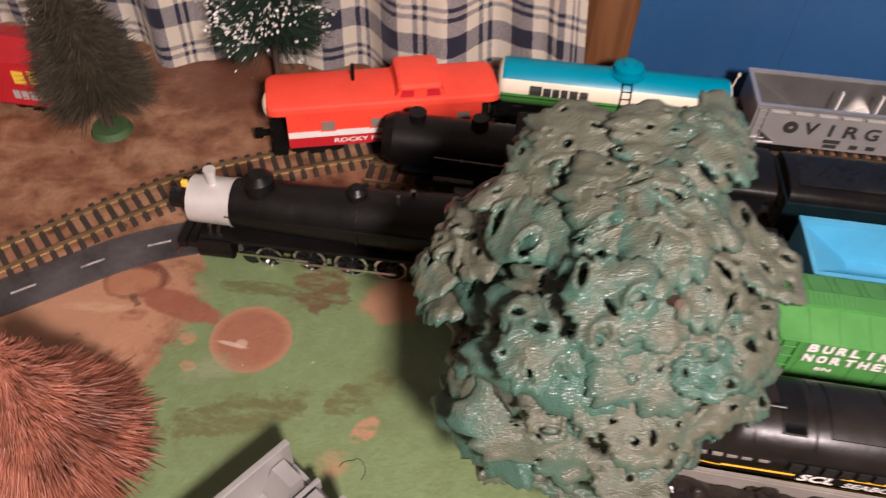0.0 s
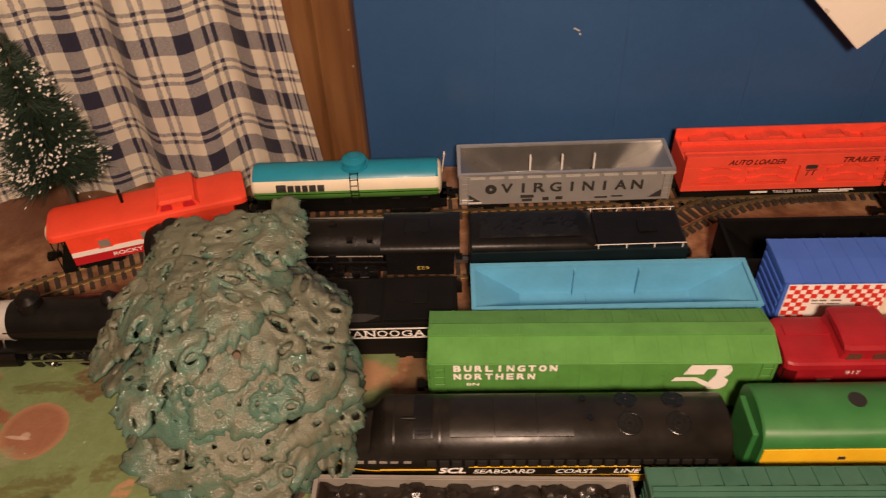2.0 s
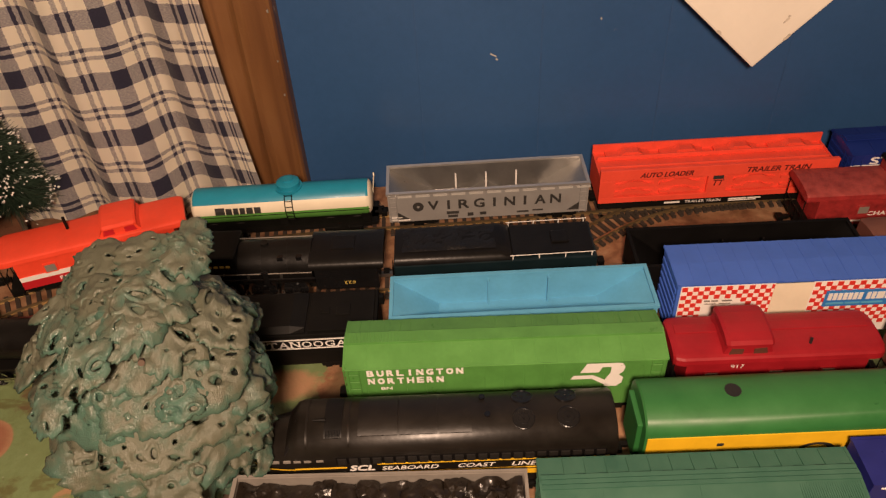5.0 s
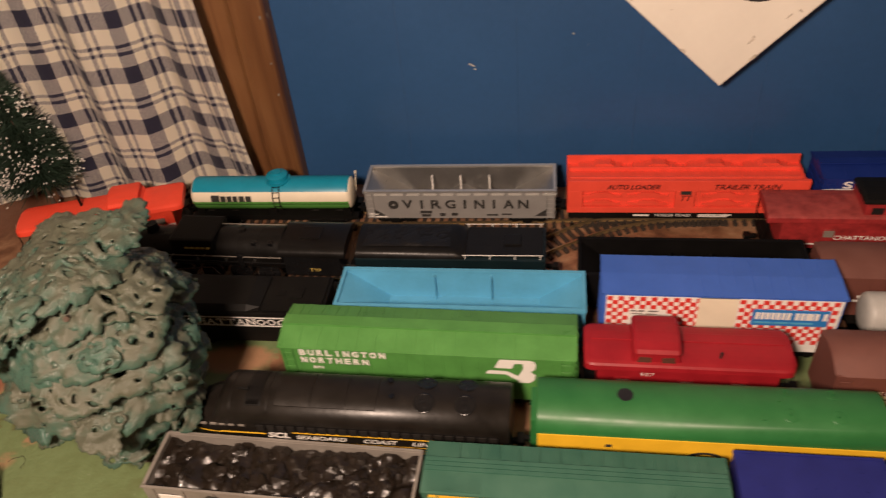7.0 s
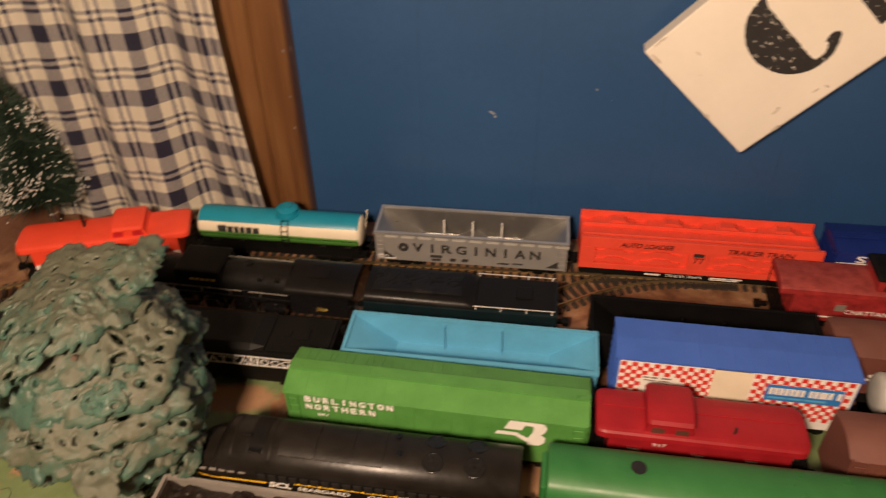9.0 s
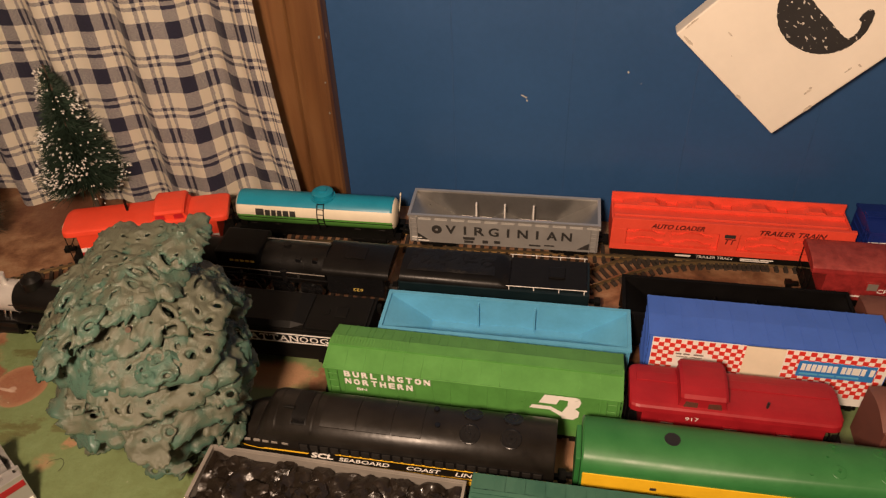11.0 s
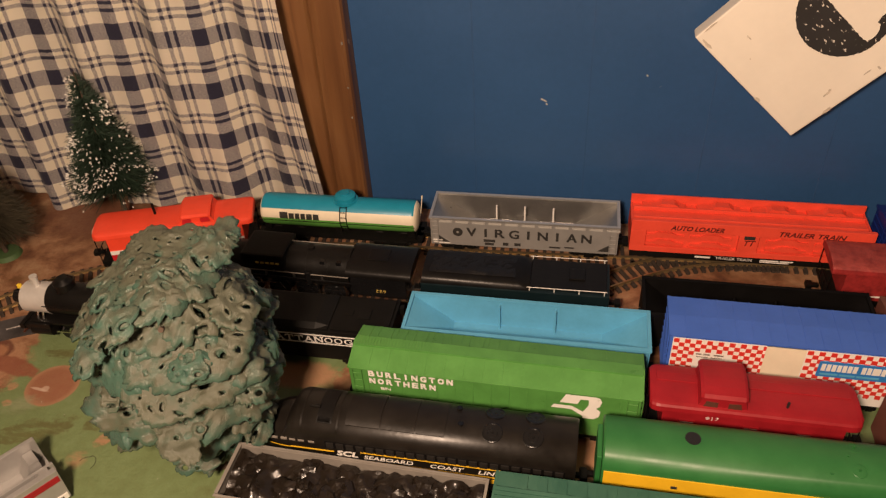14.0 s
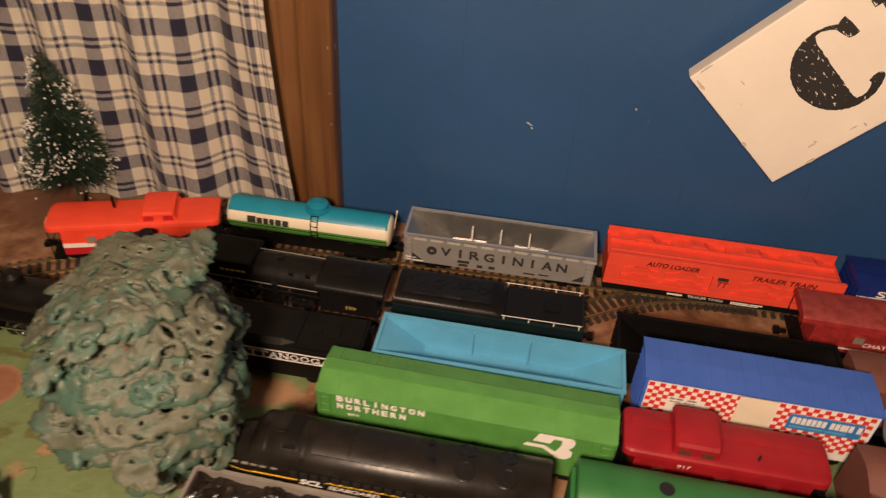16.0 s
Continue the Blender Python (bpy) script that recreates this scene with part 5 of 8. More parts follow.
def silver_nosed_engine():
    e, L = between("steam_locomotive", "black steam locomotive with silver smokebox and yellow marker", "locomotive", (-0.127, 0.3235), (0.045, 0.3285), 0.0)
    zc, r = 0.0325, 0.0138
    x0 = -L / 2
    bm = tubes(((x0 + 0.007, 0, zc), (x0 + 0.0285, 0, zc), r - 0.0018, r - 0.0016), n=32)
    sb = part("smokebox", bm, "nose_silver", e, "silver painted smokebox", smooth=True)
    bm = bmesh.new()
    tube(bm, (x0 - 0.004, 0, zc - 0.001), (x0 + 0.004, 0, zc - 0.001), 0.0052, n=20)
    tube(bm, (x0 + 0.0035, 0, zc), (x0 + 0.0072, 0, zc), r * 0.62, n=28, r2=r * 0.84)
    part("smokebox_front", bm, "gloss_black", e, smooth=True)
    bm = tubes(((x0 + 0.0185, 0, zc + r - 0.004), (x0 + 0.0185, 0, zc + r + 0.0060), 0.0025), ((x0 + 0.0185, 0, zc + r + 0.0050), (x0 + 0.0185, 0, zc + r + 0.0070), 0.0030), n=18)
    part("chimney", bm, "nose_silver", sb, smooth=True)
    part("hinge_strap", tubes(((x0 + 0.0280, 0, zc), (x0 + 0.0288, 0, zc), r - 0.0012), n=32), "nose_silver", sb)
    part("marker_lamp", boxes((x0 + 0.004, x0 + 0.007, -0.004, -0.0015, zc + r - 0.0035, zc + r), bevel=0.0005), "hopper_yellow", e, "yellow marker lamp")
    bm = bmesh.new()
    tube(bm, (x0 + 0.0285, 0, zc), (x0 + 0.075, 0, zc), r - 0.0014, n=32, r2=r + 0.0004)
    tube(bm, (x0 + 0.075, 0, zc), (x0 + 0.140, 0, zc + 0.001), r + 0.0004, n=32, r2=r + 0.0024)
    bl = part("boiler", bm, "black", e, smooth=True)
    for x in (0.043, 0.06, 0.092, 0.108):
        part("boiler_band", tubes(((x0 + x, 0, zc), (x0 + x + 0.0012, 0, zc), r - 0.0012 + 0.0016 * (x - 0.0285) / 0.0465 if x < 0.08 else r + 0.0016), n=32), "black", bl)
    for x, rr, h in ((0.0425, 0.0075, 0.0075), (0.091, 0.0052, 0.0062)):
        bm = bmesh.new()
        tube(bm, (x0 + x, 0, zc + r * 0.6), (x0 + x, 0, zc + r + h * 0.6), rr, n=24)
        tube(bm, (x0 + x, 0, zc + r + h * 0.6), (x0 + x, 0, zc + r + h), rr, n=24, r2=rr * 0.55)
        part("steam_dome", bm, "black", e, smooth=True)
    part("whistle", tubes(((x0 + 0.112, -0.004, zc + r), (x0 + 0.112, -0.004, zc + r + 0.007), 0.0008), ((x0 + 0.118, 0.003, zc + r), (x0 + 0.118, 0.003, zc + r + 0.005), 0.0012), n=8), "steel", e)
    bm = boxes((x0 + 0.012, x0 + 0.148, -0.0155, 0.0155, 0.0185, 0.0205), (x0 + 0.004, x0 + 0.012, -0.0140, 0.0140, 0.0105, 0.0145), bevel=0.0004)
    part("running_plate", bm, "black", e)
    part("valance", boxes((x0 + 0.118, x0 + 0.165, -0.0162, -0.0145, 0.006, 0.0185)), "black", e)
    bm = bmesh.new()
    for s in (-1, 1):
        tube(bm, (x0 + 0.012, s * 0.0135, 0.0125), (x0 + 0.029, s * 0.0135, 0.0125), 0.0052, n=16)
        box(bm, x0 + 0.012, x0 + 0.029, s * 0.0135 - 0.004, s * 0.0135 + 0.004, 0.0145, 0.0195)
    part("cylinder_block", bm, "black", e, smooth=True)
    part("exhaust_pipe", tubes(((x0 + 0.016, -0.0115, 0.0185), (x0 + 0.017, -0.009, zc - 0.006), 0.0012), ((x0 + 0.0205, -0.0115, 0.0185), (x0 + 0.0215, -0.009, zc - 0.006), 0.0012), n=8), "chrome", e)
    for x in (0.067, 0.0885, 0.109):
        for s in (-1, 1):
            driver(e, x0 + x, s * 0.0108, 0.0088)
    for s in (-1, 1):
        driver(e, x0 + 0.046, s * 0.0108, 0.0072)
    bm = boxes((x0 + 0.050, x0 + 0.112, -0.0139, -0.0131, 0.0066, 0.0082), (x0 + 0.03, x0 + 0.067, -0.0148, -0.0142, 0.0098, 0.0112))
    part("side_rod", bm, "chrome", e)
    part("chassis", boxes((x0 + 0.03, x0 + 0.15, -0.006, 0.006, 0.005, 0.019)), "matt_black", e)
    bm = bmesh.new()
    for s in (-1, 1):
        tube(bm, (x0 + 0.036, s * 0.009, 0.0048), (x0 + 0.036, s * 0.011, 0.0048), 0.0048, n=16)
    part("pilot_wheel", bm, "gloss_black", e)
    bm = bmesh.new()
    for k in range(7):
        y = -0.012 + 0.004 * k
        tube(bm, (x0 + 0.004, y, 0.0115), (x0 - 0.006 + 0.0004 * abs(y) * 200, y * 0.85, 0.0015), 0.0005, n=6)
    tube(bm, (x0 - 0.004, -0.0105, 0.0016), (x0 - 0.004, 0.0105, 0.0016), 0.0006, n=6)
    tube(bm, (x0 + 0.001, -0.0115, 0.0065), (x0 + 0.001, 0.0115, 0.0065), 0.0005, n=6)
    M["pilot_brown"] = mat("pilot_brown", (0.10, 0.035, 0.02), 0.5)
    part("pilot", bm, "pilot_brown", e, "brown slatted pilot")
    part("buffer_beam", boxes((x0 + 0.0, x0 + 0.004, -0.015, 0.015, 0.0105, 0.0155), bevel=0.0006), "black", e)
    bm = bmesh.new()
    for s in (-1, 1):
        tube(bm, (x0 + 0.028, s * (r + 0.001), zc + 0.004), (x0 + 0.14, s * (r + 0.002), zc + 0.005), 0.0004, n=6)
    part("handrail", bm, "black", e)
    bm = boxes((x0 + 0.140, L / 2 - 0.002, -0.0165, 0.0165, 0.0185, 0.043), bevel=0.0006)
    cab = part("cab", bm, "black", e)
    part("cab_roof", loft([(x0 + 0.137, arch(0.036, 0.0425, 0.0475, 8) + [(0.018, 0.0415), (-0.018, 0.0415)]), (L / 2, arch(0.036, 0.0425, 0.0475, 8) + [(0.018, 0.0415), (-0.018, 0.0415)])]), "black", cab)
    for x in (0.147, 0.157):
        part("cab_window", boxes((x0 + x, x0 + x + 0.007, -0.0168, -0.016, 0.031, 0.039)), "window_dark", cab)
    part("cab_emblem", boxes((x0 + 0.135, x0 + 0.139, -0.0175, -0.0155, 0.030, 0.036)), "bright_red", cab, "small red plate")


def lettered_tender():
    e, L = between("tender", "black tender with white lettered band on its side", "tender", (0.046, 0.3305), (0.1705, 0.3325), 0.0)
    W = 0.0385
    part("body", boxes((-L / 2, L / 2, -W / 2, W / 2, 0.0115, 0.0385), bevel=0.0008), "matt_black", e)
    k = 0.012
    a = [(-W / 2 + 0.001, 0.0385), (-W / 2 + 0.001, 0.0395), (-W / 2 + 0.005, 0.0425), (W / 2 - 0.005, 0.0425), (W / 2 - 0.001, 0.0395), (W / 2 - 0.001, 0.0385)]
    lo = [(y * 0.96, min(z, 0.0398)) for y, z in a]
    part("coal_space", loft([(-L / 2 + 0.001, a), (k - 0.004, a), (k + 0.005, lo)]), "matt_black", e)
    part("deck", boxes((k + 0.007, L / 2 - 0.002, -W / 2 + 0.002, W / 2 - 0.002, 0.038, 0.0402), bevel=0.0005), "matt_black", e)
    part("deck_hatch", boxes((k + 0.024, k + 0.033, -0.005, 0.005, 0.040, 0.0412), bevel=0.0005), "matt_black", e)
    part("deck_hatch", boxes((k + 0.014, k + 0.02, -0.003, 0.003, 0.040, 0.0408), bevel=0.0005), "matt_black", e)
    y = -W / 2
    part("white_line", boxes((-0.038, L / 2 - 0.0015, y - 0.0004, y + 0.0003, 0.0342, 0.0350)), "white", e)
    part("white_line", boxes((-0.038, L / 2 - 0.0015, y - 0.0004, y + 0.0003, 0.0264, 0.0271)), "white", e)
    serif_words(e, "CHATTANOOGA", -0.0370, 0.0430, 0.0281, 0.0332, y - 0.0004, "white")
    part("frame", boxes((-L / 2 + 0.001, L / 2 - 0.001, -W / 2 + 0.003, W / 2 - 0.003, 0.008, 0.0113)), "matt_black", e)
    part("rear_step", boxes((L / 2, L / 2 + 0.004, -W / 2 + 0.002, -W / 2 + 0.007, 0.006, 0.012)), "matt_black", e)
    part("rear_lamp", boxes((L / 2, L / 2 + 0.003, W / 2 - 0.006, W / 2 - 0.002, 0.03, 0.036)), "matt_black", e)
    trucks(e, (-L / 2 + 0.024, L / 2 - 0.024), w=0.029)
    couplers(e, L)


def numbered_engine():
    e, L = between("steam_locomotive", "large glossy black steam locomotive with yellow cab number", "locomotive", (-0.036, 0.3925), (0.169, 0.3925), 0.0046)
    zc, r = 0.026, 0.0148
    x0 = -L / 2
    bm = bmesh.new()
    tube(bm, (x0 + 0.006, 0, zc), (x0 + 0.03, 0, zc), r, n=32)
    tube(bm, (x0 + 0.03, 0, zc), (x0 + 0.158, 0, zc), r, n=32, r2=r + 0.0016)
    bl = part("boiler", bm, "black", e, smooth=True)
    for x in (0.035, 0.062, 0.105, 0.122, 0.14):
        part("boiler_band", tubes(((x0 + x, 0, zc), (x0 + x + 0.0012, 0, zc), r + 0.0002 + 0.0016 * (x - 0.03) / 0.128), n=32), "black", bl)
    part("smokebox_front", tubes(((x0, 0, zc), (x0 + 0.006, 0, zc), r * 0.8, r), n=28), "black", e, smooth=True)
    part("chimney", tubes(((x0 + 0.018, 0, zc + r - 0.002), (x0 + 0.018, 0, zc + r + 0.005), 0.0042, 0.005), n=18), "black", e, smooth=True)
    bm = boxes((x0 + 0.071, x0 + 0.107, -0.0155, 0.0155, zc + 0.006, zc + r + 0.0028), bevel=0.002)
    part("feedwater_casing", bm, "matt_black", e)
    bars(e, [(x0 + 0.083 + 0.0042 * i, x0 + 0.0858 + 0.0042 * i, zc + 0.0092, zc + 0.0108) for i in range(5)], -0.0157, "letter_gold")
    bm = boxes((x0 + 0.16, L / 2 - 0.001, -0.0185, 0.0185, 0.0135, 0.0345), bevel=0.0008)
    cab = part("cab", bm, "gloss_black", e)
    ring = arch(0.0385, 0.0335, 0.0405, 14, 2.6) + [(0.01925, 0.0325), (-0.01925, 0.0325)]
    part("cab_roof", loft([(x0 + 0.157, ring), (L / 2 + 0.003, ring)]), "black", cab, smooth=True)
    part("roof_hatch", boxes((x0 + 0.172, x0 + 0.188, -0.007, 0.007, 0.0395, 0.0412), bevel=0.0005), "black", cab)
    for x in (0.166, 0.178):
        part("cab_window", boxes((x0 + x, x0 + x + 0.008, -0.0188, -0.0181, 0.027, 0.0335)), "gloss_black", cab)
    lettering(e, "622", L / 2 - 0.0252, L / 2 - 0.0172, 0.0186, 0.0215, -0.0188, "letter_gold", upside=True)
    for x in (0.135, 0.148):
        part("washout_plug", boxes((x0 + x, x0 + x + 0.004, -0.0125, -0.009, zc + 0.0105, zc + 0.0135)), "gloss_black", e)
    bm = bmesh.new()
    tube(bm, (x0 + 0.107, 0.006, zc + r + 0.002), (x0 + 0.158, 0.006, zc + r + 0.002), 0.0004, n=6)
    tube(bm, (x0 + 0.03, -r - 0.001, zc + 0.003), (x0 + 0.158, -r - 0.002, zc + 0.003), 0.0004, n=6)
    part("handrail", bm, "gondola_grey", e)
    bm = boxes((x0 + 0.012, x0 + 0.165, -0.0100, 0.0100, 0.0145, 0.0162), (x0 + 0.012, x0 + 0.062, -0.0165, 0.0165, 0.0165, 0.0182), bevel=0.0004)
    part("running_plate", bm, "gloss_black", e)
    for x in (0.075, 0.098, 0.121, 0.144):
        for s in (-1, 1):
            driver(e, x0 + x, s * 0.0124, 0.0108)
    part("side_rod", boxes((x0 + 0.072, x0 + 0.147, -0.0152, -0.0144, 0.0066, 0.0082)), "chrome", e)
    for x in (0.064, 0.0865, 0.1095, 0.1325):
        part("sand_pipe", tubes(((x0 + x, -r + 0.001, zc + 0.001), (x0 + x - 0.002, -0.0146, 0.0100), 0.0005), n=6), "gloss_black", e)
        # Bright steel and chrome bits, added as glints along the dark lower side.
        part("oil_cup", tubes(((x0 + x + 0.004, -0.0160, zc - 0.0012), (x0 + x + 0.004, -0.0160, zc + 0.0008), 0.0010), n=10), "steel", e)
    part("valve_lever", tubes(((x0 + 0.062, -0.0158, 0.0135), (x0 + 0.100, -0.0158, 0.0175), 0.0006), ((x0 + 0.100, -0.0158, 0.0175), (x0 + 0.104, -0.0158, 0.0105), 0.0006), n=8), "chrome", e)
    bm = bmesh.new()
    for s in (-1, 1):
        tube(bm, (x0 + 0.03, s * 0.0145, 0.0115), (x0 + 0.052, s * 0.0145, 0.0115), 0.0055, n=16)
        for x in (0.024, 0.057):
            tube(bm, (x0 + x, s * 0.009, 0.0055), (x0 + x, s * 0.0112, 0.0055), 0.0055, n=16)
    part("cylinder_block", bm, "gloss_black", e, smooth=True)
    part("chassis", boxes((x0 + 0.01, L / 2 - 0.012, -0.006, 0.006, 0.005, 0.0145)), "matt_black", e)
    for s in (-1, 1):
        part("feed_pipe", tubes(((x0 + 0.062, s * (r + 0.0012), zc - 0.002), (x0 + 0.160, s * (r + 0.0024), zc - 0.002), 0.0008), ((x0 + 0.062, s * (r + 0.0012), zc - 0.002), (x0 + 0.056, s * (r - 0.004), zc + 0.010), 0.0008), n=8), "gloss_black", e, smooth=True)
        part("air_pump", tubes(((x0 + 0.1255, s * (r + 0.001), zc - 0.006), (x0 + 0.1255, s * (r + 0.001), zc + 0.004), 0.0026), ((x0 + 0.1255, s * (r + 0.001), zc + 0.004), (x0 + 0.1255, s * (r + 0.001), zc + 0.0055), 0.0030), n=14), "gloss_black", e, smooth=True)
    for k in range(5):
        part("rail_stanchion", tubes(((x0 + 0.045 + 0.026 * k, -r - 0.0002, zc + 0.003), (x0 + 0.045 + 0.026 * k, -r - 0.0022, zc + 0.003), 0.0006), n=6), "steel", e)
    for x, rr, h in ((0.052, 0.006, 0.006), (0.125, 0.004, 0.003)):
        part("steam_dome", tubes(((x0 + x, 0, zc + r * 0.6), (x0 + x, 0, zc + r + h), rr, rr * 0.7), n=20), "black", e, smooth=True)
    part("drawbar", boxes((L / 2 - 0.002, L / 2 + 0.011, -0.0018, 0.0018, 0.008, 0.0105)), "steel", e)


def coal_tender():
    e, L = between("tender", "black tender with coal load and silver grab rails", "tender", (0.1785, 0.3945), (0.3185, 0.3975), 0.0046)
    W = 0.038
    part("body", boxes((-L / 2, L / 2, -W / 2, W / 2, 0.0085, 0.031), bevel=0.001), "teal_black", e)
    xs = 0.0
    ring = arch(W - 0.001, 0.031, 0.0385, 12, 3.2)
    part("coal_bunker", loft([(-L / 2 + 0.001, ring + [(W / 2 - 0.001, 0.0305), (-W / 2 + 0.001, 0.0305)]), (xs + 0.004, ring + [(W / 2 - 0.001, 0.0305), (-W / 2 + 0.001, 0.0305)]), (xs + 0.012, [(y, 0.031 + (z - 0.031) * 0.25) for y, z in ring] + [(W / 2 - 0.001, 0.0305), (-W / 2 + 0.001, 0.0305)])]), "black", e, smooth=True)
    bm = bmesh.new()
    nx, ny = 26, 12
    rnd = random.Random(7)
    g = [[bm.verts.new((-L / 2 + 0.006 + (xs + 0.003 + L / 2 - 0.008) * i / nx, -0.0125 + 0.025 * j / ny, 0.0380 + 0.0014 * rnd.random() * (0 < i < nx and 0 < j < ny))) for j in range(ny + 1)] for i in range(nx + 1)]
    for i in range(nx):
        for j in range(ny):
            bm.faces.new((g[i][j], g[i + 1][j], g[i + 1][j + 1], g[i][j + 1]))
    part("coal_load", bm, "coal_matt", e, "rough black coal", smooth=True)
    part("deck", boxes((xs + 0.012, L / 2 - 0.002, -W / 2 + 0.003, W / 2 - 0.003, 0.031, 0.0335), bevel=0.0008), "black", e)
    part("water_hatch", boxes((L / 2 - 0.03, L / 2 - 0.018, -0.006, 0.006, 0.0335, 0.035), bevel=0.0006), "black", e)
    for y in (-W / 2 + 0.001, W / 2 - 0.001):
        bm = bmesh.new()
        tube(bm, (xs + 0.010, y, 0.0343), (L / 2 - 0.002, y, 0.0347), 0.00028, n=6)
        for k in range(4):
            x = xs + 0.012 + (L / 2 - 0.016 - xs) * k / 3
            tube(bm, (x, y, 0.031), (x, y, 0.0345), 0.0004, n=6)
        # Plain white puts the silver rail's highlight into its colour.
        part("grab_rail", bm, "white", e)
    part("frame", boxes((-L / 2 + 0.001, L / 2 - 0.001, -W / 2 + 0.003, W / 2 - 0.003, 0.006, 0.0085)), "matt_black", e)
    ladder(e, -L / 2 - 0.001, -W / 2 + 0.005, 0.004, 0.03, axis="y", material="black")
    trucks(e, (-L / 2 + 0.03, L / 2 - 0.03), w=0.029)
    couplers(e, L, 0.009)


# ---- second and third rows ----
def black_hopper():
    e, L = between("hopper_car", "black open hopper car, empty", "hopper car", (0.342, 0.3795), (0.495, 0.381), 0.0)
    hopper(e, L, 0.039, 0.011, 0.0405, "hopper_black", "hopper_black", 2, 9)
    trucks(e, (-L / 2 + 0.022, L / 2 - 0.022))
    couplers(e, L)


def brown_boxcar(a, b, eave, crown, label, words):
    e, L = between("boxcar", label, "boxcar", a, b, 0.0, "brown boxcars")
    W = 0.0365
    body = part("body", boxes((-L / 2, L / 2, -W / 2, W / 2, 0.010, eave), bevel=0.0006), "tuscan", e)
    ring = [(-W / 2 - 0.0004, eave - 0.001), (-W / 2 - 0.0004, eave), (-W / 4 - 0.001, (eave + crown) / 2 + 0.0015), (-0.003, crown), (0.003, crown), (W / 4 + 0.001, (eave + crown) / 2 + 0.0015), (W / 2 + 0.0004, eave), (W / 2 + 0.0004, eave - 0.001)]
    lo = [(y * 0.9, eave - 0.001 + (z - eave + 0.001) * 0.5) for y, z in ring]
    rf = part("roof", loft([(-L / 2 - 0.0006, lo), (-L / 2 + 0.005, ring), (L / 2 - 0.005, ring), (L / 2 + 0.0006, lo)]), "tuscan", e, smooth=True)
    bm = bmesh.new()
    for i in range(1, 12):
        x = -L / 2 + L * i / 12
        box(bm, x - 0.0003, x + 0.0003, -W / 2 - 0.0003, -W / 2, 0.011, eave - 0.001)
    part("side_seam", bm, "tuscan", body)
    part("door", boxes((-0.014, 0.014, -W / 2 - 0.0008, -W / 2 + 0.0003, 0.011, eave - 0.002)), "tuscan", body)
    y = -W / 2 - 0.0005
    for w, x0, x1, z0, z1 in words:
        lettering(e, w, x0, x1, z0, z1, y, "white", slant=0.15, weight=0.0001)
    bars(e, [(-L / 2 + 0.022, -L / 2 + 0.033, eave - 0.0172, eave - 0.0152), (-L / 2 + 0.02, -L / 2 + 0.036, eave - 0.0205, eave - 0.0190)], y, "white")
    for s in (-1, 1):
        ladder(e, s * (L / 2 - 0.005), -W / 2 - 0.0008, 0.011, eave - 0.001, material="tuscan")
    part("underframe", boxes((-L / 2 + 0.002, L / 2 - 0.002, -W / 2 + 0.004, W / 2 - 0.004, 0.0065, 0.0099)), "matt_black", e)
    trucks(e, (-L / 2 + 0.024, L / 2 - 0.024))
    couplers(e, L)
    return e


def old_caboose():
    e, L = between("caboose", "faded dark red caboose with black cupola roof", "caboose", (0.477, 0.4435), (0.626, 0.4445), 0.0)
    W = 0.034
    body, rf = caboose(e, L, W, 0.0115, 0.0375, 0.0435, (-0.011, 0.020), 0.0565, "old_red", "old_red", "matt_black", windows=(-0.03, 0.033, 0.05), overhang=0.011)
    lettering(e, "CHATTANOOGA", -0.026, 0.024, 0.0206, 0.0243, -W / 2 + 0.0004, "white", weight=0.0001)
    part("white_line", boxes((-L / 2 + 0.012, L / 2 - 0.012, -W / 2 + 0.0003, -W / 2 + 0.0014, 0.0155, 0.0165)), "white", e)
    trucks(e, (-L / 2 + 0.03, L / 2 - 0.03))
    couplers(e, L)


def silver_tank():
    e, L = between("tank_car", "silver tank car with orange, white and red emblem", "tank car", (0.633, 0.4385), (0.768, 0.4120), 0.0)
    tank(e, L, 0.0145, 0.0285, 0.0, 0.009, 0.006, [(0, 361, "bright_silver")], "bright_silver", "bright_silver", n=48)
    r, zc = 0.0148, 0.0285
    for lo, hi, m, hw in ((104, 122, "emblem_orange", 0.0055), (96, 104, "white", 0.0066), (88, 96, "bright_red", 0.0056)):
        bm = bmesh.new()
        rows = []
        for k in range(7):
            a = lo + (hi - lo) * k / 6
            w = hw if m != "emblem_orange" else hw * math.sqrt(max(0.02, 1 - (k / 6) ** 2))
            rows.append([bm.verts.new((-0.0535 + s * w, -r * math.sin(radians(a)), zc - r * math.cos(radians(a)))) for s in (-1, 1)])
        for p, q in zip(rows, rows[1:]):
            bm.faces.new((p[0], p[1], q[1], q[0]))
        part("emblem", bm, m, e)
    bars(e, [(-0.026, 0.0, 0.028, 0.0295)], -r - 0.0002, "letter_black")
    trucks(e, (-L / 2 + 0.024, L / 2 - 0.024))
    couplers(e, L)


def blue_hopper():
    e, L = between("hopper_car", "light blue plastic open hopper car, empty", "hopper car", (0.1795, 0.3355), (0.3455, 0.3380), 0.0)
    hopper(e, L, 0.0368, 0.012, 0.0455, "sky_blue", "sky_blue", 2, 10, "sky_blue", 0.030, 0.0215, ridge=0.0005, pitch=0.0395, post_y=0.0150, post_d=0.0018, post_top=0.003)
    trucks(e, (-L / 2 + 0.022, L / 2 - 0.022))
    couplers(e, L)


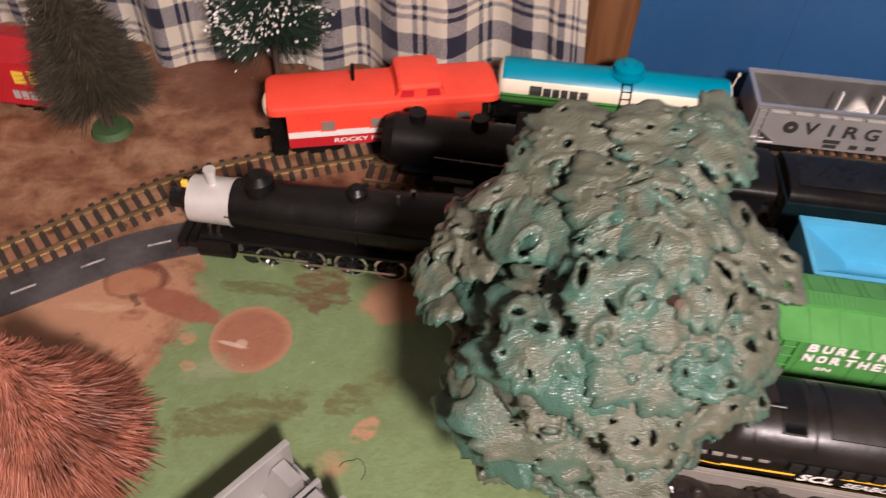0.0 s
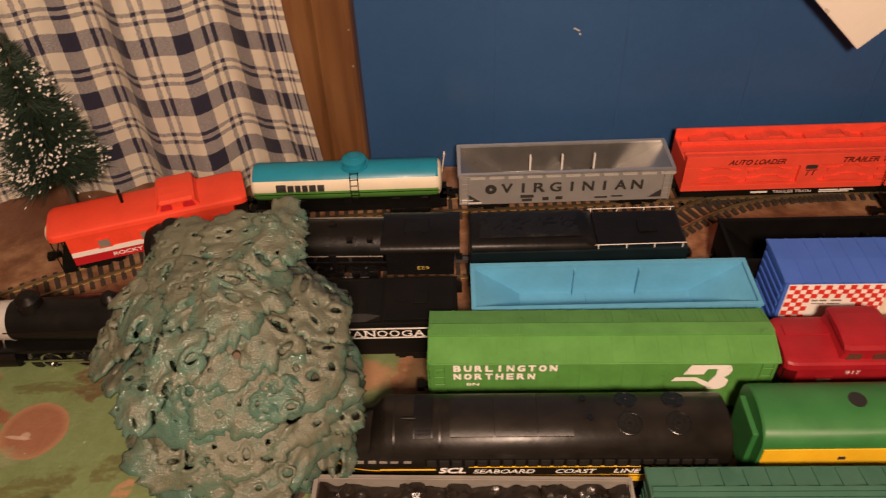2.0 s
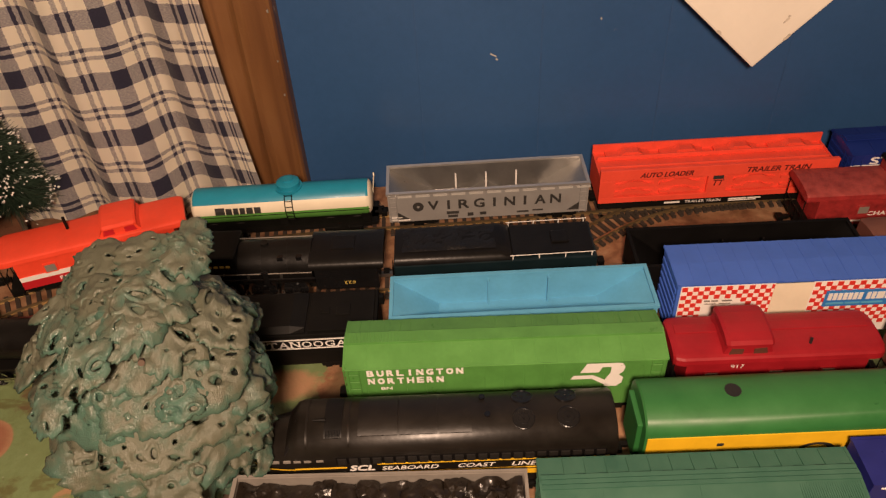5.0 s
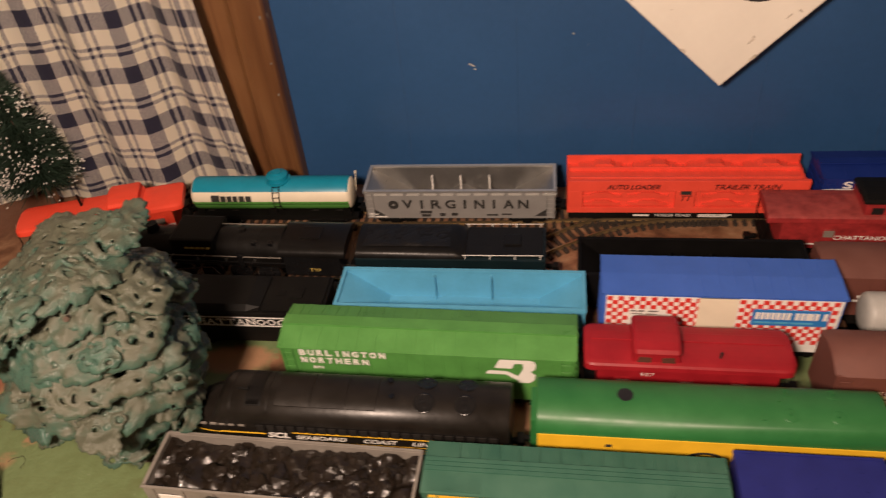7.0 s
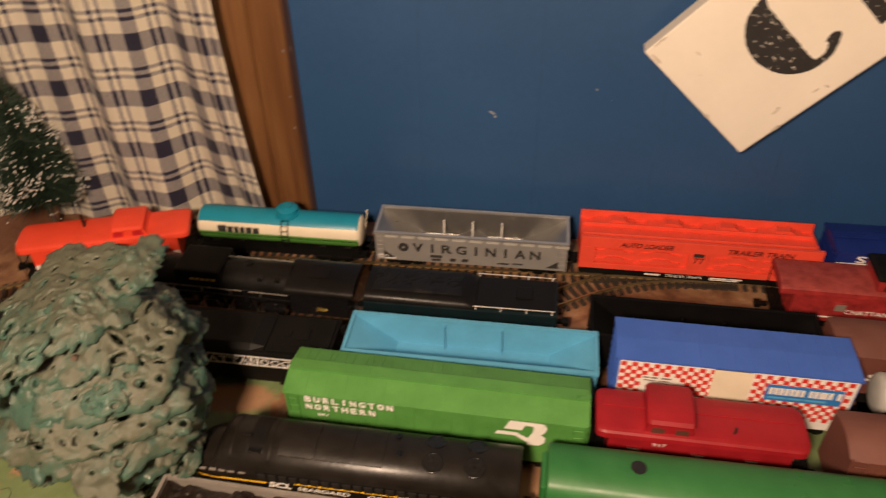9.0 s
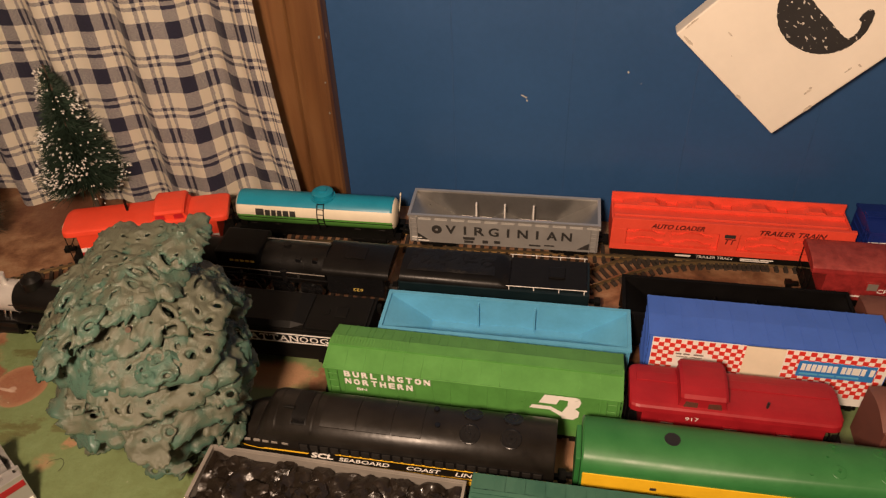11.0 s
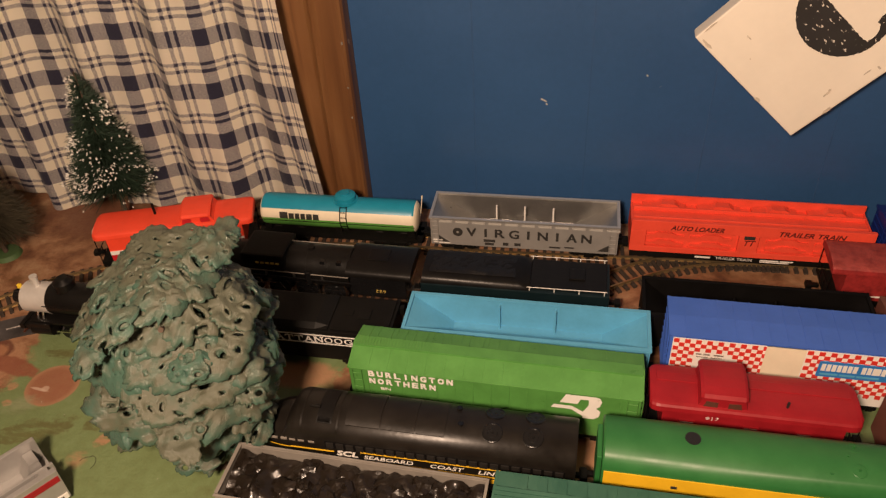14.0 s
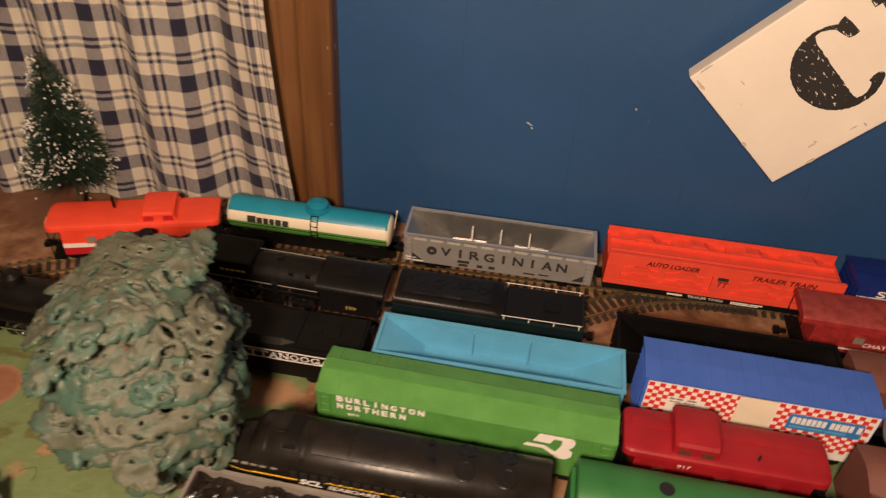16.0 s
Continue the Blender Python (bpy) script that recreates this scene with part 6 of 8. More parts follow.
def feed_boxcar():
    e, L = between("boxcar", "blue boxcar with red and white checked sides", "boxcar", (0.3565, 0.3395), (0.5005, 0.3400), 0.0)
    W, z0, eave = 0.0355, 0.0125, 0.0605
    body, rf = boxcar(e, L, W, z0, eave, 0.0614, "feed_blue", "feed_blue", None, 14, None, 8, rib_h=0.00025, ladders=False)
    y = -W / 2
    part("white_side", boxes((-L / 2 + 0.002, L / 2 - 0.001, y - 0.0005, y + 0.0003, z0 + 0.0008, eave - 0.0022)), "white", body)
    sq = 0.0034
    for x0, cols, rows, z_top, hole in ((-L / 2 + 0.0025, 17, 11, eave - 0.0026, (4, 11, 3, 9)), (0.0110, 17, 11, eave - 0.0026, None)):
        cells = [(x0 + i * sq, z_top - (j + 1) * sq) for i in range(cols) for j in range(rows) if not ((i + j) % 2 or (hole and hole[0] <= i < hole[1] and hole[2] <= j < hole[3]))]
        each("check_square", [(x, x + sq, y - 0.0008, y - 0.0004, z, z + sq) for x, z in cells if x + sq < L / 2 - 0.002 and z > z0 + 0.001], "check_red", body)
    part("door", boxes((-0.0135, 0.010, y - 0.0011, y + 0.0002, z0 + 0.001, eave - 0.0022)), "cream", body, "plain cream sliding door")
    part("blue_label", boxes((0.0195, 0.0645, y - 0.0012, y - 0.0004, 0.0372, 0.0505)), "label_blue", body)
    bars(e, [(0.0212 + 0.0031 * i, 0.0236 + 0.0031 * i, 0.0428, 0.0485) for i in (0, 1, 2, 3, 4, 5, 6, 7.6, 8.6, 9.6, 10.3, 11.3, 12.9)], y - 0.0012, "white")
    bars(e, [(0.0212, 0.0320, 0.0392, 0.0405), (0.0330, 0.0420, 0.0392, 0.0405), (0.0430, 0.0560, 0.0392, 0.0405)], y - 0.0012, "sky_blue")
    bars(e, [(-0.0545, -0.0510, 0.0452, 0.0463), (-0.0500, -0.0460, 0.0452, 0.0463), (-0.0435, -0.0375, 0.0452, 0.0463), (-0.0540, -0.0470, 0.0430, 0.0435), (-0.0450, -0.0380, 0.0430, 0.0435)], y - 0.0006, "gondola_grey")
    trucks(e, (-L / 2 + 0.022, L / 2 - 0.022))
    couplers(e, L)


def grey_tank():
    e, L = between("tank_car", "grey tank car with bold black lettering bars", "tank car", (0.5215, 0.3445), (0.664, 0.3455), 0.0)
    tank(e, L, 0.0142, 0.0280, -0.0065, 0.0098, 0.0068, [(0, 361, "tank_grey")], "tank_grey", "tank_grey", n=48)
    r, zc = 0.0145, 0.0280
    for x0, x1, lo, hi in ((-0.032, -0.024, 84, 104), (-0.0225, -0.0155, 84, 104), (-0.0145, -0.0065, 84, 104), (-0.0025, 0.0055, 84, 104), (0.007, 0.014, 84, 104), (0.0155, 0.023, 84, 104), (-0.054, -0.042, 97, 101), (-0.054, -0.044, 90, 94)):
        bm = bmesh.new()
        ring = [[bm.verts.new((x, -r * math.sin(radians(a)), zc - r * math.cos(radians(a)))) for x in (x0, x1)] for a in (lo, (lo + hi) / 2, hi)]
        for p, q in zip(ring, ring[1:]):
            bm.faces.new((p[0], p[1], q[1], q[0]))
        part("lettering_bar", bm, "letter_black", e)
    trucks(e, (-L / 2 + 0.024, L / 2 - 0.024))
    couplers(e, L)


# ---- fourth row ----
def green_boxcar():
    e, L = between("boxcar", "mid green boxcar with white lettering and white emblem", "boxcar", (0.1560, 0.2905), (0.3395, 0.2900), 0.0)
    W, z0, eave, ridge = 0.0365, 0.0125, 0.0526, 0.0580
    body, rf = boxcar(e, L, W, z0, eave, ridge, "box_green", "box_green", None, 15, None, 7, rib_h=0.0003)
    rnd = random.Random(8)
    for i in range(15):
        xa = -L / 2 + L * (i + 0.2) / 15
        xb = xa + L / 15 * rnd.uniform(0.35, 0.6)
        w, up = W / 2 + 0.0006, 0.0004
        part("roof_panel", loft([(x, [(0.0046, ridge - 0.0022), (0.0046, ridge - 0.0014 + up), (w - 0.001, eave + 0.0004 + up), (w - 0.001, eave - 0.0008)]) for x in (xa, xb)]), "box_green", rf)
    cleats = [(-L / 2 + 0.0012 + 0.0021 * i, -L / 2 + 0.0023 + 0.0021 * i, -0.0040, 0.0040, ridge - 0.0010, ridge + 0.0006) for i in range(24)]
    each("running_board_cleat", cleats, "box_green", rf)
    each("running_board", [(-L / 2, L / 2, -0.0042, 0.0042, ridge - 0.0010, ridge + 0.0003)], "box_green", rf)
    part("eave_bead", tubes(((-L / 2, -W / 2 - 0.0009, eave - 0.0004), (L / 2, -W / 2 - 0.0009, eave - 0.0004), 0.0006), n=8), "box_green", rf, smooth=True)
    xs = [-L / 2 + L * i / 16 for i in range(1, 16)]
    each("side_post", [(x - 0.0004, x + 0.0004, -W / 2 - 0.0003, -W / 2, z0 + 0.001, eave - 0.002) for x in xs], "box_green", body)
    y = -W / 2 - 0.0007
    spaced(e, "BURLINGTON", -0.0800, -0.0230, 0.0460, 0.0506, y, "white", 0.00032, 0.62)
    spaced(e, "NORTHERN", -0.0800, -0.0345, 0.0392, 0.0438, y, "white", 0.00032, 0.62)
    lettering(e, "BN", -0.0720, -0.0655, 0.0338, 0.0360, y, "white", weight=0.0001)
    bm = bmesh.new()
    def quad(*pts):
        bm.faces.new([bm.verts.new((x, y, Z + 1.18 * (z - Z))) for x, z in pts])
    X, Z = 0.0392, 0.0292
    quad((X + 0.006, Z + 0.0150), (X + 0.0075, Z + 0.0178), (X + 0.026, Z + 0.0178), (X + 0.026, Z + 0.0150))
    quad((X + 0.006, Z + 0.0150), (X + 0.0165, Z + 0.0150), (X + 0.0148, Z + 0.0112), (X + 0.004, Z + 0.0112))
    quad((X + 0.0215, Z + 0.0150), (X + 0.026, Z + 0.0150), (X + 0.0285, Z + 0.0165), (X + 0.0295, Z + 0.0145), (X + 0.0285, Z + 0.0110), (X + 0.0262, Z + 0.0092), (X + 0.0215, Z + 0.0110))
    quad((X + 0.026, Z + 0.0150), (X + 0.026, Z + 0.0178), (X + 0.0288, Z + 0.0170))
    quad((X - 0.0015, Z + 0.0065), (X + 0.0005, Z + 0.0092), (X + 0.0115, Z + 0.0092), (X + 0.0185, Z + 0.0055), (X + 0.0185, Z + 0.0020), (X + 0.0110, Z + 0.0065))
    quad((X + 0.0185, Z + 0.0055), (X + 0.0215, Z + 0.0110), (X + 0.0262, Z + 0.0092), (X + 0.0290, Z + 0.0070), (X + 0.0285, Z + 0.0030), (X + 0.0255, Z + 0.0005), (X + 0.0185, Z + 0.0005))
    part("emblem", bm, "white", body, "white angular emblem")
    trucks(e, (-L / 2 + 0.024, L / 2 - 0.024))
    couplers(e, L)


def red_caboose():
    e, L = between("caboose", "deep red plastic caboose with white number", "caboose", (0.3445, 0.2895), (0.4645, 0.2900), 0.0065)
    W = 0.0335
    body, rf = caboose(e, L, W, 0.0115, 0.0385, 0.0440, (-0.035, -0.0015), 0.0542, "deep_red", "deep_red", "deep_red", windows=(-0.037, 0.0, 0.03), overhang=0.008, taper=0.0035, cupola_fill="cab_brown", pointed=True)
    lettering(e, "917", -0.0268, -0.0190, 0.0320, 0.0350, -W / 2 + 0.0007, "white")
    part("brake_lever", tubes(((0.0185, -0.0095, 0.0425), (0.0190, -0.0085, 0.0470), 0.0008), ((0.0182, -0.0105, 0.0428), (0.0196, -0.0100, 0.0428), 0.0006), n=8), "window_dark", rf)
    part("roof_ridge", boxes((-L / 2 + 0.004, L / 2 - 0.004, 0.0015, 0.0085, 0.0436, 0.0446), bevel=0.0004), "deep_red", rf)
    part("roof_end_lip", boxes((L / 2 - 0.0030, L / 2 + 0.0012, -W / 2 + 0.006, W / 2 - 0.009, 0.0388, 0.0412), bevel=0.0005), "deep_red", rf)
    ladder(e, -L / 2 - 0.0012, -0.010, 0.006, 0.0385, w=0.006, n=7, axis="y")
    part("brake_wheel", tubes(((-L / 2 - 0.0030, 0.002, 0.034), (-L / 2 - 0.0020, 0.002, 0.034), 0.0045), ((-L / 2 - 0.0025, 0.002, 0.008), (-L / 2 - 0.0025, 0.002, 0.034), 0.0006), n=12), "black", e)
    trucks(e, (-L / 2 + 0.026, L / 2 - 0.026), z=-0.0065)
    couplers(e, L)


# ---- fifth row ----
def fan(parent, x, y, z, r, material, tilt=0.0):
    """A flush roof fan: a low ring round a stepped disc with a small hub, tilted with the roof."""
    at = pose(x, y, z, tilt, 0, 0)
    ring = [(0.86 * r, -0.001), (0.86 * r, 0.0004), (0.93 * r, 0.0004), (r, 0.0002), (r, -0.001)]
    bm = bmesh.new()
    rows = [[bm.verts.new(at @ Vector((q * math.cos(a), q * math.sin(a), h))) for q, h in ring] for a in [2 * math.pi * i / 28 for i in range(28)]]
    for i in range(28):
        for j in range(4):
            bm.faces.new((rows[i][j], rows[(i + 1) % 28][j], rows[(i + 1) % 28][j + 1], rows[i][j + 1]))
    f = part("roof_fan", bm, material, parent)
    bm = bmesh.new()
    tube(bm, (0, 0, -0.0008), (0, 0, 0.0001), r * 0.87, n=26)
    tube(bm, (0, 0, 0.0001), (0, 0, 0.0003), r * 0.52, n=22, r2=r * 0.47)
    tube(bm, (0, 0, 0.0003), (0, 0, 0.0008), r * 0.13, n=10, r2=r * 0.08)
    bmesh.ops.transform(bm, matrix=at, verts=bm.verts)
    part("fan_grille", bm, material, f)


def black_diesel():
    e, L = between("diesel_locomotive", "matt black streamlined diesel with yellow stripes and white lettering", "locomotive", (0.108, 0.2380), (0.3035, 0.2385), 0.0065)
    W, z0, eave, crown = 0.0365, 0.0095, 0.0350, 0.0500
    body = cab_unit(e, L, W, z0, eave, crown, "engine_black", "engine_black", nose=True)
    y = -W / 2
    for x0, x1, z in ((-L / 2 + 0.024, -0.046, 0.0270), (-0.0295, L / 2 - 0.004, 0.0294), (-L / 2 + 0.024, L / 2 - 0.004, 0.0216)):
        part("stripe", boxes((x0, x1, y - 0.0004, y + 0.0003, z, z + 0.0007)), "yellow", body)
    part("sill_band", boxes((-L / 2 + 0.02, L / 2 - 0.002, y - 0.0004, y + 0.0003, 0.0165, 0.0200)), "yellow", body)
    bm = bmesh.new()
    for k in range(10):
        t0, t1 = k / 10, (k + 1) / 10
        def p(t, dz):
            a = radians(90 * t)
            return (-L / 2 + 0.024 - 0.0235 * math.sin(a) , y * (1 - 0.45 * (t ** 2.2)) - 0.0006, 0.0270 + 0.0020 * t + dz)
        bm.faces.new([bm.verts.new(q) for q in (p(t0, 0), p(t1, 0), p(t1, 0.0009), p(t0, 0.0009))])
    part("nose_stripe", bm, "yellow", body)
    rows = [(-L / 2 + 0.020 - 0.0195 * math.sin(radians(9 * k)), y * (1 - 0.42 * (k / 10) ** 2.2) - 0.0007) for k in range(11)]
    bm = bmesh.new()
    for (xa, ya), (xb, yb) in zip(rows, rows[1:]):
        bm.faces.new([bm.verts.new(q) for q in ((xa, ya, 0.0165), (xb, yb, 0.0165), (xb, yb, 0.0205), (xa, ya, 0.0200))])
    part("nose_band", bm, "yellow", body)
    lettering(e, "SCL", -0.0445, -0.0315, 0.0250, 0.0296, y - 0.0006, "white", slant=0.3, weight=0.00028)
    for w, x0, x1 in (("SEABOARD", -0.0275, 0.0025), ("COAST", 0.013, 0.0325), ("LINE", 0.042, 0.0545)):
        lettering(e, w, x0, x1, 0.0246, 0.0280, y - 0.0006, "white", weight=0.00008, slant=0.3)
    each("side_grille", [(x, x + 0.0046, y - 0.0011, y + 0.001, 0.0312, 0.0360) for x in [-0.050 + i * 0.0062 for i in range(23)]], "slat_black", body)
    # Shade between the slats, painted as a deeper black strip; slats are lighter.
    part("grille_recess", boxes((-0.051, 0.092, y - 0.0003, y + 0.001, 0.0310, 0.0362)), "hopper_black", body)
    for x in (-0.085, -0.079, -0.0735, -0.068, -0.0615):
        part("cab_window", boxes((x, x + 0.0038, y - 0.0004, y + 0.0005, 0.0334, 0.0348)), "gondola_grey", body)
    bm = loft([(-L / 2 + 0.0186, [(-0.0148, 0.0348), (-0.002, 0.0362), (-0.002, 0.0352), (-0.0148, 0.0338)]), (-L / 2 + 0.0256, [(-0.0135, 0.0447), (-0.002, 0.0490), (-0.002, 0.0480), (-0.0135, 0.0437)])])
    part("windscreen", bm, "window_dark", body)
    part("windscreen", loft([(-L / 2 + 0.0186, [(0.0148, 0.0348), (0.002, 0.0362), (0.002, 0.0352), (0.0148, 0.0338)]), (-L / 2 + 0.0256, [(0.0135, 0.0447), (0.002, 0.0490), (0.002, 0.0480), (0.0135, 0.0437)])]), "window_dark", body)
    for x, yy in ((0.0490, -0.0068), (0.0725, -0.0068), (0.0490, 0.0078), (0.0725, 0.0078)):
        fan(body, x, yy, 0.0491 if yy < 0 else 0.0486, 0.0060, "gloss_black", 17 if yy < 0 else -19)
    for x, yy in ((0.030, -0.004), (0.0275, 0.0075)):
        part("exhaust", tubes(((x, yy, 0.047), (x, yy, 0.0506), 0.0016), n=14), "gloss_black", body)
    for a, c in ((-0.0385, -0.0175), (-0.0165, 0.0035), (0.0045, 0.0215)):
        roof_plate(body, a, c, 0.0125, W, eave, crown, "engine_black", up=0.0005)
    roof_plate(body, -0.0665, -0.0655, 0.0165, W, eave, crown, "engine_black", "roof_strap", 0.0002)
    roof_plate(body, -0.0440, -0.0430, 0.0165, W, eave, crown, "engine_black", "roof_strap", 0.0002)
    roof_plate(body, -0.0565, -0.0470, 0.0130, W, eave, crown, "black", "roof_louvre", 0.0004)
    bm = bmesh.new()
    for i in range(10):
        x = -0.0555 + i * 0.0008
        box(bm, x, x + 0.0004, -0.0128, -0.0055, 0.0452, 0.0486)
    part("roof_louvre", bm, "black", body)
    part("horn", tubes(((-0.0625, -0.004, 0.0505), (-0.0555, -0.004, 0.0505), 0.0007, 0.0013), ((-0.0525, 0.001, 0.048), (-0.0525, 0.001, 0.0496), 0.0052), n=14), "black", body)
    part("sill", boxes((-L / 2 + 0.012, L / 2 - 0.001, -W / 2 + 0.004, W / 2 - 0.004, 0.006, 0.0094), (-0.03, 0.03, -W / 2 + 0.003, W / 2 - 0.003, 0.003, 0.0094)), "matt_black", e)
    trucks(e, (-L / 2 + 0.04, L / 2 - 0.035), w=0.03, z=-0.0065)
    couplers(e, L - 0.004)


def green_unit():
    e, L = between("diesel_unit", "glossy green and yellow cabless diesel unit", "locomotive", (0.3175, 0.2410), (0.5010, 0.2425), 0.0060)
    W, z0, eave, crown = 0.0365, 0.0095, 0.0400, 0.0530
    body = cab_unit(e, L, W, z0, eave, crown, "unit_green", "unit_green")
    y = -W / 2
    part("yellow_side", boxes((-L / 2 + 0.0012, L / 2 - 0.0012, y - 0.0006, y + 0.0003, 0.0185, 0.0398)), "yellow", body)
    part("yellow_line", boxes((-L / 2 + 0.0012, L / 2 - 0.0012, y - 0.0006, y + 0.0003, 0.0125, 0.0142)), "hopper_yellow", body)
    part("roof_port", tubes(((-0.0430, 0.0010, 0.0505), (-0.0430, 0.0010, 0.0530), 0.0044), n=24), "window_dark", body)
    for x in (0.042, 0.066):
        for yy in (-0.0072, 0.0078):
            fan(body, x, yy, 0.0517 if yy < 0 else 0.0515, 0.0040, "unit_green", 15 if yy < 0 else -17)
            part("fan_pin", tubes(((x, yy, 0.0508), (x, yy, 0.0536), 0.0007), n=8), "unit_green", body)
    part("roof_pipe", tubes(((0.0375, 0.001, 0.051), (0.0375, 0.001, 0.0540), 0.0007), ((0.028, -0.0095, 0.049), (0.028, -0.0095, 0.0512), 0.0014), n=10), "unit_green", body)
    bars(e, [(-0.0535, -0.0500, 0.0318, 0.0340), (0.046, 0.0495, 0.0318, 0.0340), (-0.008, 0.003, 0.0215, 0.0225)], y - 0.0006, "letter_black", "side_slot")
    bm = bmesh.new()
    for i in range(9):
        a0, a1 = math.pi * i / 9, math.pi * (i + 1) / 9
        bm.faces.new([bm.verts.new((0.0 + 0.0095 * math.cos(a) * k, y - 0.0009, 0.0265 + 0.0052 * math.sin(a) * k)) for a, k in ((a0, 1), (a1, 1), (a1, 0.62), (a0, 0.62))])
    part("emblem", bm, "letter_black", body, "dark arched emblem")
    for a in (L / 2, -L / 2 - 0.003):
        part("diaphragm", boxes((a, a + 0.003, -0.012, 0.012, 0.012, 0.043), bevel=0.0008), "unit_green", e)
    part("sill", boxes((-L / 2 + 0.004, L / 2 - 0.004, -W / 2 + 0.004, W / 2 - 0.004, 0.006, 0.0094), (-0.03, 0.03, -W / 2 + 0.003, W / 2 - 0.003, 0.003, 0.0094)), "matt_black", e)
    trucks(e, (-L / 2 + 0.032, L / 2 - 0.032), w=0.03, z=-0.006)
    couplers(e, L + 0.004)


def yellow_hopper():
    e, L = between("covered_hopper", "bright yellow covered hopper car with red side panel", "hopper car", (0.522, 0.2475), (0.700, 0.2485), 0.0045)
    W, z0, eave = 0.0385, 0.012, 0.0508
    x0, x1 = -L / 2 + 0.0035, L / 2 - 0.0035
    ring = [(-W / 2, z0), (-W / 2, eave - 0.0010), (-W / 2 + 0.0008, eave), (-W / 2 + 0.0095, 0.0522), (-W / 2 + 0.0105, 0.0530), (W / 2 - 0.0105, 0.0530), (W / 2 - 0.0095, 0.0522), (W / 2 - 0.0008, eave), (W / 2, eave - 0.0010), (W / 2, z0)]
    body = part("body", loft([(x0, ring), (x1, ring)]), "hopper_yellow", e)
    part("running_board", boxes((x0 + 0.002, x1 - 0.002, 0.0045, 0.0095, 0.0532, 0.0540), bevel=0.0003), "hopper_yellow", body)
    for i in range(7):
        x = x0 + 0.019 + i * 0.0235
        part("hatch", loft([(x - 0.003, [(-0.0055, 0.0528), (0.0030, 0.0528), (0.0030, 0.0534), (-0.0055, 0.0534)]), (x, [(-0.0055, 0.0528), (0.0030, 0.0528), (0.0024, 0.0546), (-0.0048, 0.0546)]), (x + 0.008, [(-0.0055, 0.0528), (0.0030, 0.0528), (0.0024, 0.0546), (-0.0048, 0.0546)]), (x + 0.011, [(-0.0055, 0.0528), (0.0030, 0.0528), (0.0030, 0.0534), (-0.0055, 0.0534)])]), "hopper_yellow", body)
    for i in range(10):
        x = x0 + 0.012 + i * 0.0165
        part("hatch_clip", boxes((x - 0.001, x + 0.0010, -W / 2 + 0.0045, -W / 2 + 0.0062, 0.0512, 0.0526), bevel=0.0003), "hopper_yellow", body)
    part("eave_ledge", boxes((x0 - 0.001, x1 + 0.001, -W / 2 - 0.0008, -W / 2 + 0.001, 0.0494, 0.0504)), "hopper_yellow", body)
    part("red_panel", boxes((x0 + 0.001, x1 - 0.001, -W / 2 - 0.0006, -W / 2 + 0.0003, 0.0205, 0.0428)), "bright_red", body)
    y = -W / 2 - 0.0008
    bars(e, [(-0.0740 + dx, -0.0740 + dx + w, lo, hi) for dx, w, lo, hi in ((0.0, 0.0050, 0.0370, 0.0422), (0.0058, 0.0022, 0.0370, 0.0422), (0.0088, 0.0034, 0.0370, 0.0422), (0.0160, 0.0052, 0.0370, 0.0422), (0.0220, 0.0040, 0.0370, 0.0408), (0.0268, 0.0026, 0.0370, 0.0418), (0.0302, 0.0036, 0.0370, 0.0408), (0.0346, 0.0036, 0.0370, 0.0422),
                                                                 (0.0005, 0.0044, 0.0300, 0.0352), (0.0056, 0.0020, 0.0300, 0.0352), (0.0084, 0.0036, 0.0300, 0.0340), (0.0128, 0.0036, 0.0300, 0.0340), (0.0172, 0.0036, 0.0300, 0.0340), (0.0216, 0.0034, 0.0300, 0.0340), (0.0258, 0.0036, 0.0300, 0.0340), (0.0302, 0.0030, 0.0300, 0.0340))], y, "white")
    for s in (-1, 1):
        xo = s * (L / 2 - 0.0012)
        bm = bmesh.new()
        for yy in (-W / 2 + 0.0015, W / 2 - 0.0015, -0.006, 0.006):
            part("end_post", tubes(((xo, yy, z0), (xo, yy * 0.9, 0.0515), 0.0009), n=6), "hopper_yellow", e)
        steps = part("end_steps", boxes((min(xo - s * 0.011, xo), max(xo - s * 0.011, xo), -W / 2 - 0.0008, -W / 2 + 0.0002, z0 - 0.005, z0 + 0.0108)), "hopper_yellow", e)
        for k in range(4):
            st = boxes((min(xo - s * 0.011, xo), max(xo - s * 0.011, xo), -W / 2 - 0.0035, -W / 2 - 0.0008, z0 - 0.004 + 0.0042 * k, z0 - 0.0030 + 0.0042 * k))
            part("step", st, "hopper_yellow", steps)
        box(bm, min(xo - s * 0.009, xo), max(xo - s * 0.009, xo), -W / 2 + 0.001, W / 2 - 0.001, z0 - 0.001, z0 + 0.001)
        tube(bm, (xo, -W / 2 + 0.002, 0.030), (xo, W / 2 - 0.002, 0.030), 0.0006, n=6)
        tube(bm, (xo, -W / 2 + 0.002, z0 + 0.001), (xo, 0.012, 0.049), 0.0009, n=6)
        tube(bm, (xo, W / 2 - 0.002, z0 + 0.001), (xo, -0.012, 0.049), 0.0009, n=6)
        part("end_platform", bm, "hopper_yellow", e)
    bm = bmesh.new()
    for k in range(3):
        c = x0 + 0.03 + k * 0.049
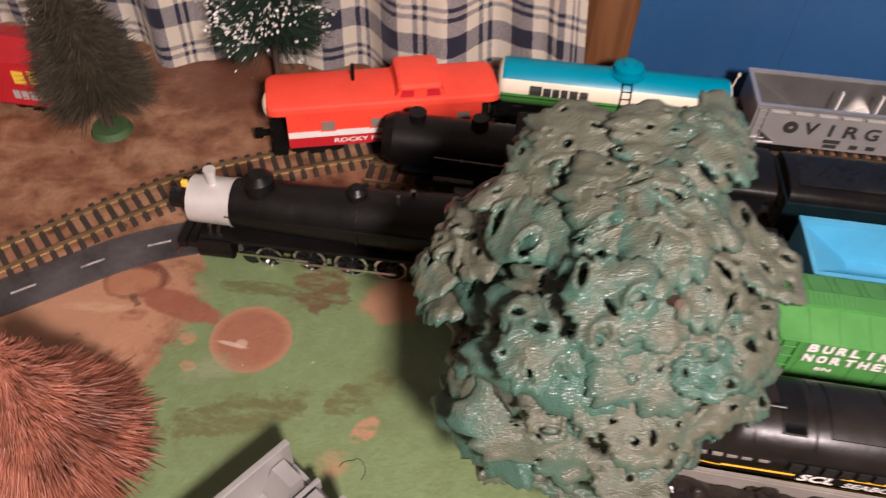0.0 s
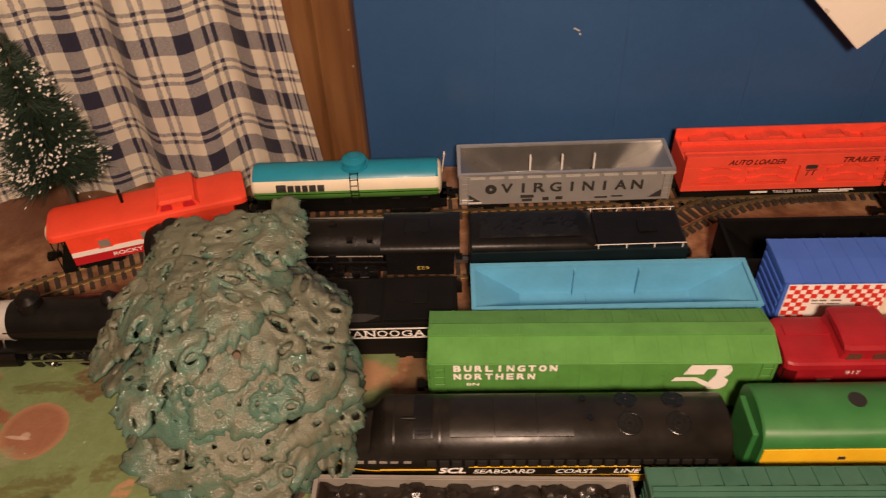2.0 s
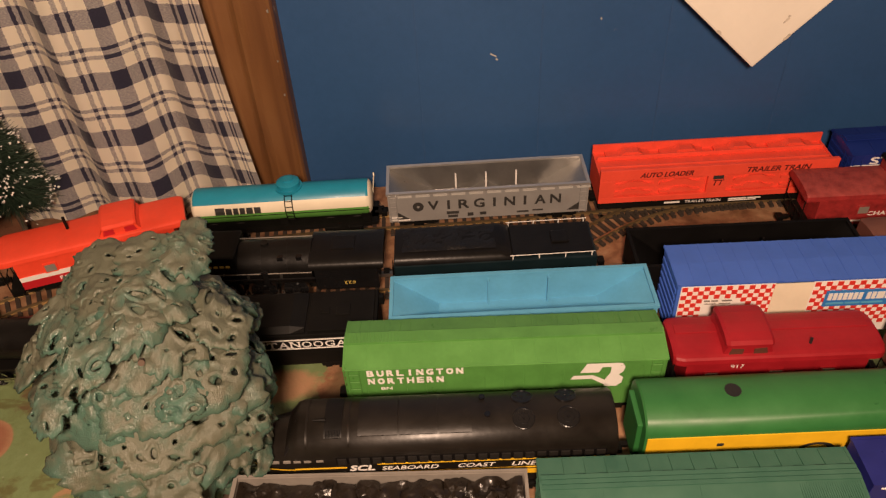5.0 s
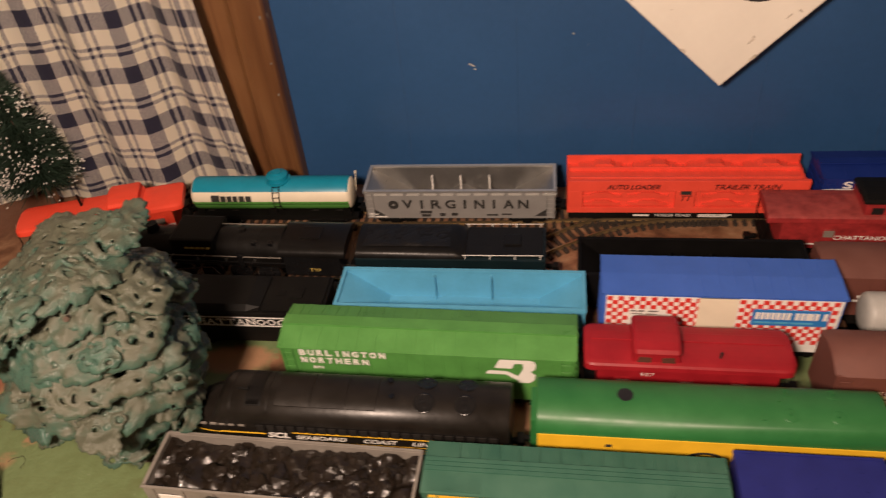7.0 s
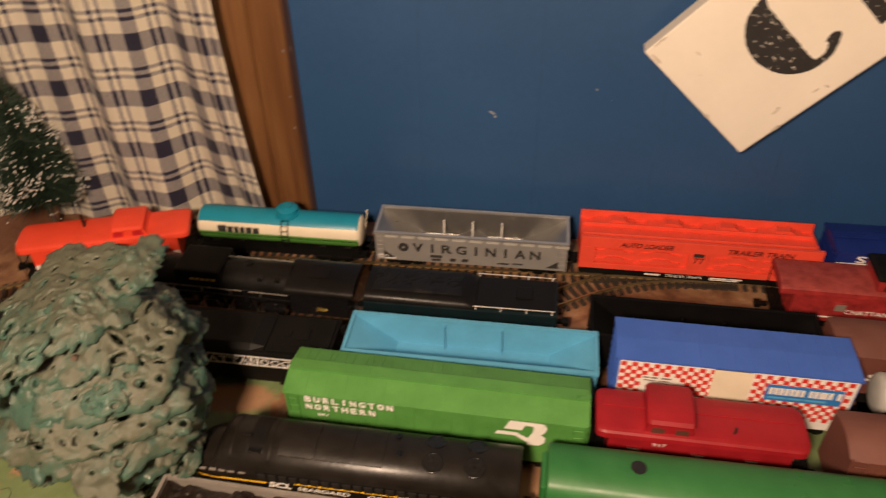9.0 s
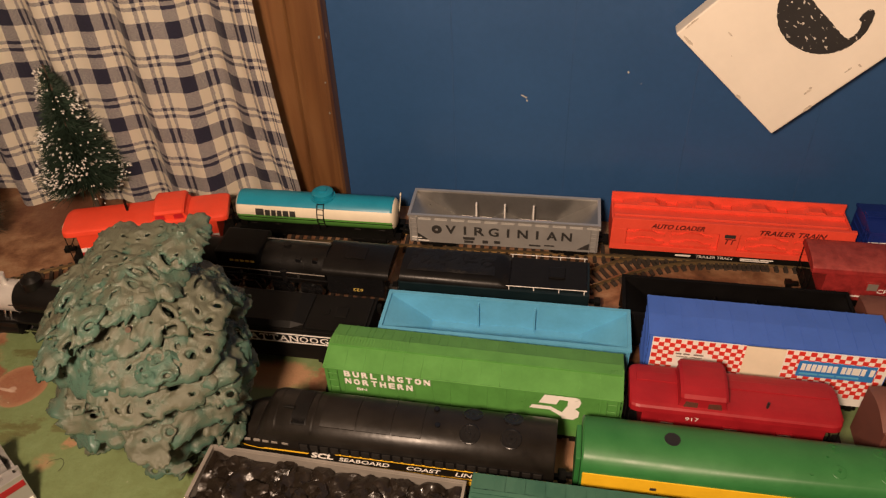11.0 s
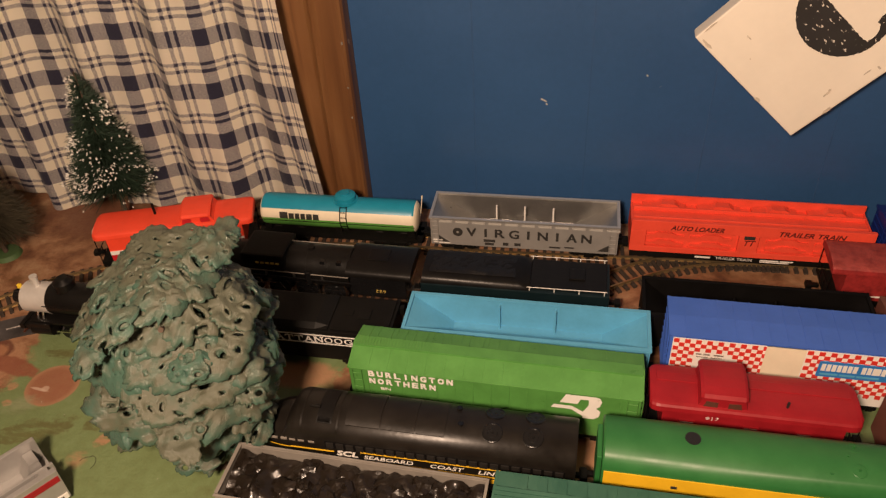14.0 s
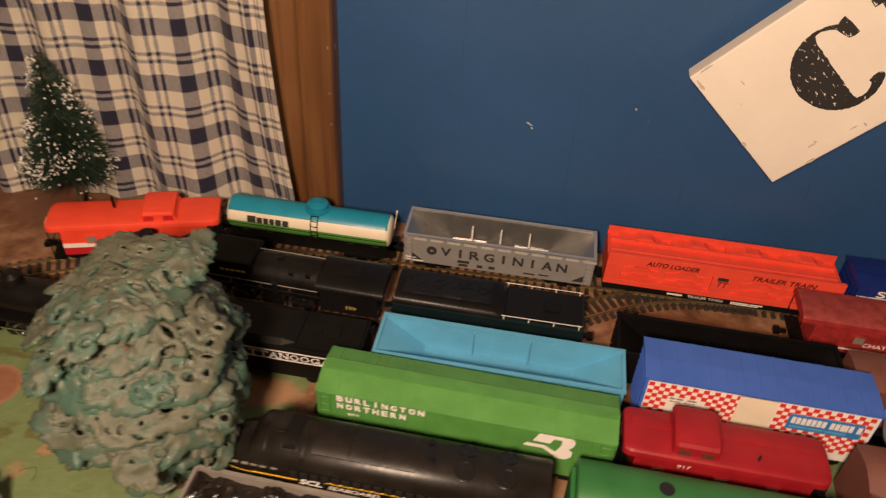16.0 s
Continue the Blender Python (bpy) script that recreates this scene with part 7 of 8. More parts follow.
        loft([(c - 0.018, [(-0.014, z0), (0.014, z0), (0.014, z0 - 0.0005), (-0.014, z0 - 0.0005)]), (c, [(-0.014, z0), (0.014, z0), (0.008, z0 - 0.007), (-0.008, z0 - 0.007)]), (c + 0.018, [(-0.014, z0), (0.014, z0), (0.014, z0 - 0.0005), (-0.014, z0 - 0.0005)])], bm=bm)
    part("chute", bm, "hopper_yellow", e)
    trucks(e, (-L / 2 + 0.022, L / 2 - 0.022), z=-0.0045)
    couplers(e, L)


# ---- front row ----
def coal_gondola():
    e, L = between("gondola_car", "weathered grey gondola heaped with glossy black coal", "gondola car", (0.1005, 0.1970), (0.2545, 0.1950), 0.0)
    W, z0, zt, th = 0.037, 0.010, 0.0350, 0.0012
    bm = boxes((-L / 2, L / 2, -W / 2, -W / 2 + th, z0, zt), (-L / 2, L / 2, W / 2 - th, W / 2, z0, zt), (-L / 2, -L / 2 + th, -W / 2 + th, W / 2 - th, z0, zt), (L / 2 - th, L / 2, -W / 2 + th, W / 2 - th, z0, zt), (-L / 2 + th, L / 2 - th, -W / 2 + th, W / 2 - th, z0, z0 + 0.001))
    body = part("body", bm, "gondola_grey", e)
    bm = boxes((-L / 2 - 0.0006, L / 2 + 0.0006, -W / 2 - 0.0006, -W / 2 + 0.0008, zt, zt + 0.001), (-L / 2 - 0.0006, L / 2 + 0.0006, W / 2 - 0.0008, W / 2 + 0.0006, zt, zt + 0.001), (-L / 2 - 0.0006, -L / 2 + 0.0016, -W / 2 + 0.0016, W / 2 - 0.0008, zt, zt + 0.001), (L / 2 - 0.0008, L / 2 + 0.0006, -W / 2 + 0.0016, W / 2 - 0.0008, zt, zt + 0.001))
    part("rim", bm, "gondola_grey", body)
    xs = [-L / 2 + 0.006 + i * (L - 0.012) / 8 for i in range(9)]
    each("side_rib", [(x - 0.0008, x + 0.0008, *ys, z0, zt) for x in xs for ys in ((-W / 2 - 0.0008, -W / 2), (W / 2, W / 2 + 0.0008))], "gondola_grey", body)
    y = -W / 2 - 0.0010
    bars(e, [(-0.068, -0.054, 0.027, 0.0305), (-0.066, -0.052, 0.0225, 0.025)], y, "white")
    part("emblem", tubes(((-0.036, y + 0.0006, 0.0275), (-0.036, y, 0.0275), 0.0052), n=24), "letter_black", e, "dark round emblem")
    bars(e, [(-0.012 + 0.009 * i, -0.0055 + 0.009 * i, 0.0245, 0.0305) for i in range(6)], y, "letter_black")
    rnd = random.Random(5)
    bm = bmesh.new()
    nx, ny = 84, 22
    g = []
    for i in range(nx + 1):
        row = []
        for j in range(ny + 1):
            x, yy = -L / 2 + 0.002 + (L - 0.004) * i / nx, -W / 2 + 0.002 + (W - 0.004) * j / ny
            h = 0.0282 + 0.0085 * abs(noise.noise((x * 60, yy * 60, 2.0))) + 0.0050 * abs(noise.noise((x * 115, yy * 115, 5.0))) + 0.0008 * noise.noise((x * 420, yy * 420, 8.0))
            rim = min(i, nx - i, (j + 0.5) * 2, (ny - j + 0.5) * 2)
            row.append(bm.verts.new((x, yy, min(h, 0.0335) if rim < 3 else h)))
        g.append(row)
    for i in range(nx):
        for j in range(ny):
            bm.faces.new((g[i][j], g[i + 1][j], g[i + 1][j + 1], g[i][j + 1]))
    load = part("coal_load", bm, "coal", e, "glossy black coal", smooth=True)
    for k in range(34):
        bm = bmesh.new()
        r = rnd.uniform(0.0035, 0.0080)
        bmesh.ops.create_icosphere(bm, subdivisions=2, radius=r)
        sd = rnd.uniform(0, 50)
        for v in bm.verts:
            v.co *= 1 + 0.75 * noise.noise(v.co * 190 + Vector((sd, sd, 0))) + 0.42 * noise.noise(v.co * 520 + Vector((0, sd, sd)))
            v.co.z *= 0.5
        x, yy = rnd.uniform(-L / 2 + 0.007, L / 2 - 0.007), rnd.uniform(-W / 2 + 0.007, W / 2 - 0.007)
        bmesh.ops.translate(bm, verts=bm.verts, vec=(x, yy, 0.0300 + rnd.uniform(-0.001, 0.002)))
        part("coal_lump", bm, "coal", load)
    trucks(e, (-L / 2 + 0.022, L / 2 - 0.022))
    couplers(e, L)


def dark_green_boxcar():
    e, L = between("boxcar", "dark green boxcar roof over yellow side trim", "boxcar", (0.2605, 0.1965), (0.4160, 0.1970), 0.0)
    W, z0, eave, ridge = 0.0300, 0.0105, 0.0470, 0.0492
    body, rf = boxcar(e, L, W, z0, eave, ridge, "dark_green", "dark_green", None, 2, "dark_green", 6, overhang=0.0012)
    for i in range(26):
        for s, a, b in ((-1, -L / 2 + 0.002, -L / 2 + 0.030), (1, L / 2 - 0.030, L / 2 - 0.002)):
            t = i / 25
            x = a + (b - a) * t
            part("roof_rib", loft([(x - 0.0002, [(-0.0045, ridge - 0.0010), (-0.0045, ridge - 0.0004), (-W / 2, eave + 0.0010), (-W / 2, eave + 0.0002)]), (x + 0.0002, [(-0.0045, ridge - 0.0010), (-0.0045, ridge - 0.0004), (-W / 2, eave + 0.0010), (-W / 2, eave + 0.0002)])]), "dark_green", rf)
    for i in range(13):
        x = -L / 2 + 0.012 + i * 0.0108
        part("roof_panel", loft([(x, [(0.004, ridge - 0.0002), (0.004, ridge + 0.0005), (W / 2, eave + 0.0007), (W / 2, eave)]), (x + 0.0055, [(0.004, ridge - 0.0002), (0.004, ridge + 0.0005), (W / 2, eave + 0.0007), (W / 2, eave)])]), "dark_green", rf)
    y = -W / 2
    part("yellow_side", boxes((-L / 2 + 0.003, L / 2 - 0.001, y - 0.0006, y + 0.0003, z0 + 0.0006, eave - 0.0022)), "yellow", body)
    for x in (-0.012, 0.0125):
        part("door_bracket", boxes((x - 0.004, x + 0.004, y - 0.0022, y + 0.0002, eave - 0.004, eave - 0.0010)), "yellow", body)
    part("door", boxes((-0.016, 0.016, y - 0.0014, y + 0.0002, z0 + 0.001, eave - 0.0035)), "yellow", body)
    trucks(e, (-L / 2 + 0.022, L / 2 - 0.022))
    couplers(e, L)


def container_flat():
    e, L = between("flat_car", "dark flat car with ribbed deck", "flat car", (0.4190, 0.2015), (0.6020, 0.2020), 0.0)
    W = 0.036
    part("deck", boxes((-L / 2, L / 2, -W / 2, W / 2, 0.0115, 0.0150), bevel=0.0005), "brick_grey", e)
    bm = bmesh.new()
    for i in range(46):
        x = -L / 2 + 0.004 + i * 0.0039
        box(bm, x, x + 0.0030, -W / 2 + 0.002, W / 2 - 0.002, 0.0149, 0.0157)
    part("deck_board", bm, "brick_grey", e)
    part("sill", boxes((-L / 2 + 0.01, L / 2 - 0.01, -0.008, 0.008, 0.0065, 0.0114)), "matt_black", e)
    trucks(e, (-L / 2 + 0.024, L / 2 - 0.024))
    couplers(e, L)
    W = 0.029
    for k, (x0, x1) in enumerate(((0.4215, 0.4945), (0.5225, 0.5965))):
        c, cl = between("freight_container", "navy blue freight container with white lettering on flat car", "container", (x0, 0.2040), (x1, 0.2043), 0.0158, "containers on the flat car")
        bm = boxes((-cl / 2, cl / 2, -W / 2 + 0.001, W / 2 - 0.001, 0, 0.0320), bevel=0.0005)
        part("shell", bm, "navy", c)
        bm = boxes((-cl / 2 - 0.0004, cl / 2 + 0.0004, -W / 2 + 0.0005, -W / 2 + 0.002, 0.0308, 0.0324), (-cl / 2 - 0.0004, cl / 2 + 0.0004, W / 2 - 0.002, W / 2 - 0.0005, 0.0308, 0.0324), (-cl / 2 - 0.0004, -cl / 2 + 0.001, -W / 2 + 0.002, W / 2 - 0.002, 0.0308, 0.0324), (cl / 2 - 0.001, cl / 2 + 0.0004, -W / 2 + 0.002, W / 2 - 0.002, 0.0308, 0.0324))
        part("top_rail", bm, "navy", c)
        for i in range(3):
            for j in range(2):
                x, y = -cl / 2 + cl * (i + 0.5) / 3, -0.006 + 0.011 * j
                part("roof_rivet", tubes(((x, y, 0.032), (x, y, 0.0324), 0.0006), n=8), "navy", c)
        for w, a, b in (("NICKEL", -0.0170, -0.0060), ("PLATE", -0.0045, 0.0055), ("ROAD", 0.0070, 0.0160)):
            lettering(c, w, a, b, 0.0212, 0.0248, -W / 2 + 0.0007, "white", slant=0.15, weight=0.0001)
        bars(c, [(-0.017, 0.016, 0.0190, 0.0196)], -W / 2 + 0.0008, "white")
        bars(c, [(-0.032, -0.027, 0.0283, 0.0291)], -W / 2 + 0.0008, "white")


tank_car_white()
silver_hopper()
auto_loader()
tricolour_boxcar()
orange_caboose()
numbered_engine()
coal_tender()
silver_nosed_engine()
lettered_tender()
black_hopper()
blue_hopper()
feed_boxcar()
brown_boxcar((0.5005, 0.3770), (0.672, 0.3780), 0.0450, 0.0500, "brown red boxcar with slanted white lettering", (("NICKEL", 0.011, 0.028, 0.0352, 0.0384), ("PLATE", 0.031, 0.047, 0.0352, 0.0384)))
grey_tank()
brown_boxcar((0.4850, 0.2890), (0.660, 0.2900), 0.0495, 0.0575, "dark brown boxcar with rounded roof and white lettering", (("NICKEL", 0.013, 0.027, 0.0430, 0.0462), ("PLATE", 0.029, 0.041, 0.0430, 0.0462), ("ROAD", 0.021, 0.032, 0.0390, 0.0418), ("N K P", -0.0690, -0.0565, 0.0355, 0.0383)))
old_caboose()
silver_tank()
green_boxcar()
red_caboose()
black_diesel()
green_unit()
yellow_hopper()
coal_gondola()
dark_green_boxcar()
container_flat()


# ---- trees ----
def foam_material():
    """Moulded teal plastic, glossy in the hollows, with grey brown dust on what faces up."""
    m = bpy.data.materials.new("dusty_teal_plastic")
    m.use_nodes = True
    n, l = m.node_tree.nodes, m.node_tree.links
    b = n["Principled BSDF"]
    tc, geo = n.new("ShaderNodeTexCoord"), n.new("ShaderNodeNewGeometry")
    sep = n.new("ShaderNodeSeparateXYZ")
    l.new(geo.outputs["Normal"], sep.inputs[0])
    oi = n.new("ShaderNodeObjectInfo")
    at = n.new("ShaderNodeVectorMath")
    at.operation = "ADD"
    l.new(tc.outputs["Object"], at.inputs[0])
    l.new(oi.outputs["Random"], at.inputs[1])
    t = n.new("ShaderNodeTexNoise")
    t.inputs["Scale"].default_value, t.inputs["Detail"].default_value = 85, 5
    l.new(at.outputs[0], t.inputs["Vector"])
    f = n.new("ShaderNodeTexNoise")
    f.inputs["Scale"].default_value, f.inputs["Detail"].default_value = 520, 3
    l.new(at.outputs[0], f.inputs["Vector"])
    v = n.new("ShaderNodeTexVoronoi")
    v.inputs["Scale"].default_value = 1700
    l.new(at.outputs[0], v.inputs["Vector"])
    low = n.new("ShaderNodeSeparateXYZ")
    l.new(tc.outputs["Object"], low.inputs[0])
    rim = n.new("ShaderNodeMapRange")
    rim.inputs[1].default_value, rim.inputs[2].default_value = -0.0015, -0.0085
    rim.inputs[3].default_value, rim.inputs[4].default_value = 0.0, -0.65
    l.new(low.outputs[2], rim.inputs[0])
    a = n.new("ShaderNodeMath")
    a.operation = "MULTIPLY_ADD"
    l.new(t.outputs[0], a.inputs[0])
    a.inputs[1].default_value = 3.7
    zk = n.new("ShaderNodeMath")
    zk.operation = "MULTIPLY"
    l.new(sep.outputs[2], zk.inputs[0])
    zk.inputs[1].default_value = 0.9
    zr = n.new("ShaderNodeMath")
    l.new(zk.outputs[0], zr.inputs[0])
    l.new(rim.outputs[0], zr.inputs[1])
    zo = n.new("ShaderNodeMath")
    zo.operation = "MULTIPLY_ADD"
    l.new(oi.outputs["Random"], zo.inputs[0])
    zo.inputs[1].default_value = -1.4
    l.new(zr.outputs[0], zo.inputs[2])
    l.new(zo.outputs[0], a.inputs[2])
    a2 = n.new("ShaderNodeMath")
    a2.operation = "MULTIPLY_ADD"
    l.new(f.outputs[0], a2.inputs[0])
    a2.inputs[1].default_value = 0.5
    l.new(a.outputs[0], a2.inputs[2])
    mr = n.new("ShaderNodeMapRange")
    mr.inputs[1].default_value, mr.inputs[2].default_value = 1.25, 2.35
    l.new(a2.outputs[0], mr.inputs[0])
    mx = n.new("ShaderNodeMix")
    mx.data_type = "RGBA"
    l.new(mr.outputs[0], mx.inputs[0])
    mx.inputs[6].default_value, mx.inputs[7].default_value = (0.056, 0.112, 0.084, 1), (0.098, 0.104, 0.072, 1)
    l.new(mx.outputs[2], b.inputs["Base Color"])
    rr = n.new("ShaderNodeMapRange")
    rr.inputs[3].default_value, rr.inputs[4].default_value = 0.15, 0.36
    l.new(mr.outputs[0], rr.inputs[0])
    l.new(rr.outputs[0], b.inputs["Roughness"])
    bp = n.new("ShaderNodeBump")
    bp.inputs["Strength"].default_value, bp.inputs["Distance"].default_value = 0.6, 0.0005
    ad = n.new("ShaderNodeMath")
    ad.operation = "ADD"
    l.new(v.outputs["Distance"], ad.inputs[0])
    l.new(f.outputs[0], ad.inputs[1])
    cr = n.new("ShaderNodeTexNoise")
    cr.inputs["Scale"].default_value, cr.inputs["Detail"].default_value = 190, 4
    l.new(at.outputs[0], cr.inputs["Vector"])
    ae = n.new("ShaderNodeMath")
    ae.operation = "MULTIPLY_ADD"
    l.new(cr.outputs[0], ae.inputs[0])
    ae.inputs[1].default_value = 1.3
    l.new(ad.outputs[0], ae.inputs[2])
    l.new(ae.outputs[0], bp.inputs["Height"])
    l.new(bp.outputs[0], b.inputs["Normal"])
    return m


M["foam"] = foam_material()


def clump(parent, centre, out, r, seed, droop=0.30, stretch=1.35, spin=0.0, open_share=0.9):
    """One moulded plate of foliage: a wavy slab, longer across than out, with a scalloped lip that curls down and oval holes with raised rims."""
    rnd = random.Random(seed)
    rings, seg = 23, 84
    ph = [rnd.uniform(0, 6.28) for _ in range(5)]
    sx = stretch * rnd.uniform(0.88, 1.15)
    holes = []
    for _ in range(60):
        hr, ha, hs = math.sqrt(rnd.uniform(0.02, 0.72)) * r, rnd.uniform(0, 6.28), rnd.choice((0.0008, 0.0010, 0.0013, 0.0016, 0.0020))
        x, y = hr * math.cos(ha) * sx, hr * math.sin(ha)
        if all(math.hypot(x - g[0], y - g[1]) > (hs + g[2]) * 1.9 + 0.0012 for g in holes):
            b = rnd.uniform(0, 3.14)
            holes.append((x, y, hs, math.cos(b), math.sin(b), rnd.choice((1.1, 1.4, 1.9, 2.8)), rnd.random() < open_share))
    holes = holes[:rnd.randint(10, 18) if r > 0.016 else rnd.randint(4, 8)]

    def local(x, y, g):
        return (x - g[0]) * g[3] + (y - g[1]) * g[4], -(x - g[0]) * g[4] + (y - g[1]) * g[3]

    def away(x, y, g):
        u, w = local(x, y, g)
        return math.hypot(u / g[5], w) / g[2]

    def place(i, j):
        a = 2 * math.pi * j / seg
        k = (i / rings) ** 0.9
        ca, sa = math.cos(a), math.sin(a)
        edge = 1 + 0.10 * math.sin(2 * a + ph[0]) + 0.07 * math.sin(3 * a + ph[1]) + 0.14 * abs(math.sin(2.5 * a + ph[2])) - 0.07 + 0.16 * noise.noise((ca * 2.2, sa * 2.2, seed * 3.1)) + 0.13 * noise.noise((ca * 6.0, sa * 6.0, seed * 1.3)) + 0.13 * noise.noise((ca * 12.0, sa * 13.0, seed * 2.3))
        tuck = max(0.0, (k - 0.86) / 0.14)
        rad = r * min(k, 0.90 + 0.07 * tuck) * (1 + (edge - 1) * k)
        x, y = rad * ca * sx, rad * sa
        for g in holes:
            d = away(x, y, g)
            if 0.55 < d < 1.3:
                u, w = local(x, y, g)
                u, w = u / d, w / d
                x, y = g[0] + u * g[3] - w * g[4], g[1] + u * g[4] + w * g[3]
                break
        h = -r * droop * max(0.0, k - 0.35) ** 1.5 * 1.5 - r * 0.09 * tuck ** 1.5
        h += 0.0022 * noise.noise((x * 66 + seed, y * 66, seed * 1.7)) + 0.0015 * noise.noise((x * 170, y * 170 + seed, 0.5))
        for g in holes:
            d = away(x, y, g)
            if d < 3.5:
                h += g[2] * (0.75 * math.exp(-((d - 1.55) / 0.55) ** 2) - 0.5 * math.exp(-(d / 0.9) ** 2))
        return Vector((x, y, h))
    pts = [place(0, 0)] + [place(i, j) for i in range(1, rings + 1) for j in range(seg)]
    at = lambda i, j: 0 if i == 0 else 1 + (i - 1) * seg + j % seg
    cells = [(at(0, 0), at(1, j), at(1, j + 1)) for j in range(seg)]
    cells += [(at(i, j), at(i + 1, j), at(i + 1, j + 1), at(i, j + 1)) for i in range(1, rings) for j in range(seg)]
    kept = []
    for q in cells:
        cx, cy = sum(pts[v].x for v in q) / len(q), sum(pts[v].y for v in q) / len(q)
        if not any(g[6] and away(cx, cy, g) < 0.98 for g in holes):
            kept.append(q)
    n, ends = len(pts), collections.Counter()
    for q in kept:
        ends.update((q[k], q[(k + 1) % len(q)]) for k in range(len(q)))
    faces = kept + [tuple(v + n for v in q[::-1]) for q in kept]
    faces += [(v, u, u + n, v + n) for u, v in ends if (v, u) not in ends]
    me = bpy.data.meshes.new("foliage_lobe")
    me.from_pydata([tuple(p) for p in pts] + [(p.x * 0.975, p.y * 0.975, p.z - 0.0011) for p in pts], [], faces)
    me.materials.append(M["foam"])
    me.polygons.foreach_set("use_smooth", [True] * len(faces))
    ob = new("foliage_lobe", me)
    ob.parent = parent
    n = Vector(out).normalized()
    across = Vector((-n.y, n.x, 0.0))
    across = across.normalized() if across.length > 0.05 else Vector((1, 0, 0))
    q = Matrix((across, n.cross(across), n)).transposed().to_4x4() @ Matrix.Rotation(spin, 4, "Z")
    ob.matrix_basis = Matrix.Translation(centre) @ q
    return ob


def plastic_tree():
    X, Y = 0.0725, 0.234
    e = thing("model_tree", "large dusty teal green moulded plastic tree", "tree", X, Y, 0.0)
    bm = bmesh.new()
    tube(bm, (0, 0, 0), (0, 0, 0.15), 0.007, n=14, r2=0.004)
    tube(bm, (0, 0, 0), (0, 0, 0.003), 0.018, n=18, r2=0.012)
    for k in range(12):
        a = 2.4 * k
        tube(bm, (0, 0, 0.02 + 0.010 * k), (0.034 * math.cos(a), 0.034 * math.sin(a), 0.028 + 0.0115 * k), 0.0035, n=8, r2=0.0015)
    part("trunk", bm, "bark", e)
    rnd = random.Random(41)
    # height, distance from the trunk, plates, plate size, tilt, first angle
    tiers = [(0.014, 0.007, 5, 0.0145, 0.50, 0.3), (0.029, 0.014, 6, 0.0170, 0.62, 0.9), (0.047, 0.023, 8, 0.0190, 0.74, 0.2), (0.067, 0.032, 9, 0.0200, 0.84, 0.6),
             (0.087, 0.040, 10, 0.0205, 0.94, 0.1), (0.107, 0.043, 10, 0.0205, 1.05, 0.5), (0.126, 0.038, 10, 0.0195, 1.30, 0.0), (0.141, 0.028, 8, 0.0180, 1.9, 0.3), (0.152, 0.014, 5, 0.0160, 2.8, 0.7)]
    s = 60
    for z, rad, count, size, up, first in tiers:
        for k in range(count):
            a = first + 2 * math.pi * (k + rnd.uniform(-0.22, 0.22)) / count
            rr = rad * rnd.uniform(0.78, 1.08) * (1 + 0.10 * math.sin(3 * a + 95 * z))
            cx = rr * math.cos(a)
            cx *= min(1.0, max(0.84, 0.84 + 3.0 * (z - 0.05))) * (1.07 if cx > 0 and 0.06 < z < 0.115 else 1.0)
            if cx < 0:
                cx *= 1.16 if z > 0.118 else 0.90 if z < 0.075 else 1.0
            b = a + rnd.uniform(-0.35, 0.35)
            s += 1
            clump(e, (cx, rr * math.sin(a), z + rnd.uniform(-0.006, 0.006)), (math.cos(b), math.sin(b), up * rnd.uniform(0.95, 1.9)), size * rnd.uniform(0.82, 1.14), s, rnd.uniform(0.16, 0.36), 1.36, rnd.uniform(-0.25, 0.25))
    # small flat sprays that stand out between the tiers
    for k in range(24):
        a, z = 2.4 * k + rnd.uniform(-0.4, 0.4), 0.026 + 0.126 * k / 23
        rad = 0.046 * math.sqrt(max(0.10, 1 - ((z - 0.104) / 0.085) ** 2)) + rnd.uniform(0.000, 0.006)
        s += 1
        clump(e, (rad * math.cos(a) * min(1.0, 0.84 + 3.0 * max(0.0, z - 0.05)), rad * math.sin(a), z), (0.5 * math.cos(a), 0.5 * math.sin(a), 1 + rnd.uniform(-0.3, 0.5)), rnd.uniform(0.0095, 0.0140), s, 0.16, 1.25, rnd.uniform(0, 3.1))
    # the flat crown
    for x, y, z, out, size in ((-0.025, 0.006, 0.149, (-0.30, -0.25, 1), 0.0175), (-0.014, 0.020, 0.156, (-0.15, -0.20, 1), 0.0150), (0.014, 0.018, 0.161, (0.10, -0.20, 1), 0.0165), (0.000, -0.004, 0.156, (0.0, -0.30, 1), 0.0165), (0.026, 0.024, 0.163, (0.25, -0.10, 1), 0.0125)):
        s += 1
        clump(e, (x, y, z), out, size, s, 0.25, 1.4, rnd.uniform(-0.4, 0.4))
    bm = bmesh.new()
    bmesh.ops.create_icosphere(bm, subdivisions=4, radius=1.0, matrix=Matrix.Translation((0, 0, 0.088)) @ Matrix.Diagonal((0.031, 0.031, 0.066, 1)))
    for v in bm.verts:
        v.co += Vector((v.co.x, v.co.y, 0)) * 0.25 * noise.noise(v.co * 60)
    part("inner_foliage", bm, "inner_foam", e, smooth=True)


M["inner_foam"] = mat("inner_teal_plastic", (0.085, 0.110, 0.080), 0.5, 0, 0.4, 60, 0.5, 400)
plastic_tree()


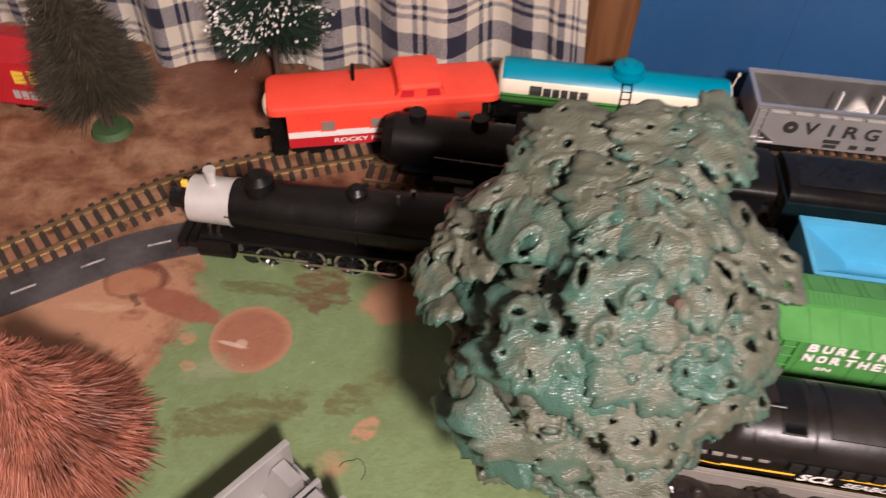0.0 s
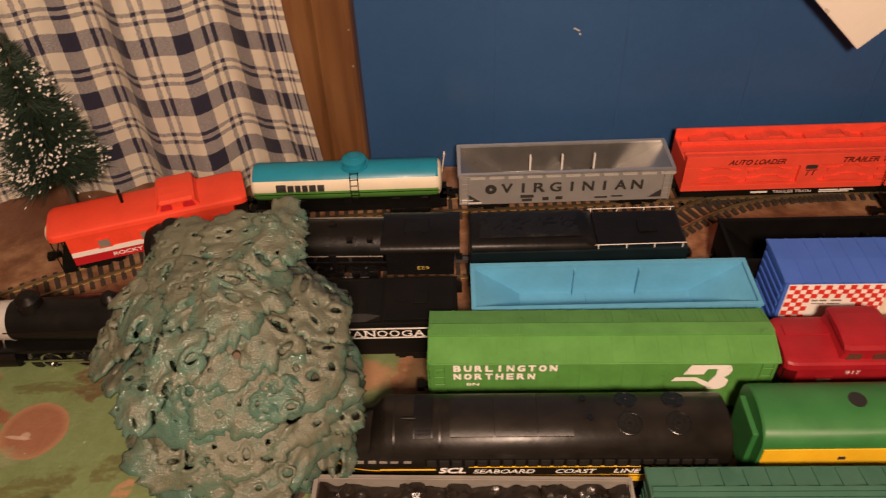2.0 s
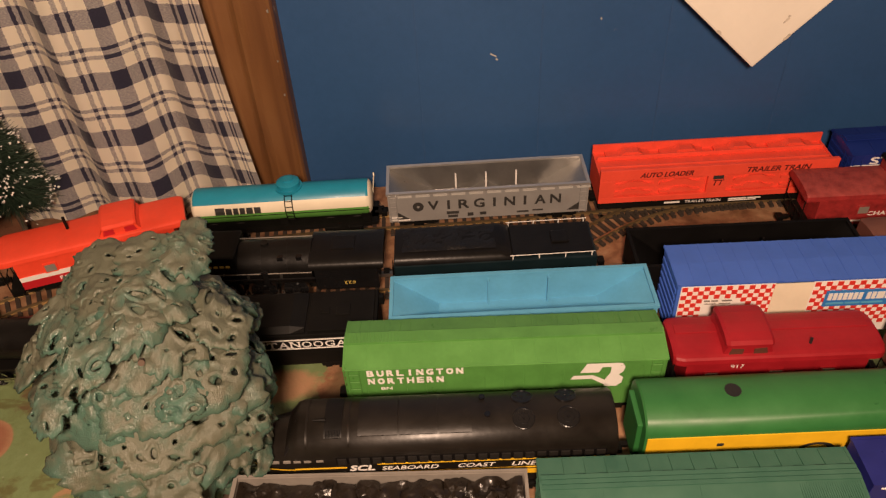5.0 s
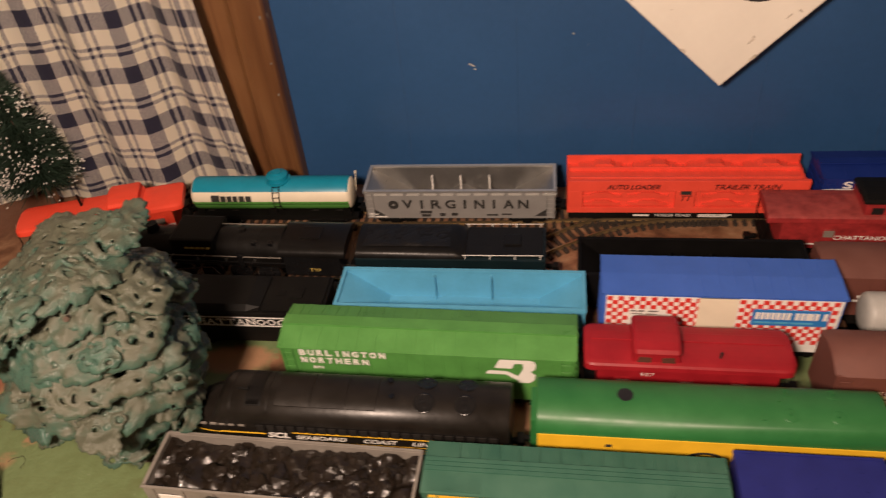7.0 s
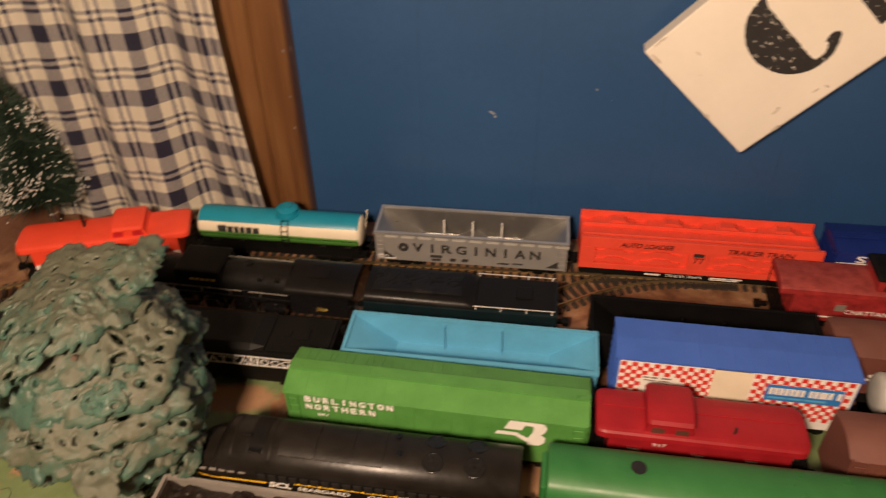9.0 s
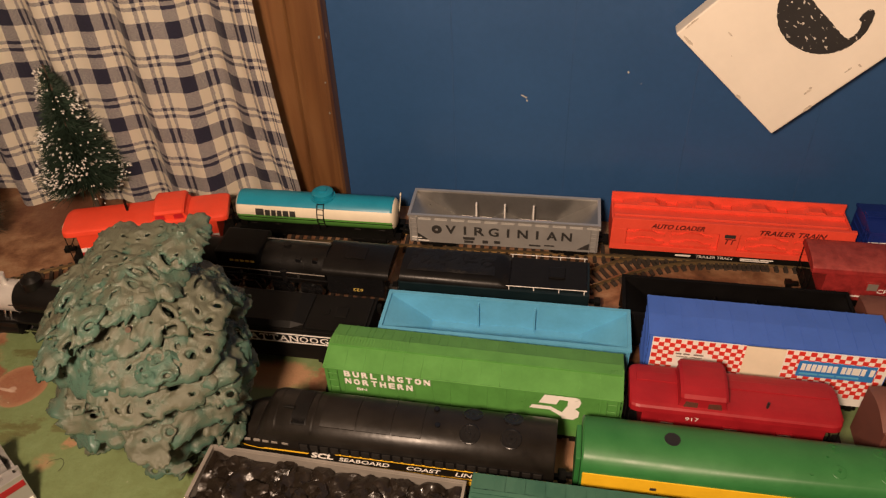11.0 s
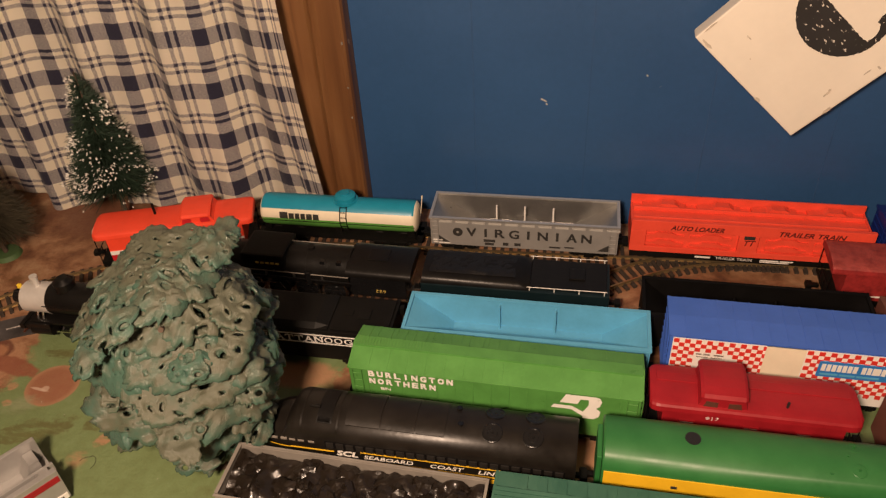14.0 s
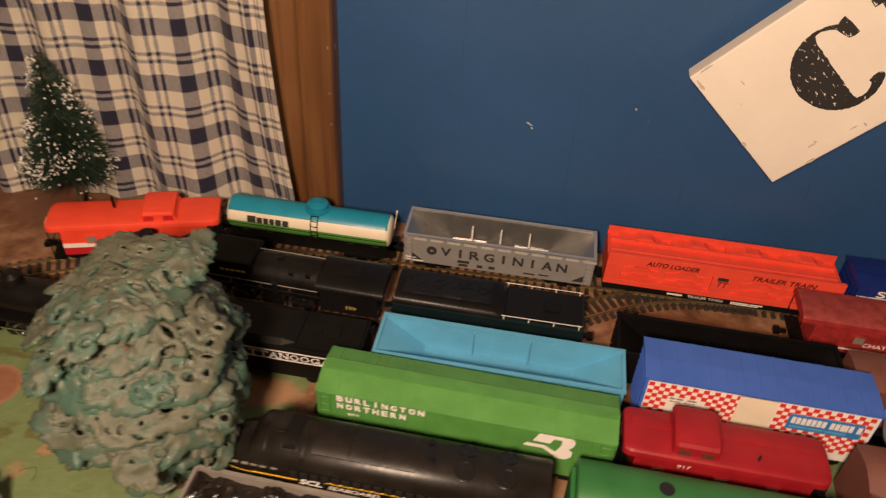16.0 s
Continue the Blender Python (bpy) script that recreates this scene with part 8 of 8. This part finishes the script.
def brush_tree(name, label, x, y, h, r0, count, colour, base, seed, z_start=0.012, droop=0.25, snow=0, taper=0.9, lean=(0, 0), width=0.00035, tufted=14, tight=0.10):
    """A bottle-brush tree: wire trunk, thousands of bristles in a ragged cone, a round base."""
    e = thing(name, label, "tree", x, y, 0.0)
    rnd = random.Random(seed)
    part("trunk", tubes(((0, 0, 0), (lean[0], lean[1], h), 0.0022, 0.0006), n=8), "bark", e)
    if base:
        part("base", tubes(((0, 0, 0), (0, 0, 0.004), base, base * 0.85), n=28), "base_green", e, "round green base")

    def ray(t, a, lift, k):
        """A point on the bristle that leaves the wire at t, a share k of the way out."""
        L = r0 * (1 - t) ** taper + 0.004
        d = Vector((math.cos(a), math.sin(a), lift)).normalized()
        return Vector((lean[0] * t, lean[1] * t, z_start + (h - z_start) * t)) + d * L * k + Vector((0, 0, -droop * 0.3 * L * k * k))
    verts, faces, tips = [], [], []
    tuft = []
    for _ in range(max(1, count // tufted)):
        t = 1 - math.sqrt(rnd.random() * (1 - 0.004))
        tuft.append((t, rnd.uniform(0, 2 * math.pi), rnd.uniform(-0.2, 0.4) - droop, rnd.uniform(0.78, 1.08)))
    for i in range(count):
        t, a, lift, k = tuft[i % len(tuft)]
        t, a, lift, k = min(0.999, max(0.0, t + rnd.gauss(0, 0.012))), a + rnd.gauss(0, tight), lift + rnd.gauss(0, tight), k * rnd.uniform(0.72, 1.05)
        p, m, q = ray(t, a, lift, 0.06), ray(t, a, lift, 0.55 * k), ray(t, a, lift, k)
        m += Vector((rnd.gauss(0, 0.0008), rnd.gauss(0, 0.0008), rnd.gauss(0, 0.0008)))
        q += Vector((rnd.gauss(0, 0.0016), rnd.gauss(0, 0.0016), rnd.gauss(0, 0.0016)))
        side = (q - p).cross(Vector((rnd.uniform(-1, 1), rnd.uniform(-1, 1), rnd.uniform(-1, 1)))).normalized() * width
        up = (q - p).cross(side).normalized() * width
        j = len(verts)
        for c, w in ((p, 1.0), (m, 1.0), (q, 0.35)):
            verts += [c + side * w, c - side * 0.5 * w + up * w, c - side * 0.5 * w - up * w]
        for s in (0, 3):
            for u in range(3):
                v = (u + 1) % 3
                faces.append((j + s + u, j + s + v, j + s + 3 + v, j + s + 3 + u))
        tips.append((q, (q - m).normalized()))
    me = bpy.data.meshes.new("bristles")
    me.from_pydata([tuple(v) for v in verts], [], faces)
    me.materials.append(M[colour])
    ob = new("bristles", me)
    ob.parent = e
    if snow:
        verts, faces = [], []
        for q, d in tips:
            if rnd.random() > snow * max(0.12, 0.8 + 5.5 * noise.noise(q * 40)):
                continue
            w, run = rnd.uniform(0.0003, 0.0011), rnd.uniform(0.0012, 0.0034)
            j = len(verts)
            u1 = d.cross(Vector((0.3, 0.2, 1))).normalized()
            u2 = d.cross(u1)
            for c in (u1, u2, -u1, -u2):
                verts.append(q - d * run * 0.4 + c * w * rnd.uniform(0.6, 1.6))
            verts += [q + d * 0.0006, q - d * run]
            for u in range(4):
                v = (u + 1) % 4
                faces += [(j + u, j + v, j + 4), (j + v, j + u, j + 5)]
        me = bpy.data.meshes.new("snow_flock")
        me.from_pydata([tuple(v) for v in verts], [], faces)
        me.materials.append(M["white"])
        ob = new("snow_flock", me)
        ob.parent = e
        ob["label"] = "white snow flock on the tips"
    return e


M["copper"] = mat("copper_bristle", (0.25, 0.090, 0.050), 0.5, 0, 0.7, 55)
M["dark_olive"] = mat("dark_olive_bristle", (0.046, 0.037, 0.020), 0.7, 0, 0.4, 90)
M["pine"] = mat("pine_bristle", (0.018, 0.038, 0.022), 0.6, 0, 0.3, 90)
brush_tree("bottle_brush_tree", "copper brown bottle-brush tree with drooping bristles", -0.139, 0.196, 0.078, 0.046, 34000, "copper", 0.014, 3, droop=0.5, width=0.00030, tufted=46, tight=0.05)
brush_tree("bottle_brush_tree", "dark olive bottle-brush tree on a round green base", -0.209, 0.402, 0.128, 0.033, 9000, "dark_olive", 0.0125, 4, z_start=0.030, droop=0.1, lean=(0.0, -0.01), width=0.0003)
brush_tree("bottle_brush_tree", "dark green bottle-brush tree with white snow flock", -0.121, 0.462, 0.153, 0.037, 9000, "pine", 0.013, 5, z_start=0.044, droop=0.05, snow=0.11, width=0.0003)


# ---- things at the edges of the view ----
def silver_coach():
    e = thing("coach_shell", "silver plastic passenger coach without roof, red window stripe", "train coach")
    ax = Vector((-0.56, -0.83)).normalized()
    L, W = 0.20, 0.037
    c = Vector((-0.0215, 0.1925)) + ax * (L / 2)
    e.matrix_basis = pose(c.x, c.y, 0, 0, 0, math.degrees(math.atan2(-ax.y, -ax.x)))
    z0, zt = 0.004, 0.030
    # local +x points to the far end, -y to the striped side
    part("floor_pan", boxes((-L / 2, L / 2, -W / 2 + 0.001, W / 2 - 0.001, z0, 0.012)), "silver_paint", e)
    side = part("side_wall", boxes((-L / 2, L / 2, -W / 2, -W / 2 + 0.002, z0, zt), bevel=0.0004), "silver_paint", e)
    part("side_wall", boxes((-L / 2, L / 2, W / 2 - 0.003, W / 2, z0, zt + 0.001), bevel=0.0006), "silver_paint", e)
    part("top_rail", boxes((-L / 2, L / 2, -W / 2 - 0.0006, -W / 2 + 0.0036, zt - 0.0008, zt + 0.0012), bevel=0.0004), "silver_paint", e)
    part("end_wall", boxes((L / 2 - 0.002, L / 2, -W / 2 + 0.0036, W / 2 - 0.003, z0, 0.0135)), "silver_paint", e)
    y = -W / 2
    part("red_stripe", boxes((-L / 2 + 0.001, L / 2 - 0.001, y - 0.0005, y + 0.0002, 0.0215, 0.0262)), "deep_red", side)
    part("lower_band", boxes((-L / 2 + 0.001, L / 2 - 0.001, y - 0.0007, y + 0.0002, 0.0050, 0.0095)), "white", side)
    for k in range(5):
        x = L / 2 - 0.040 - 0.034 * k
        part("window", boxes((x, x + 0.007, y - 0.0006, y + 0.0006, 0.0125, 0.0180)), "window_dark", side)
    bars(e, [(L / 2 - 0.014, L / 2 - 0.004, 0.0062, 0.0082)], y - 0.0008, "letter_black")
    def block(y0, y1, xa, xb, top, lean):
        """An upright block that widens towards the floor on its inner side."""
        return loft([(xa - lean, [(y0 - 0.001, 0.012), (y1 + 0.001, 0.012), (y1 + 0.001, 0.0125), (y0 - 0.001, 0.0125)]), (xa, [(y0, 0.012), (y1, 0.012), (y1, top), (y0, top)]), (xb, [(y0, 0.012), (y1, 0.012), (y1, top), (y0, top)])])
    part("centre_rib", boxes((-L / 2 + 0.004, L / 2 + 0.0012, 0.0000, 0.0022, 0.012, 0.0190), bevel=0.0004), "silver_paint", e)
    for k in range(5):
        x = L / 2 - 0.0045 - 0.040 * k
        part("bulkhead", block(0.0036, 0.0150, x - 0.0060, x, 0.0245, 0.0060), "silver_paint", e)
        part("bulkhead", block(-0.0125, -0.0022, x - 0.0045, x + 0.0015, 0.0215, 0.0050), "silver_paint", e)
    for k in range(8):
        x = L / 2 - 0.026 - 0.021 * k
        bm = boxes((x - 0.0045, x + 0.0015, -W / 2 + 0.0045, -W / 2 + 0.0085, 0.012, 0.0165), (x - 0.0032, x, -W / 2 + 0.0050, -W / 2 + 0.0075, 0.0165, 0.0190), bevel=0.0006)
        part("seat_block", bm, "white", e)
    trucks(e, (-L / 2 + 0.03, L / 2 - 0.03), r=0.003, z=-0.002)


def far_red_car():
    e, L = between("boxcar", "red freight car with yellow and grey lettering bars", "boxcar", (-0.40, 0.420), (-0.236, 0.4225), 0.0)
    W = 0.036
    body, rf = boxcar(e, L, W, 0.009, 0.040, 0.045, "bright_red", "bright_red", None, 8)
    y = -W / 2 - 0.0005
    bars(e, [(L / 2 - 0.017, L / 2 - 0.0115, 0.026, 0.035), (L / 2 - 0.0095, L / 2 - 0.0045, 0.0275, 0.0365), (L / 2 - 0.027, L / 2 - 0.020, 0.0255, 0.034)], y, "hopper_yellow")
    bars(e, [(L / 2 - 0.031 + 0.0052 * k, L / 2 - 0.027 + 0.0052 * k, 0.0145, 0.020) for k in range(6)], y, "tank_grey")
    part("smoke_stack", tubes(((L / 2 - 0.006, 0.004, 0.040), (L / 2 - 0.006, 0.004, 0.054), 0.0014), n=10), "matt_black", e)
    part("end_post", boxes((L / 2 - 0.011, L / 2 - 0.002, -0.006, 0.010, 0.043, 0.049)), "gondola_grey", e)
    trucks(e, (-L / 2 + 0.022, L / 2 - 0.022))
    couplers(e, L)


silver_coach()
far_red_car()

bm = bmesh.new()
bmesh.ops.create_icosphere(bm, subdivisions=5, radius=0.0195, matrix=Matrix.Diagonal((1, 0.40, 1.0, 1)))
for v in bm.verts:
    v.co *= 1 + 0.22 * noise.noise(v.co * 110) + 0.08 * noise.noise(v.co * 400)
e = thing("lichen_bush", "dark grey crumpled lichen bush", "bush", 0.5925, 0.2230, 0.0)
M["lichen"] = mat("lichen", (0.024, 0.023, 0.019), 0.85, 0, 0.5, 150, 0.9, 500)
ob = part("foliage", bm, "lichen", e, smooth=True)
ob.matrix_basis = pose(0, 0, 0.0365)
part("stem", tubes(((0, 0, 0), (0, 0, 0.03), 0.003, 0.002), n=10), "bark", e)


def stray_thread(x, y, r):
    """A thin dark thread, curled to an arch, lying flat."""
    e = thing("thread", "thin black thread lying curled on the green board", "thread", x, y, 0.0)
    pts = [(r * 1.25 * math.cos(radians(a)), r * math.sin(radians(a)) * (1.3 if a < 90 else 1.0), 0.0003) for a in range(-35, 186, 13)]
    part("strand", tubes(*[(p, q, 0.00016) for p, q in zip(pts, pts[1:])], n=6), "dark_olive", e)


stray_thread(-0.0130, 0.2085, 0.0046)
